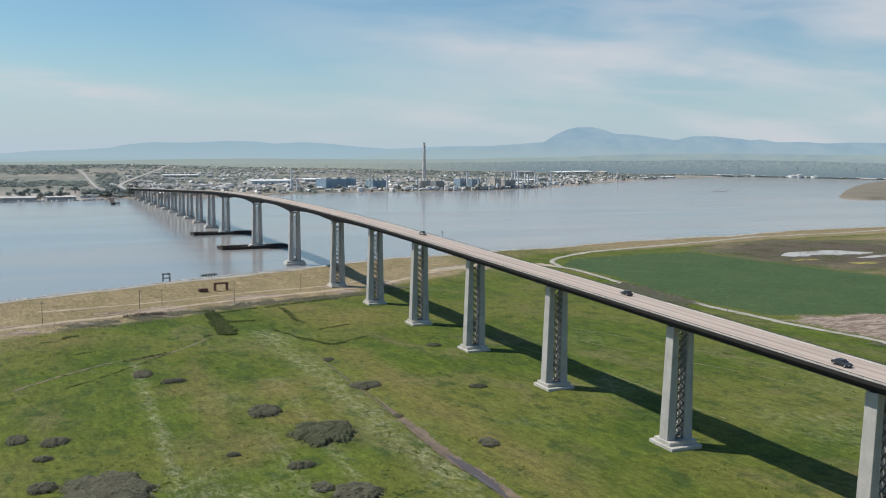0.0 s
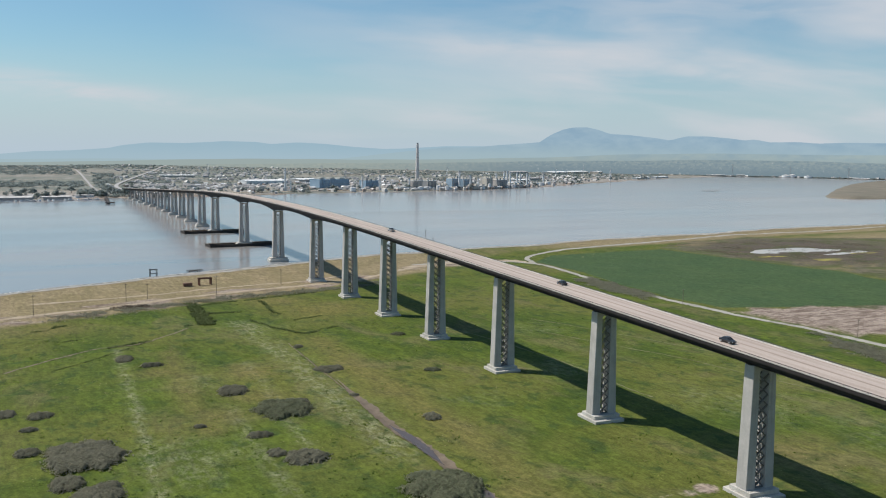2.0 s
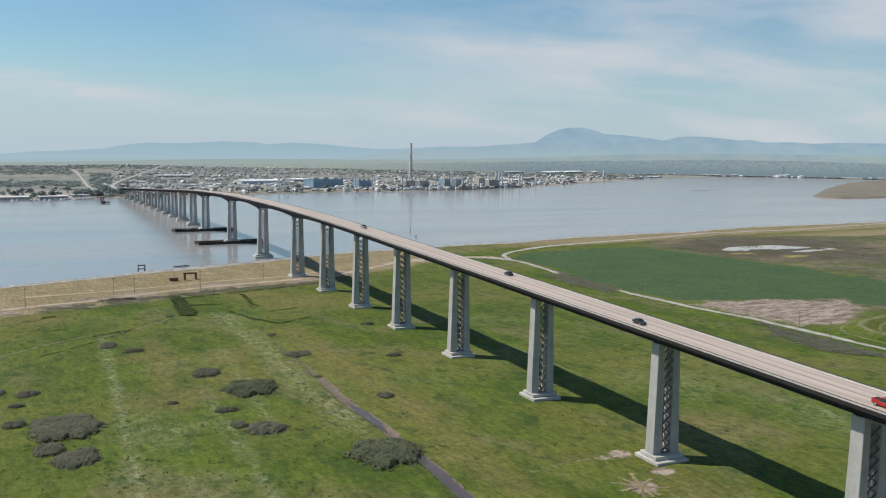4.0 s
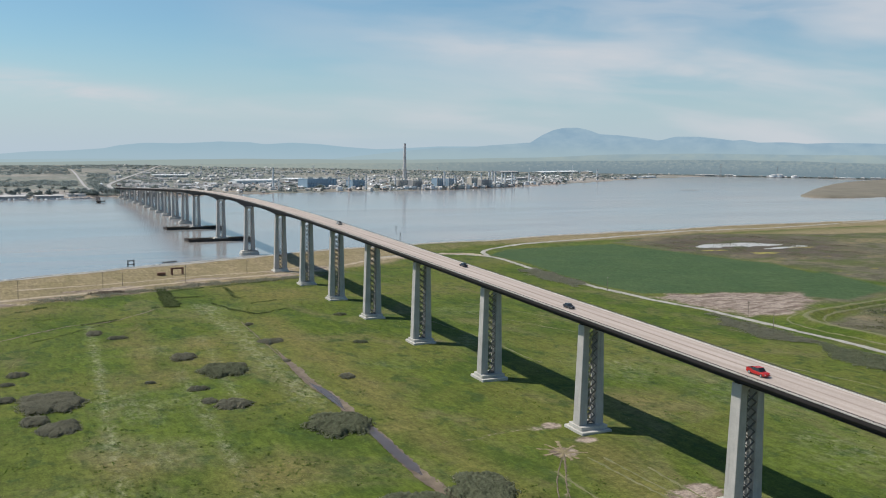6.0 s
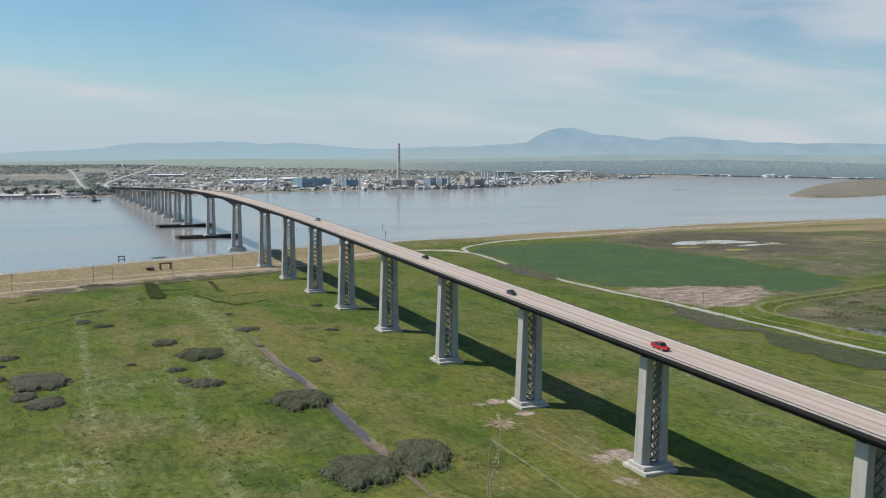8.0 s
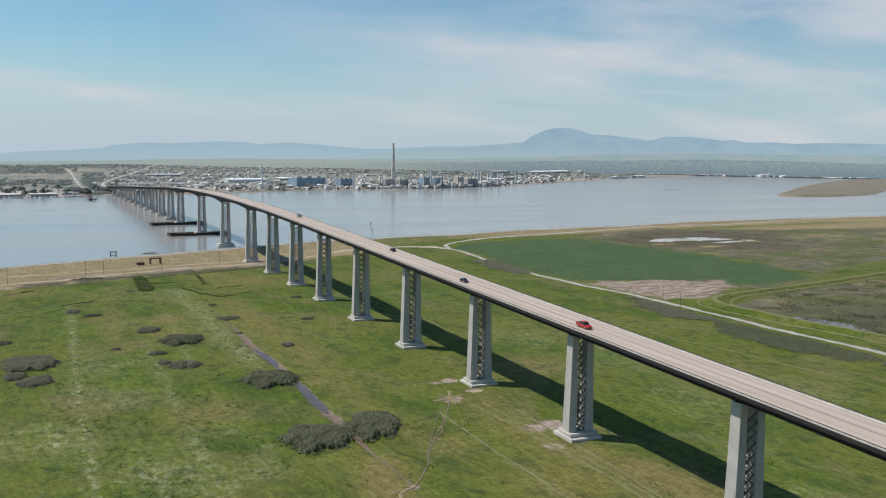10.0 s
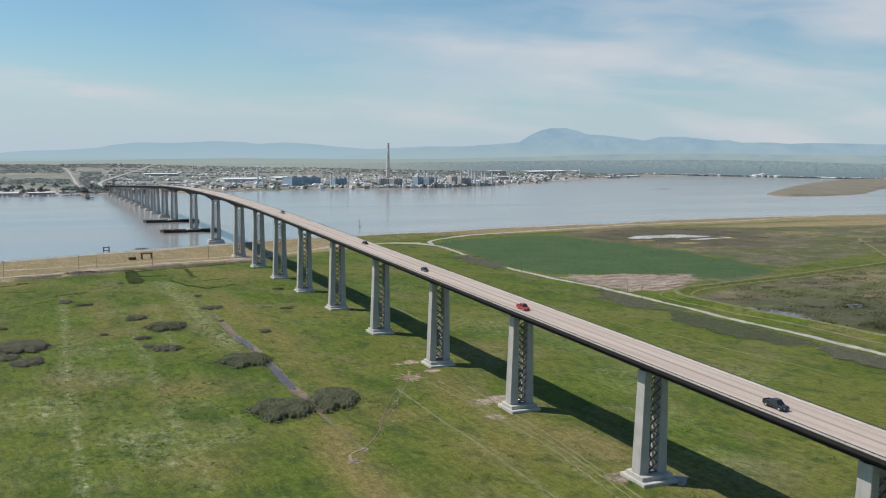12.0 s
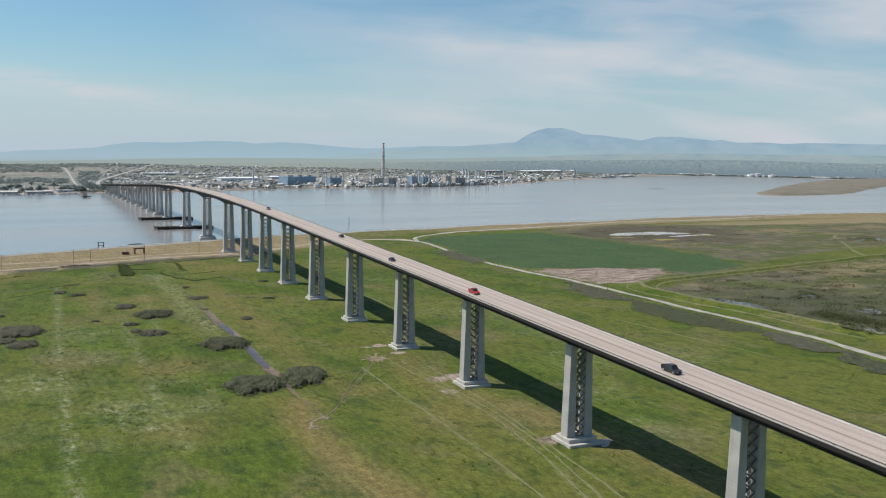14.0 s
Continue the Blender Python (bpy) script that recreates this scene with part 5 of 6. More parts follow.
# x, y, radius, length against width, turn, kind
for row in ((94, 81, 10.0, 1.25, -22, 3), (114, 85, 8.0, 1.75, -24, 3), (103, 151, 9.8, 1.25, -18, 3), (28, 213, 10.0, 1.4, -7, 6), (27, 184, 6.9, 1.25, -6, 2), (22, 195, 4.8, 1.2, -5, 1), (81, 188, 6.6, 1.1, -18, 5), (75, 194, 3.0, 1.2, -18, 0), (90, 233, 9.0, 1.25, -17, 3), (97, 238, 4.6, 0.9, -20, 1), (82, 261, 6.0, 1.1, -13, 1), (75, 210, 4.1, 0.7, -15, 5), (123, 277, 7.1, 0.8, -19, 2), (57, 326, 4.0, 1.5, -8, 1), (64, 310, 4.7, 0.6, -10, 5), (62, 226, 2.2, 0.7, -13, 0), (127, 320, 2.5, 1.2, -15, 0), (129, 204, 3.2, 1.35, -24, 0), (158, 257, 3.6, 0.6, -28, 4), (176, 323, 3.6, 0.7, -26, 4), (12, 265, 3.3, 1.4, -2, 1), (21, 259, 4.2, 1.0, -4, 5), (17, 246, 2.9, 0.7, -3, 0), (15, 223, 3.9, 0.9, -3, 1), (118, 240, 2.2, 1.0, 0, 0), (-12, 230, 6.4, 1.1, 0, 1)):
    plant_bush(*row)
def spread(n, x0, x1, y0, y1, keep, seed):
    rng = np.random.RandomState(seed)
    x, y = rng.uniform(x0, x1, n), rng.uniform(y0, y1, n)
    k = keep(x, y)
    return np.stack([x[k], y[k]], 1)


def field(x, y):
    return (shore_y(x) - y > 95) & (line_distance(x, y, smooth_line(TRACK, 20)) > 9)


def canopy(name, label, category, mat, pts, leaf, tall, seed):
    """Low plant cover seen from above: many small leaf sprays a little over the ground."""
    rng = np.random.RandomState(seed)
    pts = np.asarray(pts, float)
    z = heights(pts[:, 0], pts[:, 1])
    p = np.column_stack([pts, z + tall * rng.uniform(0.2, 1.0, len(z))])
    up = np.tile(np.array([0.0, 0.0, 1.0]), (len(p), 1))
    return tagged(new(name, quad_mesh(name, leaf_quads(rng, p, up, leaf, 0.45), mat)), label, category, kind="stuff")


def clumped(n, x0, x1, y0, y1, keep, seed, each, wide):
    """Places in little groups: each seed point throws several near itself."""
    base = spread(n, x0, x1, y0, y1, keep, seed)
    rng = np.random.RandomState(seed + 1)
    return np.repeat(base, each, 0) + rng.normal(0, wide, (len(base) * each, 2))


def along_lines(lines, n, seed):
    """Random places within a given distance of plan lines, each line with its own half width."""
    rng = np.random.RandomState(seed)
    out = []
    for line, half in lines:
        p = smooth_line(line, 0.5)
        k = max(60, int(n * len(p) * half))
        q = p[rng.randint(0, len(p), k)] + rng.normal(0, half * 0.5, (k, 2))
        out.append(q)
    q = np.concatenate(out)
    return q[waves(q[:, 0], q[:, 1], 9, seed + 1) > -0.45]


canopy("ditch_growth", "dark green rank growth along old ditches", "weeds", DITCH, along_lines((([(110, 411), (127, 409)], 2.6), ([(148, 438), (145, 416), (144, 396)], 1.8), ([(145, 376), (153, 381), (163, 383)], 1.3), ([(126, 386), (131, 362), (138, 345), (148, 348), (158, 353)], 1.5), ([(54, 350), (62, 352), (72, 356)], 1.6), ([(30, 397), (44, 408)], 1.8), ([(36, 370), (48, 372)], 1.0), ([(90, 380), (97, 383)], 1.2), ([(30, 318), (52, 336), (70, 353)], 0.5), ([(112, 436), (134, 441), (160, 448), (186, 456)], 2.0)), 6, 401), 0.30, 0.25, 403)
bed = [(108, 446), (113, 443), (111, 410), (108, 381), (100, 380), (103, 405), (106, 426)]
canopy("reed_bed", "dense dark green reed bed at the field's edge", "reeds", DITCH, spread(26000, 95, 118, 374, 450, lambda x, y: soft_inside(x + 2 * waves(x, y, 9, 411), y + 2 * waves(x, y, 11, 412), bed, 2) > 0.5, 413), 0.30, 0.7, 414)
canopy("grass_tussocks", "dark green grass tussocks across the field", "grass", TUFT_DARK, clumped(2600, -20, 330, -80, 430, lambda x, y: field(x, y) & (waves(x, y, 60, 41) + 0.5 * waves(x, y, 14, 42) > 0.40), 51, 9, 0.7), 0.26, 0.16, 61)
canopy("dotted_tussocks", "dark green round tussocks dotted over the wet field", "grass", TUFT_DARK, clumped(1500, 20, 125, 50, 225, lambda x, y: field(x, y) & (waves(x, y, 40, 241) + 0.3 * waves(x, y, 9, 242) > 0.12) & (line_distance(x, y, smooth_line(CREEK, 10)) > 5), 251, 8, 0.34), 0.2, 0.12, 261)
canopy("bright_grass", "bright green grass clumps across the field", "grass", TUFT, clumped(4200, -20, 330, -80, 430, lambda x, y: field(x, y) & (waves(x, y, 52, 141) + 0.5 * waves(x, y, 14, 142) > 0.25), 151, 6, 0.8), 0.24, 0.22, 161)
canopy("pale_grass", "pale seed heads in the grass", "grass", TUFT_DRY, clumped(4600, -20, 330, -80, 430, lambda x, y: field(x, y) & (waves(x, y, 75, 43) + 0.5 * waves(x, y, 12, 44) > 0.55), 52, 6, 0.9), 0.13, 0.3, 62)
canopy("strip_grass", "dry straw grass on the shore strip", "grass", TUFT_DRY, clumped(3200, -20, 480, 380, 640, lambda x, y: (shore_y(x) - y < 95) & (shore_y(x) - y > 11), 54, 5, 0.9), 0.2, 0.25, 64)
edge = smooth_line([(40, 424), (101, 444), (142, 456), (185, 462), (215, 468), (245, 484)], 1.0)
rng = np.random.RandomState(81)
pick = edge[rng.randint(0, len(edge), 22000)] + rng.normal(0, 4.6, (22000, 2))
pick = pick[waves(pick[:, 0], pick[:, 1], 22, 82) > -0.15]
canopy("bank_weeds", "brown rough weeds along the field's edge", "weeds", BUSH, pick, 0.3, 0.7, 83)


def in_marsh(x, y):
    a = soft_inside(x, y, [(394, 194), (440, 209), (640, 236), (800, 255), (820, 60), (600, -40), (380, -60), (390, 20), (392, 110)], 4) > 0.6
    for px, py, rx, ry in ((391, 122, 11, 23), (443, 82, 11, 12), (452, 130, 11, 6), (380, 40, 5, 15)):
        a &= ((x - px) / rx) ** 2 + ((y - py) / ry) ** 2 > 1
    return a


canopy("marsh_reeds", "dull brown-green marsh reeds", "reeds", REED, clumped(2600, 370, 830, -60, 260, lambda x, y: in_marsh(x, y) & (waves(x, y, 50, 46) + 0.4 * waves(x, y, 11, 47) > -0.1), 55, 22, 2.8), 0.42, 0.7, 65)
canopy("marsh_scrub", "dark olive marsh scrub", "scrub", DITCH, clumped(380, 370, 830, -60, 260, lambda x, y: in_marsh(x, y) & (waves(x, y, 44, 48) + 0.4 * waves(x, y, 9, 49) > 0.30), 56, 70, 2.6), 0.42, 1.5, 66)
canopy("marsh_herbs", "dull green marsh plants", "scrub", BUSH_GREEN, clumped(800, 370, 830, -60, 260, lambda x, y: in_marsh(x, y) & (waves(x, y, 70, 148) + 0.4 * waves(x, y, 9, 149) > 0.2), 156, 40, 3.2), 0.42, 0.7, 166)
canopy("upper_scrub", "brown scrub round the upper pond", "scrub", SCRUB, clumped(420, 570, 830, 380, 620, lambda x, y: (soft_inside(x, y, [(600, 600), (737, 610), (810, 561), (780, 483), (760, 430), (690, 390), (600, 400), (580, 465)], 6) > 0.5) & (((x - 675) / 48) ** 2 + ((y - 497) / 19) ** 2 > 1) & (waves(x, y, 45, 70) + 0.4 * waves(x, y, 15, 71) > 0.1), 57, 90, 4.6), 0.42, 0.12, 67)
# reeds that break the ponds' edges
rng = np.random.RandomState(91)
rim = []
for px, py, rx, ry, tn in ((391, 122, 24, 9, 80), (443, 82, 13, 6, 60), (380, 40, 15, 4, 86), (452, 130, 10, 5, 0)):
    for _ in range(34):
        a = rng.uniform(0, math.tau)
        q = pose(px, py, 0, 0, 0, tn) @ Vector((rx * math.cos(a) * rng.uniform(0.75, 1.15), ry * math.sin(a) * rng.uniform(0.7, 1.2), 0))
        rim += [(q.x + rng.normal(0, 0.9), q.y + rng.normal(0, 0.9)) for _ in range(26)]
for _ in range(36):
    x, y = rng.uniform(625, 728), rng.uniform(466, 522)
    rim += [(x + rng.normal(0, 3.2), y + rng.normal(0, 1.2)) for _ in range(16)]
for _ in range(150):
    k = rng.uniform(0, 1)
    x, y = 409 + 2 * k + rng.normal(0, 5), 92 - 44 * k
    rim += [(x + rng.normal(0, 1.6), y + rng.normal(0, 1.6)) for _ in range(26)]
for _ in range(60):
    x, y = rng.normal(845, 22), rng.normal(368, 13)
    rim += [(x + rng.normal(0, 3.0), y + rng.normal(0, 2.2)) for _ in range(40)]
canopy("pond_reeds", "dark reeds at the edges of the ponds", "reeds", REED, rim, 0.32, 1.7, 92)

# low grey-olive scrub in beds beside the gravel track
BEDS = [[(357, 240), (354, 207), (346, 164), (330, 182), (341, 218)], [(346, 162), (346, 127), (346, 95), (344, 69), (330, 72), (321, 105), (324, 142)], [(343, 64), (342, 46), (335, 18), (327, 28), (325, 50)], [(336, 20), (328, -6), (314, -16), (321, 8)], [(383, 440), (376, 405), (368, 362), (352, 352), (353, 392), (366, 436)]]
for i, poly in enumerate(BEDS):
    xs_, ys_ = [p[0] for p in poly], [p[1] for p in poly]
    pts = spread(52000, min(xs_) - 2, max(xs_) + 2, min(ys_) - 2, max(ys_) + 2, lambda x, y: soft_inside(x + 3 * waves(x, y, 15, 300 + i), y + 4 * waves(x, y, 19, 310 + i), poly, 4.0) > np.random.RandomState(350 + i).uniform(0.15, 0.85, len(x)), 320 + i)
    swell = 0.5 + 0.18 * waves(pts[:, 0], pts[:, 1], 7, 330 + i)
    rng = np.random.RandomState(340 + i)
    z = heights(pts[:, 0], pts[:, 1])
    p = np.column_stack([pts, z + swell * rng.uniform(0.55, 1.0, len(z))])
    up = np.tile(np.array([0.0, 0.0, 1.0]), (len(p), 1))
    me = quad_mesh("track_scrub", leaf_quads(rng, p, up, 0.24, 0.5), BUSH_GREEN if i % 2 else BUSH)
    tagged(new("track_scrub", me), "low grey-olive scrub beside the gravel track", "scrub", kind="stuff")


# ---- shore things ----
def gable(bm, x0, x1, y0, y1, z0, z1, ridge):
    """A closed block with a pitched top whose ridge runs along x."""
    ym = (y0 + y1) / 2
    v = [bm.verts.new(p) for p in ((x0, y0, z0), (x1, y0, z0), (x1, y1, z0), (x0, y1, z0), (x0, y0, z1), (x1, y0, z1), (x1, y1, z1), (x0, y1, z1), (x0, ym, ridge), (x1, ym, ridge))]
    for q in ((3, 2, 1, 0), (0, 1, 5, 4), (2, 3, 7, 6), (1, 2, 6, 9, 5), (3, 0, 4, 8, 7), (4, 5, 9, 8), (6, 7, 8, 9)):
        bm.faces.new([v[i] for i in q])
    return bm


def build_pole(x, y, tall):
    z = height(x, y)
    p = thing("utility_pole", "slim weathered wooden utility pole on the shore strip", "utility pole", Matrix.Translation((x, y, z)), "utility poles")
    part("post", tubes(((0, 0, -0.5), (0, 0, tall), 0.17, 0.11), n=8), POLE, p)
    part("cross_arm", boxes((-1.1, 1.1, -0.07, 0.07, tall - 0.75, tall - 0.6)), POLE, p)
    for s in (-1, -0.4, 0.4, 1):
        part("insulator", tubes(((s, 0, tall - 0.6), (s, 0, tall - 0.4), 0.05), n=6), GREY_METAL, p)
    return p


for x, y, t in ((33, 441, 10.5), (81, 466, 10), (93, 470, 9), (131, 468, 11), (178, 492, 10), (366, 224, 9), (352, 196, 9), (360, 330, 9)):
    build_pole(x, y, t)

gantry = thing("steel_gantry", "rusty steel portal frame in dry grass", "frame", Matrix.Translation((135, 510, height(135, 510))) @ Matrix.Rotation(radians(4), 4, "Z"))
for x in (-3.6, 3.6):
    for y in (-1.2, 1.2):
        part("post", boxes((x - 0.35, x + 0.35, y - 0.3, y + 0.3, -0.3, 4.6)), RUST, gantry)
for y in (-1.2, 1.2):
    part("beam", boxes((-4.2, 4.2, y - 0.3, y + 0.3, 4.0, 4.8)), RUST, gantry)
crate = thing("storage_box", "rusty brown steel box standing in dry grass", "box", Matrix.Translation((124, 508, height(124, 508))))
part("body", chamfered(-2.6, 2.6, -1.3, 1.3, 0, 1.7, 0.08), RUST, crate)
part("lid", chamfered(-2.7, 2.7, -1.4, 1.4, 1.7, 1.95, 0.05), RUST, crate)


def build_jetty(x, y, long, wide, turn):
    j = thing("small_wharf", "small dark timber landing at the river bank", "wharf", Matrix.Translation((x, y, WATER_Z)) @ Matrix.Rotation(radians(turn), 4, "Z"))
    part("platform", boxes((-long / 2, long / 2, -wide / 2, wide / 2, 1.3, 1.6)), TIMBER, j)
    for s in np.linspace(-long / 2 + 0.4, long / 2 - 0.4, 6):
        for t in (-wide / 2 + 0.3, wide / 2 - 0.3):
            part("pile", tubes(((s, t, -3), (s, t, 2.0), 0.2), n=6), TIMBER, j)
    return j


build_jetty(141, 561, 11, 3, 20)
dolphin = thing("mooring_frame", "dark timber mooring frame standing in the water", "mooring", Matrix.Translation((112, 549, WATER_Z)))
for x, y in ((-2.2, 0), (2.2, 0), (-2.2, 3), (2.2, 3)):
    part("post", tubes(((x, y, -3), (x * 0.9, y, 5.2), 0.22, 0.18), n=7), TIMBER, dolphin)
for y in (0, 3):
    part("beam", boxes((-2.4, 2.4, y - 0.15, y + 0.15, 4.5, 4.8)), TIMBER, dolphin)
    part("beam", boxes((-2.4, 2.4, y - 0.15, y + 0.15, 2.0, 2.25)), TIMBER, dolphin)
for x, y in ((430, 770), (395, 690)):
    m_ = thing("channel_marker", "slim dark channel marker pile in the river", "marker", Matrix.Translation((x, y, WATER_Z)), "channel markers")
    part("pile", tubes(((0, 0, -3), (0, 0, 3.4), 0.3, 0.25), n=8), TIMBER, m_)
    part("board", boxes((-0.6, 0.6, -0.06, 0.06, 2.6, 3.8)), TIMBER, m_)

# driftwood heap by the track
rng = random.Random(7)
heap = thing("debris_heap", "heap of dark driftwood and rubble beside the dirt track", "debris", Matrix.Translation((80, 446, height(80, 446))))
bm = bmesh.new()
for _ in range(130):
    x, y = rng.gauss(0, 5.0), rng.gauss(0, 1.6)
    z = max(0.1, 1.5 - abs(x) * 0.16 - abs(y) * 0.4) * rng.random()
    a, l = rng.uniform(0, math.tau), rng.uniform(0.8, 2.6)
    tube(bm, (x, y, z), (x + l * math.cos(a), y + l * math.sin(a), z + rng.uniform(-0.2, 0.6)), rng.uniform(0.08, 0.28), n=5)
tagged(part("logs", bm, MUD, heap), kind="stuff")
bm = bmesh.new()
for _ in range(60):
    x, y, s = rng.gauss(0, 4.5), rng.gauss(0, 1.8), rng.uniform(0.3, 0.8)
    box(bm, -s, s, -s * 0.7, s * 0.7, -s * 0.5, s * 0.5, Matrix.Translation((x, y, 0.3)) @ Euler((rng.random() * 3, rng.random() * 3, rng.random() * 3)).to_matrix().to_4x4())
tagged(part("rubble", bm, MUD, heap), kind="stuff")

# riprap along the bank
rng = np.random.RandomState(17)
quads = []
xs_ = np.concatenate([rng.uniform(-20, 480, 5200), rng.uniform(480, 1300, 2600)])
wob = 5 * waves(xs_, shore_y(xs_), 160, 3)
ys_ = shore_y(xs_) + wob - rng.uniform(6.0, 11.5, len(xs_))
zs_ = heights(xs_, ys_)
verts, faces = [], []
for x, y, z in zip(xs_, ys_, zs_):
    s = rng.uniform(0.35, 0.85)
    b = len(verts)
    j = rng.uniform(0.6, 1.3, 8)
    for k, (dx, dy, dz) in enumerate(((-1, -1, -1), (1, -1, -1), (1, 1, -1), (-1, 1, -1), (-0.7, -0.7, 0.7), (0.7, -0.7, 0.7), (0.7, 0.7, 0.7), (-0.7, 0.7, 0.7))):
        verts.append((x + dx * s * j[k], y + dy * s * j[7 - k], z + dz * s * j[(k * 3) % 8] * 0.7))
    faces += [tuple(b + i for i in q) for q in ((4, 5, 6, 7), (0, 1, 5, 4), (1, 2, 6, 5), (2, 3, 7, 6), (3, 0, 4, 7))]
tagged(new("riprap", mesh_from("riprap", verts, faces, RIPRAP)), "grey broken stone along the river bank", "stones", kind="stuff")


# ---- far shore ----
def polar(bearing, dist):
    return dist * math.sin(radians(bearing)), -107 + dist * math.cos(radians(bearing))


def bank(bearing, inland):
    """A place on the far shore: bearing from the walk's start, metres behind the water's edge."""
    edge = np.interp(bearing, [2.2, 9.6, 19.1, 30.2, 34.2, 37.6, 41.5], [1602, 1682, 1849, 2157, 2428, 2815, 3470])
    x, y = polar(bearing, float(edge) + inland)
    return round(x, 1), round(y, 1)


def crown_quads(rng, n, r, h, up=0.9):
    d = rng.normal(0, 1, (n, 3))
    d /= np.linalg.norm(d, axis=1)[:, None]
    d[:, 2] = np.abs(d[:, 2]) * 0.9 + d[:, 2] * 0.1
    k = rng.uniform(0.55, 1.05, n)[:, None]
    pts = d * k * np.array([r, r, h * 0.62]) + np.array([0, 0, h * 0.36])
    d = d + np.array([0, 0, up])
    return pts, d


def build_tree_meshes(seed, r, h):
    rng = np.random.RandomState(seed)
    pts, nrm = crown_quads(rng, 170, r, h, 1.6)
    pts = pts + np.stack([0.25 * r * np.sin(pts[:, 2] * 1.7 + seed), 0.25 * r * np.cos(pts[:, 2] * 1.3), 0 * pts[:, 0]], 1)
    crown = quad_mesh("crown", leaf_quads(rng, pts, nrm, r * 0.24, 0.6), TREE_HAZED)
    bm = tubes(((0, 0, -0.5), (0, 0, h * 0.45), r * 0.09, r * 0.05), ((0, 0, h * 0.3), (r * 0.4, 0, h * 0.6), r * 0.05, r * 0.02), ((0, 0, h * 0.32), (-r * 0.3, r * 0.25, h * 0.62), r * 0.05, r * 0.02), n=6)
    trunk = bpy.data.meshes.new("trunk")
    bm.to_mesh(trunk)
    bm.free()
    trunk.materials.append(BARK)
    return trunk, crown


TREES = [build_tree_meshes(1, 5.0, 11.0), build_tree_meshes(2, 6.5, 12.0), build_tree_meshes(3, 4.0, 14.0)]


def plant_tree(x, y, kind, f):
    t = thing("tree", "dull green rounded tree on the far shore", "tree", Matrix.Translation((x, y, height(x, y))) @ Matrix.Rotation(x * 0.37, 4, "Z") @ Matrix.Diagonal((f, f, f, 1)), "far shore trees")
    part("trunk", TREES[kind][0], None, t)
    part("crown", TREES[kind][1], None, t)


rng = np.random.RandomState(77)
shore_trees = 0
while shore_trees < 150:
    x = rng.choice([rng.uniform(70, 420), rng.uniform(420, 1500), rng.uniform(1400, 2600)], p=[0.5, 0.3, 0.2])
    y = float(far_y(x)) + rng.exponential(70) + 30
    if abs(x - (300 + (y - 1560) * 0.2)) < 28 or (880 < x < 1330 and y > 1820):
        continue
    plant_tree(x, y, int(rng.randint(3)), rng.uniform(0.55, 1.25))
    shore_trees += 1


ROADS = ([(294, 1596), (302, 1800), (328, 2072), (432, 2513), (569, 3029), (711, 3581), (839, 4076), (985, 4640)], [(240, 1620), (264, 1972), (294, 2276), (328, 2623), (373, 3087), (421, 3628)])


def far_points(n, seed, lo=1.5, hi=57, near=60, bands=None):
    """Random places on the far land, inside the fan of view."""
    rng = np.random.RandomState(seed)
    b = np.radians(rng.uniform(lo, hi, n))
    d = np.sqrt(rng.uniform(1500 ** 2, 4740 ** 2, n))
    x, y = d * np.sin(b), -107 + d * np.cos(b)
    ok = y > far_y(x) + near
    for road in ROADS:
        ok &= line_distance(x, y, smooth_line(road, 250)) > 13
    return x[ok], y[ok]


# woods and street trees as one mass: belts and clumps by bearing and distance
rng = np.random.RandomState(6)
bs, ds = [], []
for b0, b1, d0, d1, n in ((1.5, 7.0, 3000, 4300, 1300), (6.2, 11.4, 3900, 4700, 650), (7.4, 8.5, 1850, 3200, 375), (9.0, 11.6, 1950, 3400, 425), (2.0, 6.9, 2120, 2480, 600), (6.4, 9.8, 1700, 1960, 225), (11, 24, 3300, 4700, 1050), (24, 33, 3500, 4500, 1050), (33, 37.5, 2900, 4300, 950), (36, 43, 3500, 4700, 900), (10, 24, 1900, 3000, 425), (26, 35, 2500, 3300, 650), (1.5, 43, 1800, 4700, 420)):
    bs.append(rng.uniform(b0, b1, n))
    ds.append(np.sqrt(rng.uniform(d0 ** 2, d1 ** 2, n)))
bs, ds = np.radians(np.concatenate(bs)), np.concatenate(ds)
x, y = ds * np.sin(bs), -107 + ds * np.cos(bs)
keep = (waves(x, y * 2, 260, 25) + 0.6 * waves(x, y * 2, 80, 26) > -0.25) & (y > far_y(x) + 40)
for road in ROADS:
    keep &= line_distance(x, y, smooth_line(road, 250)) > 13
x, y = x[keep], y[keep]
z = heights(x, y)
rng = np.random.RandomState(8)
quads = []
m = 13
for k in range(len(x)):
    r, h = rng.uniform(3.0, 7.5), rng.uniform(2.2, 5.0)
    pts, nrm = crown_quads(rng, m, r, h, 2.2)
    quads.append(leaf_quads(rng, pts + np.array([x[k], y[k], z[k]]), nrm, r * 0.5, 0.5))
tagged(new("far_woods", quad_mesh("far_woods", np.concatenate(quads), TREE_HAZED)), "dull green street trees and woods of the far town", "trees", kind="stuff")


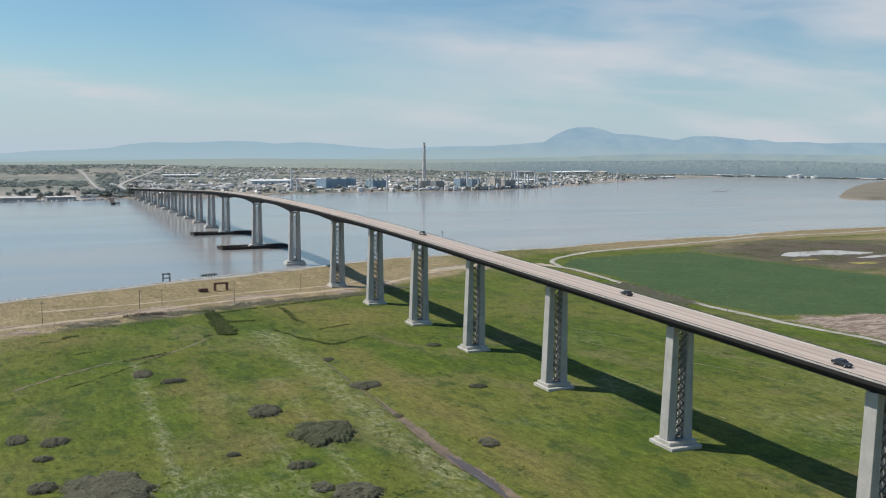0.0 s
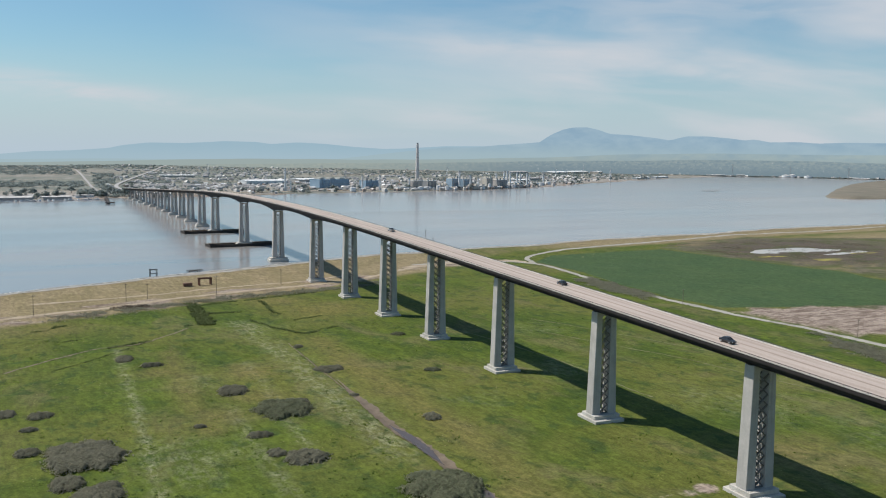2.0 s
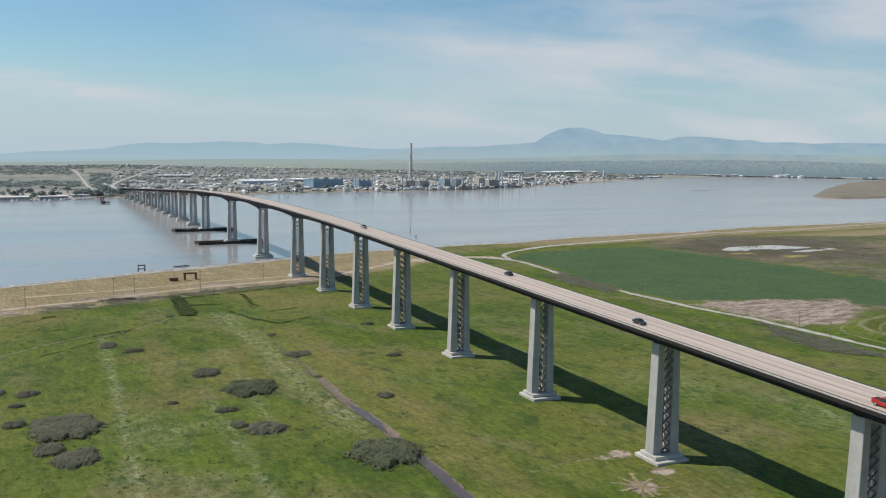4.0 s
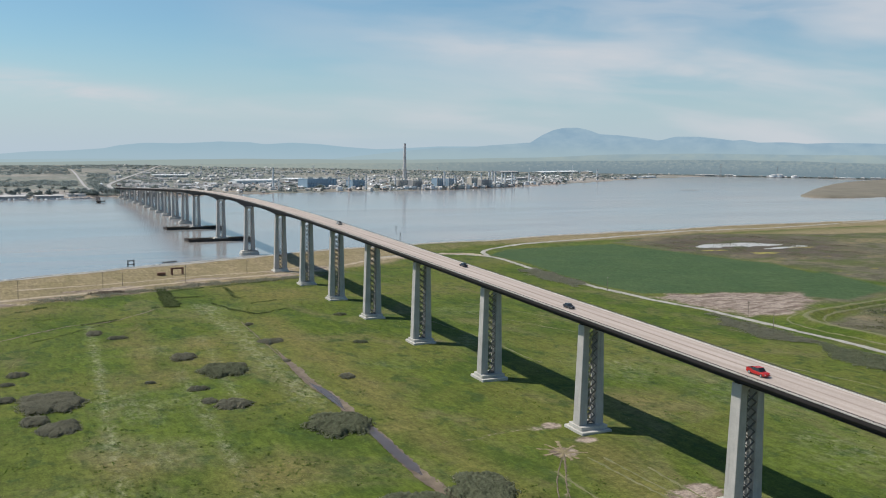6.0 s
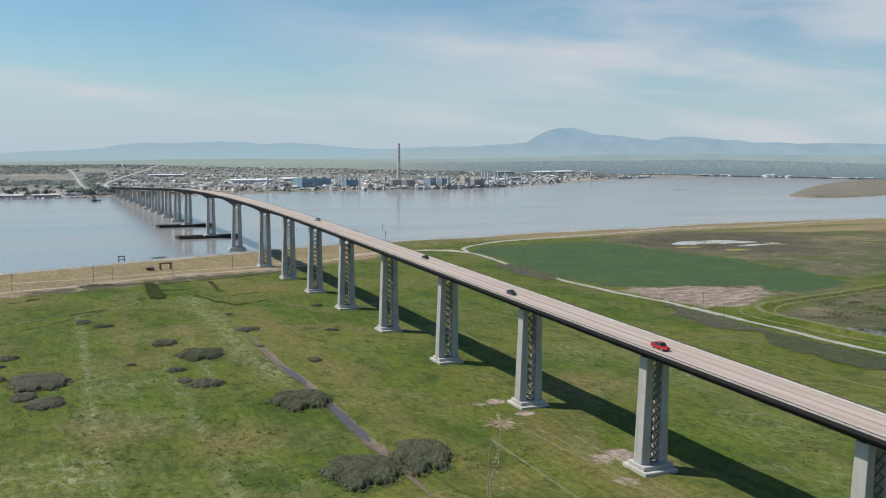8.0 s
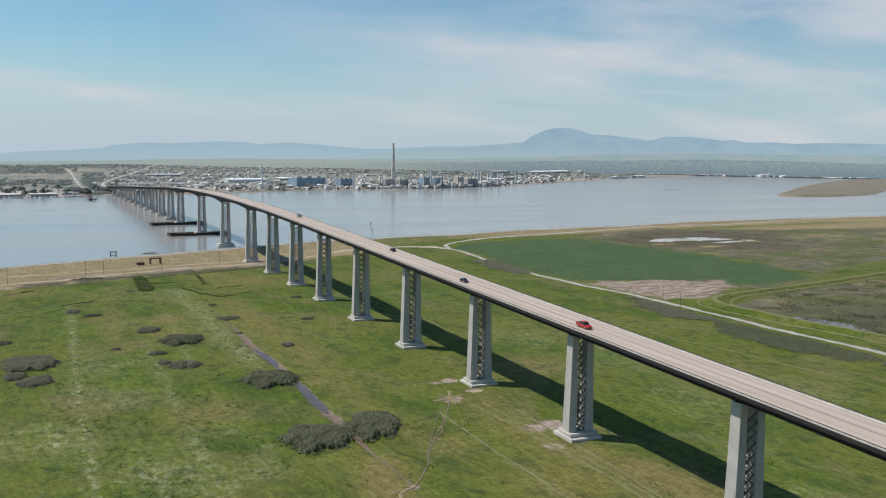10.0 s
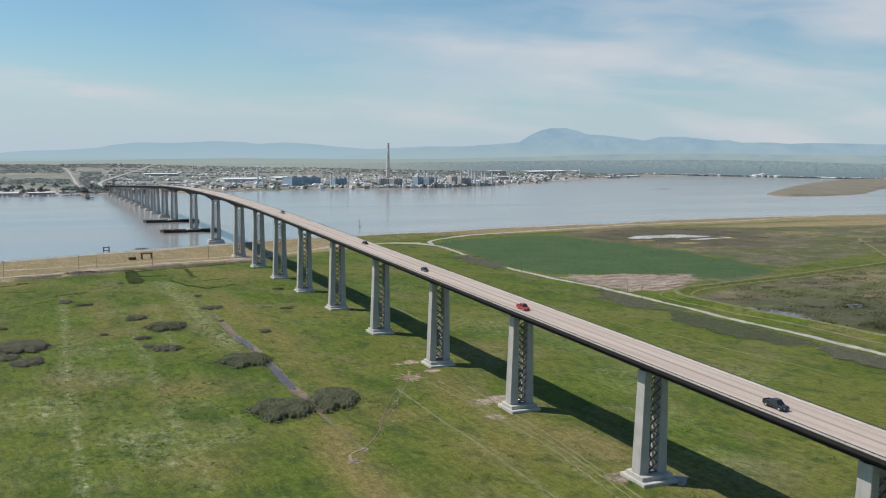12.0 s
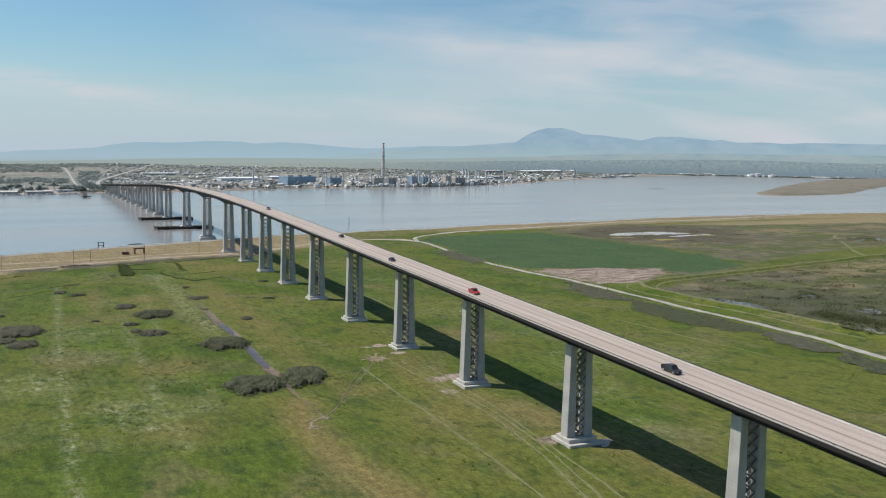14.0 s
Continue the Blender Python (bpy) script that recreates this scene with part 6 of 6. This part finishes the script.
# the wooded low shore where the river bends away
rng = np.random.RandomState(9)
b = rng.uniform(42.0, 60, 1500)
d = rng.uniform(4680, 4744, 1500)
x, y = 0 + d * np.sin(np.radians(b)), -107 + d * np.cos(np.radians(b))
ok = y > far_y(x) + 6
x, y = x[ok], y[ok]
z = heights(x, y)
quads = []
for k in range(len(x)):
    r, h = rng.uniform(3, 8), rng.uniform(1.5, 5)
    pts, nrm = crown_quads(rng, 22, r, h, 2.2)
    quads.append(leaf_quads(rng, pts + np.array([x[k], y[k], z[k]]), nrm, r * 0.45, 0.5))
tagged(new("bend_woods", quad_mesh("bend_woods", np.concatenate(quads), TREE_HAZED)), "dull green trees along the distant river bend", "trees", kind="stuff")


# small houses of the town as one mass: walls and pitched roofs
def house_mass(name, xs, ys, seed, wall_mats, roof_mats, size):
    rng = np.random.RandomState(seed)
    zs = heights(xs, ys)
    me = bpy.data.meshes.new(name)
    verts, faces, mats = [], [], []
    for x, y, z in zip(xs, ys, zs):
        l, w, h = rng.uniform(*size), rng.uniform(size[0] * 0.7, size[1] * 0.6), rng.uniform(2.4, 4.4)
        a = rng.choice((0.1, 1.67, 0.5)) + rng.normal(0, 0.08)
        c, s = math.cos(a), math.sin(a)
        b = len(verts)
        for px, py, pz in ((-l, -w, -1), (l, -w, -1), (l, w, -1), (-l, w, -1), (-l, -w, h), (l, -w, h), (l, w, h), (-l, w, h), (-l, 0, h + w * 0.35), (l, 0, h + w * 0.35)):
            verts.append((x + px * c / 2 - py * s / 2, y + px * s / 2 + py * c / 2, z + pz))
        wm, rm = rng.randint(len(wall_mats)), len(wall_mats) + rng.randint(len(roof_mats))
        for q, m_ in (((0, 1, 5, 4), wm), ((2, 3, 7, 6), wm), ((1, 2, 6, 9, 5), wm), ((3, 0, 4, 8, 7), wm), ((4, 5, 9, 8), rm), ((6, 7, 8, 9), rm)):
            faces.append(tuple(b + i for i in q))
            mats.append(m_)
    me.from_pydata(verts, [], faces)
    for m_ in (*wall_mats, *roof_mats):
        me.materials.append(m_)
    me.polygons.foreach_set("material_index", mats)
    me.update()
    return me


x, y = far_points(14000, 15, lo=8.5, hi=43, near=90)
keep = (waves(x, y * 2.0, 600, 35) > 0.0) & (np.random.RandomState(16).rand(len(x)) < np.interp(np.hypot(x, y), [1500, 2600, 3500, 4400], [1.0, 0.7, 0.22, 0.06]))
x, y = x[keep][:480], y[keep][:480]
tagged(new("far_houses", house_mass("far_houses", x, y, 31, [HOUSE, HOUSE, HOUSE_DULL, HOUSE_DULL, HOUSE], [TILES, TILES, HOUSE_DULL, HOUSE, TILES], (9, 18))), "low houses and sheds of the far town", "houses", kind="stuff")
x, y = far_points(16000, 19, lo=8, hi=37, near=25)
keep = (y < far_y(x) + 520)
x, y = x[keep][:620], y[keep][:620]
tagged(new("shore_sheds", house_mass("shore_sheds", x, y, 33, [CREAM, BROWN, HOUSE_DULL, HOUSE], [TILES, WHITE, HOUSE, HOUSE_DULL, TILES], (5, 15))), "pale sheds and yards behind the far bank", "sheds", kind="stuff")


rng = np.random.RandomState(29)
b = np.concatenate([rng.uniform(42, 58, 60), rng.normal(49.0, 1.4, 34)])
d = rng.uniform(4660, 4738, 94)
x, y = d * np.sin(np.radians(b)), -107 + d * np.cos(np.radians(b))
ok = y > far_y(x) + 4
tagged(new("bend_sheds", house_mass("bend_sheds", x[ok], y[ok], 37, [HOUSE_DULL, HOUSE_DULL, HOUSE], [HOUSE, HOUSE_DULL, WHITE, TILES], (6, 22))), "small pale buildings along the distant river bend", "sheds", kind="stuff")


rng = np.random.RandomState(43)
spots = np.array([bank(b_, d_) for b_, d_ in zip(rng.uniform(25.5, 34.5, 170), rng.uniform(22, 75, 170))])
tagged(new("plant_units", house_mass("plant_units", spots[:, 0], spots[:, 1], 47, [CREAM, CREAM, HOUSE, BROWN], [WHITE, HOUSE, CREAM, BROWN, TILES], (3, 11))), "pale huts, pipes and units of the power station", "sheds", kind="stuff")


def build_shed(name, label, x, y, l, w, h, turn, wall, roof, group="far sheds"):
    z = height(x, y)
    b = thing(name, label, "building", Matrix.Translation((x, y, z)) @ Matrix.Rotation(radians(turn), 4, "Z"), group)
    part("wall", boxes((-l / 2, l / 2, -w / 2, w / 2, -2, h)), wall, b)
    bm = gable(bmesh.new(), -l / 2 - 0.6, l / 2 + 0.6, -w / 2 - 0.6, w / 2 + 0.6, h + 0.004, h + 0.3, h + 0.3 + w * 0.07)
    part("roof", bm, roof, b)
    n = max(1, int(l // 22))
    for k in range(n):
        c = -l / 2 + (k + 0.5) * l / n
        part("door", boxes((c - 2.4, c + 2.4, -w / 2 - 0.12, -w / 2 + 0.05, 0.0, min(5.0, h * 0.7))), GREYWALL, b, "grey roller door")
    return b


# marina sheds and long white roofs
for x, y, l, w, h, t, a, r in ((82, 1526, 62, 20, 3.0, 12, HOUSE_DULL, HOUSE), (86, 1556, 66, 18, 3.0, 12, CREAM, TILES), (150, 1538, 46, 16, 3.0, 14, HOUSE_DULL, HOUSE), (150, 1568, 44, 16, 3.0, 14, CREAM, TILES), (196, 1572, 30, 16, 3.6, 14, WHITE, TILES), (110, 1600, 60, 22, 3.0, 12, CREAM, TILES), (40, 1600, 50, 20, 3.0, 12, HOUSE_DULL, HOUSE)):
    build_shed("boat_shed", "long low boat shed with pale roof by the water", x, y, l, w, h, t, a, r, "boat sheds")
for x, y, l, w, h, t, a, r in ((2560, 3420, 210, 60, 9, 32, CREAM, WHITE), (2790, 3560, 260, 60, 9, 32, CREAM, WHITE), (3040, 3640, 240, 50, 9, 30, CREAM, WHITE), (2330, 3420, 150, 60, 9, 25, HOUSE_DULL, TILES), (2430, 2660, 190, 24, 6, 33, WHITE, WHITE), (2640, 2780, 200, 24, 6, 32, WHITE, WHITE), (700, 2160, 120, 40, 9, 14, WHITE, WHITE), (880, 2250, 140, 44, 10, 14, HOUSE_DULL, WHITE), (605, 2720, 110, 26, 6, 8, CREAM, WHITE), (980, 1840, 60, 26, 8, 14, CREAM, WHITE), (930, 1800, 50, 24, 7, 14, WHITE, ROOF), (1330, 1990, 70, 30, 8, 28, CREAM, WHITE), (1420, 2080, 80, 30, 8, 30, WHITE, ROOF), (1550, 2240, 90, 34, 9, 32, CREAM, WHITE), (1700, 2400, 90, 36, 9, 32, HOUSE_DULL, TILES)):
    build_shed("warehouse", "long low warehouse with pale sheet roof", x, y, l, w, h, t, a, r, "far warehouses")


# power station
def build_stack(x, y, r0, r1, tall, label, name="stack", mat=None):
    s = thing(name, label, "chimney", Matrix.Translation((x, y, height(x, y))), "power station stacks")
    part("shaft", tubes(((0, 0, -1), (0, 0, tall), r0, r1), n=18), mat or WHITE, s)
    part("cap", tubes(((0, 0, tall - 1.2), (0, 0, tall + 0.4), r1 * 1.18), n=18), GREYWALL, s)
    for h in (0.35, 0.65, 0.9):
        r = r0 + (r1 - r0) * h
        part("band", tubes(((0, 0, tall * h), (0, 0, tall * h + 0.7), r * 1.12), n=18), GREYWALL, s)
    return s


build_stack(1118, 2104, 6.6, 2.8, 113, "tall tapering brown-grey concrete power station chimney", "chimney", STACK)
for b_, inland, r, t in ((29.4, 62, 2.2, 43), (30.1, 60, 1.9, 33), (30.6, 60, 1.9, 27), (31.8, 64, 1.8, 38), (32.3, 60, 2.2, 43), (32.5, 66, 2.2, 43), (32.7, 60, 2.2, 40), (33.15, 62, 2.2, 38), (33.35, 64, 1.8, 35), (33.8, 62, 2.2, 37), (33.97, 64, 1.8, 34), (26.2, 70, 1.8, 27), (23.2, 75, 1.8, 34), (24.3, 75, 1.8, 34), (34.9, 160, 2.0, 36), (39.3, 220, 2.4, 40)):
    x, y = bank(b_, inland)
    build_stack(x, y, r * 1.25, r * 1.05, t, "slim pale steel exhaust stack at the power station")


def build_block(name, label, x, y, l, w, h, turn, mat, floors, bays, topmat=None):
    """A plant building with open frame storeys: solid body, floor bands, columns and roof units."""
    b = thing(name, label, "building", Matrix.Translation((x, y, height(x, y))) @ Matrix.Rotation(radians(turn), 4, "Z"))
    part("body", boxes((-l / 2, l / 2, -w / 2, w / 2, -1, h)), mat, b)
    part("roof", boxes((-l / 2 - 0.5, l / 2 + 0.5, -w / 2 - 0.5, w / 2 + 0.5, h + 0.004, h + 0.9)), topmat or ROOF, b)
    for k in range(1, floors):
        z = h * k / floors
        part("floor_band", boxes((-l / 2 - 0.6, l / 2 + 0.6, -w / 2 - 0.6, -w / 2 - 0.05, z - 0.4, z + 0.4)), GREYWALL, b)
    for k in range(bays + 1):
        c = -l / 2 + l * k / bays
        part("column", boxes((c - 0.5, c + 0.5, -w / 2 - 0.8, -w / 2 - 0.02, 0, h)), mat if l > 35 else CREAM, b)
    for k in range(3):
        c = -l / 3 + l / 3 * k
        part("roof_unit", boxes((c - l * 0.08, c + l * 0.08, -w * 0.3, w * 0.3, h + 0.9, h + 4.5)), CREAM, b)
    return b


for b_, inland, l, w, h, mat, floors, bays, label in ((26.55, 75, 27, 22, 21, HOUSE_DULL, 5, 6, "brown-grey open-framed power station boiler house"), (27.45, 82, 27, 22, 20, GREYWALL, 5, 6, "grey open-framed power station boiler house"), (29.0, 85, 26, 22, 25, BLUE, 4, 4, "blue-grey boiler house between cream columns"), (29.75, 85, 26, 22, 24, BLUE, 4, 4, "blue-grey boiler house between cream columns"), (31.2, 70, 20, 18, 25, CREAM, 4, 4, "cream power station block"), (31.95, 62, 36, 22, 20, HOUSE_DULL, 4, 5, "grey block of a power station"), (28.3, 60, 26, 14, 10, CREAM, 2, 5, "cream low hall of a power station"), (30.5, 45, 60, 12, 7, CREAM, 1, 9, "cream low hall of a power station"), (33.0, 40, 50, 12, 7, HOUSE_DULL, 1, 8, "grey low hall of a power station")):
    build_block("boiler_house" if h > 18 else "turbine_hall", label, *bank(b_, inland), l, w, h, b_ * -0.2 + 18, mat, floors, bays, WHITE)
build_block("plant_hall", "large blue clad industrial hall", 788, 1925, 86, 40, 20, 14, BLUE, 2, 10, BLUE)
build_block("plant_hall", "blue clad plant building with ducts", 858, 1850, 40, 24, 19, 14, BLUE, 3, 6, BLUE)


def build_tank(x, y, r, h):
    t = thing("storage_tank", "white round storage tank", "tank", Matrix.Translation((x, y, height(x, y))), "storage tanks")
    part("shell", tubes(((0, 0, -0.5), (0, 0, h), r), n=24), WHITE, t)
    part("roof", tubes(((0, 0, h), (0, 0, h + r * 0.18), r * 1.02, r * 0.1), n=24), ROOF, t)


for b_, inland, r, h in ((26.9, 34, 6, 8), (27.3, 34, 6, 8), (28.05, 40, 5, 10), (28.6, 36, 5, 9), (30.9, 30, 6, 8), (31.35, 40, 4, 12), (32.9, 30, 6, 7), (34.4, 80, 8, 9), (34.75, 90, 8, 9), (25.4, 40, 7, 7), (22.6, 50, 7, 8), (35.2, 120, 9, 9)):
    x, y = bank(b_, inland)
    build_tank(x, y, r, h)


def build_mast(x, y, tall, wide, label, arms, mat=None):
    mat = mat or WHITE
    """Lattice tower: four legs, crossed braces, arms."""
    m_ = thing("lattice_tower", label, "tower", Matrix.Translation((x, y, height(x, y))), "lattice towers")
    legs = bmesh.new()
    for sx, sy in ((-1, -1), (1, -1), (1, 1), (-1, 1)):
        tube(legs, (sx * wide, sy * wide, -0.5), (sx * wide * 0.15, sy * wide * 0.15, tall), 0.32, 0.22, n=5)
    part("legs", legs, mat, m_)
    br = bmesh.new()
    n = 8
    for k in range(n):
        z0, z1 = tall * k / n, tall * (k + 1) / n
        w0, w1 = wide * (1 - 0.85 * k / n), wide * (1 - 0.85 * (k + 1) / n)
        for s in (-1, 1):
            tube(br, (-w0, s * w0, z0), (w1, s * w1, z1), 0.15, n=4)
            tube(br, (s * w0, w0, z0), (s * w1, -w1, z1), 0.15, n=4)
    part("braces", br, mat, m_)
    for k in range(arms):
        z = tall * (0.72 + 0.12 * k)
        part("arm", boxes((-tall * 0.2, tall * 0.2, -0.2, 0.2, z, z + 0.5)), mat, m_)


build_stack(628, 1782, 2.6, 1.6, 48, "tall slim white tower behind the far bank", "tower")
build_stack(642, 1786, 1.8, 1.5, 22, "slim pale steel exhaust stack at the power station")
build_mast(2420, 3020, 48, 3.5, "pale lattice tower in the far town", 0)
for b_, d_ in ((36, 3900), (29, 3600), (21, 3500), (14, 3300)):
    build_mast(*polar(b_, d_), 34, 3.0, "pale lattice power pylon in the far town", 3)

for b_ in (46.9, 50.2, 53.4, 57.0):
    build_mast(*polar(b_, 4640), 62, 5.0, "tall grey lattice power pylon by the river bend", 3, GREYWALL)

# works and store sheds on the bend of the river
for b_, l, h, a, r in ((45.6, 34, 5, HOUSE_DULL, TILES), (46.2, 52, 6, HOUSE_DULL, HOUSE), (47.4, 40, 8, CREAM, HOUSE), (48.3, 30, 7, HOUSE_DULL, TILES), (48.9, 36, 12, WHITE, WHITE), (49.6, 30, 14, HOUSE, WHITE), (50.7, 44, 8, HOUSE_DULL, TILES), (52.0, 40, 7, CREAM, WHITE), (52.9, 60, 6, HOUSE, HOUSE), (54.1, 70, 6, HOUSE_DULL, WHITE), (55.6, 44, 6, HOUSE_DULL, HOUSE), (57.4, 60, 7, CREAM, TILES)):
    x, y = polar(b_, 4690)
    if y > float(far_y(x)) + 12:
        build_shed("works_shed", "long pale shed on the distant river bend", x, y, l, 22, h, -b_, a, r, "river bend sheds")
for b_, r, h in ((50.0, 22, 10), (50.35, 16, 14), (51.2, 18, 8)):
    x, y = polar(b_, 4700)
    build_tank(x, y, r, h)

# streets of the far town
strip("road_highway", ROADS[0], 9, 25, TILES, "pale highway climbing away from the bridge", "road", lift=1.5, ragged=0.05, seed=21)
strip("road_town", ROADS[1], 6, 25, TILES, "pale street through the far town", "road", lift=1.2, ragged=0.1, seed=22)
strip("road_bank", [(330, 1640), (600, 1720), (900, 1800), (1060, 1815), (1330, 1940)], 14, 20, DIRT, "pale yard road behind the far bank", "road", lift=0.8, ragged=0.2, seed=23)

# landing stage and moored craft
pierhead = thing("landing_stage", "dark timber landing stage reaching into the river", "jetty", Matrix.Translation((222, 1490, WATER_Z)) @ Matrix.Rotation(radians(-7), 4, "Z"))
part("walkway", boxes((-2.5, 2.5, -90, 60, 2.2, 2.8)), TIMBER, pierhead)
part("platform", boxes((-5, 9, -104, -90, 1.6, 2.8)), TIMBER, pierhead)
for yy in range(-100, 60, 12):
    for xx in (-2, 2):
        part("pile", tubes(((xx, yy, -3), (xx, yy, 3.2), 0.35), n=6), TIMBER, pierhead)


def build_boat(x, y, l, turn):
    b = thing("moored_boat", "white moored motor boat", "boat", Matrix.Translation((x, y, WATER_Z)) @ Matrix.Rotation(radians(turn), 4, "Z"), "moored boats")
    w = l * 0.16
    part("hull", loft([[(-l / 2, -w, 1.1), (-l / 2, -w * 0.8, -0.3), (-l / 2, w * 0.8, -0.3), (-l / 2, w, 1.1)], [(0, -w * 1.1, 1.2), (0, -w * 0.7, -0.5), (0, w * 0.7, -0.5), (0, w * 1.1, 1.2)], [(l / 2, -0.1, 1.9), (l / 2 - 0.6, -0.05, 0.2), (l / 2 - 0.6, 0.05, 0.2), (l / 2, 0.1, 1.9)]]), WHITE, b)
    part("cabin", boxes((-l * 0.25, l * 0.12, -w * 0.7, w * 0.7, 1.1, 2.7)), WHITE, b)
    part("window_band", boxes((-l * 0.2, l * 0.125, -w * 0.72, w * 0.72, 1.8, 2.3)), GLASS_DARK, b)


rng = random.Random(5)
for k in range(16):
    x = 66 + k * 9.5 + rng.uniform(-2, 2)
    build_boat(x, float(far_y(x)) - rng.uniform(4, 26), rng.uniform(9, 16), rng.choice((10, 100, 100, 190)))
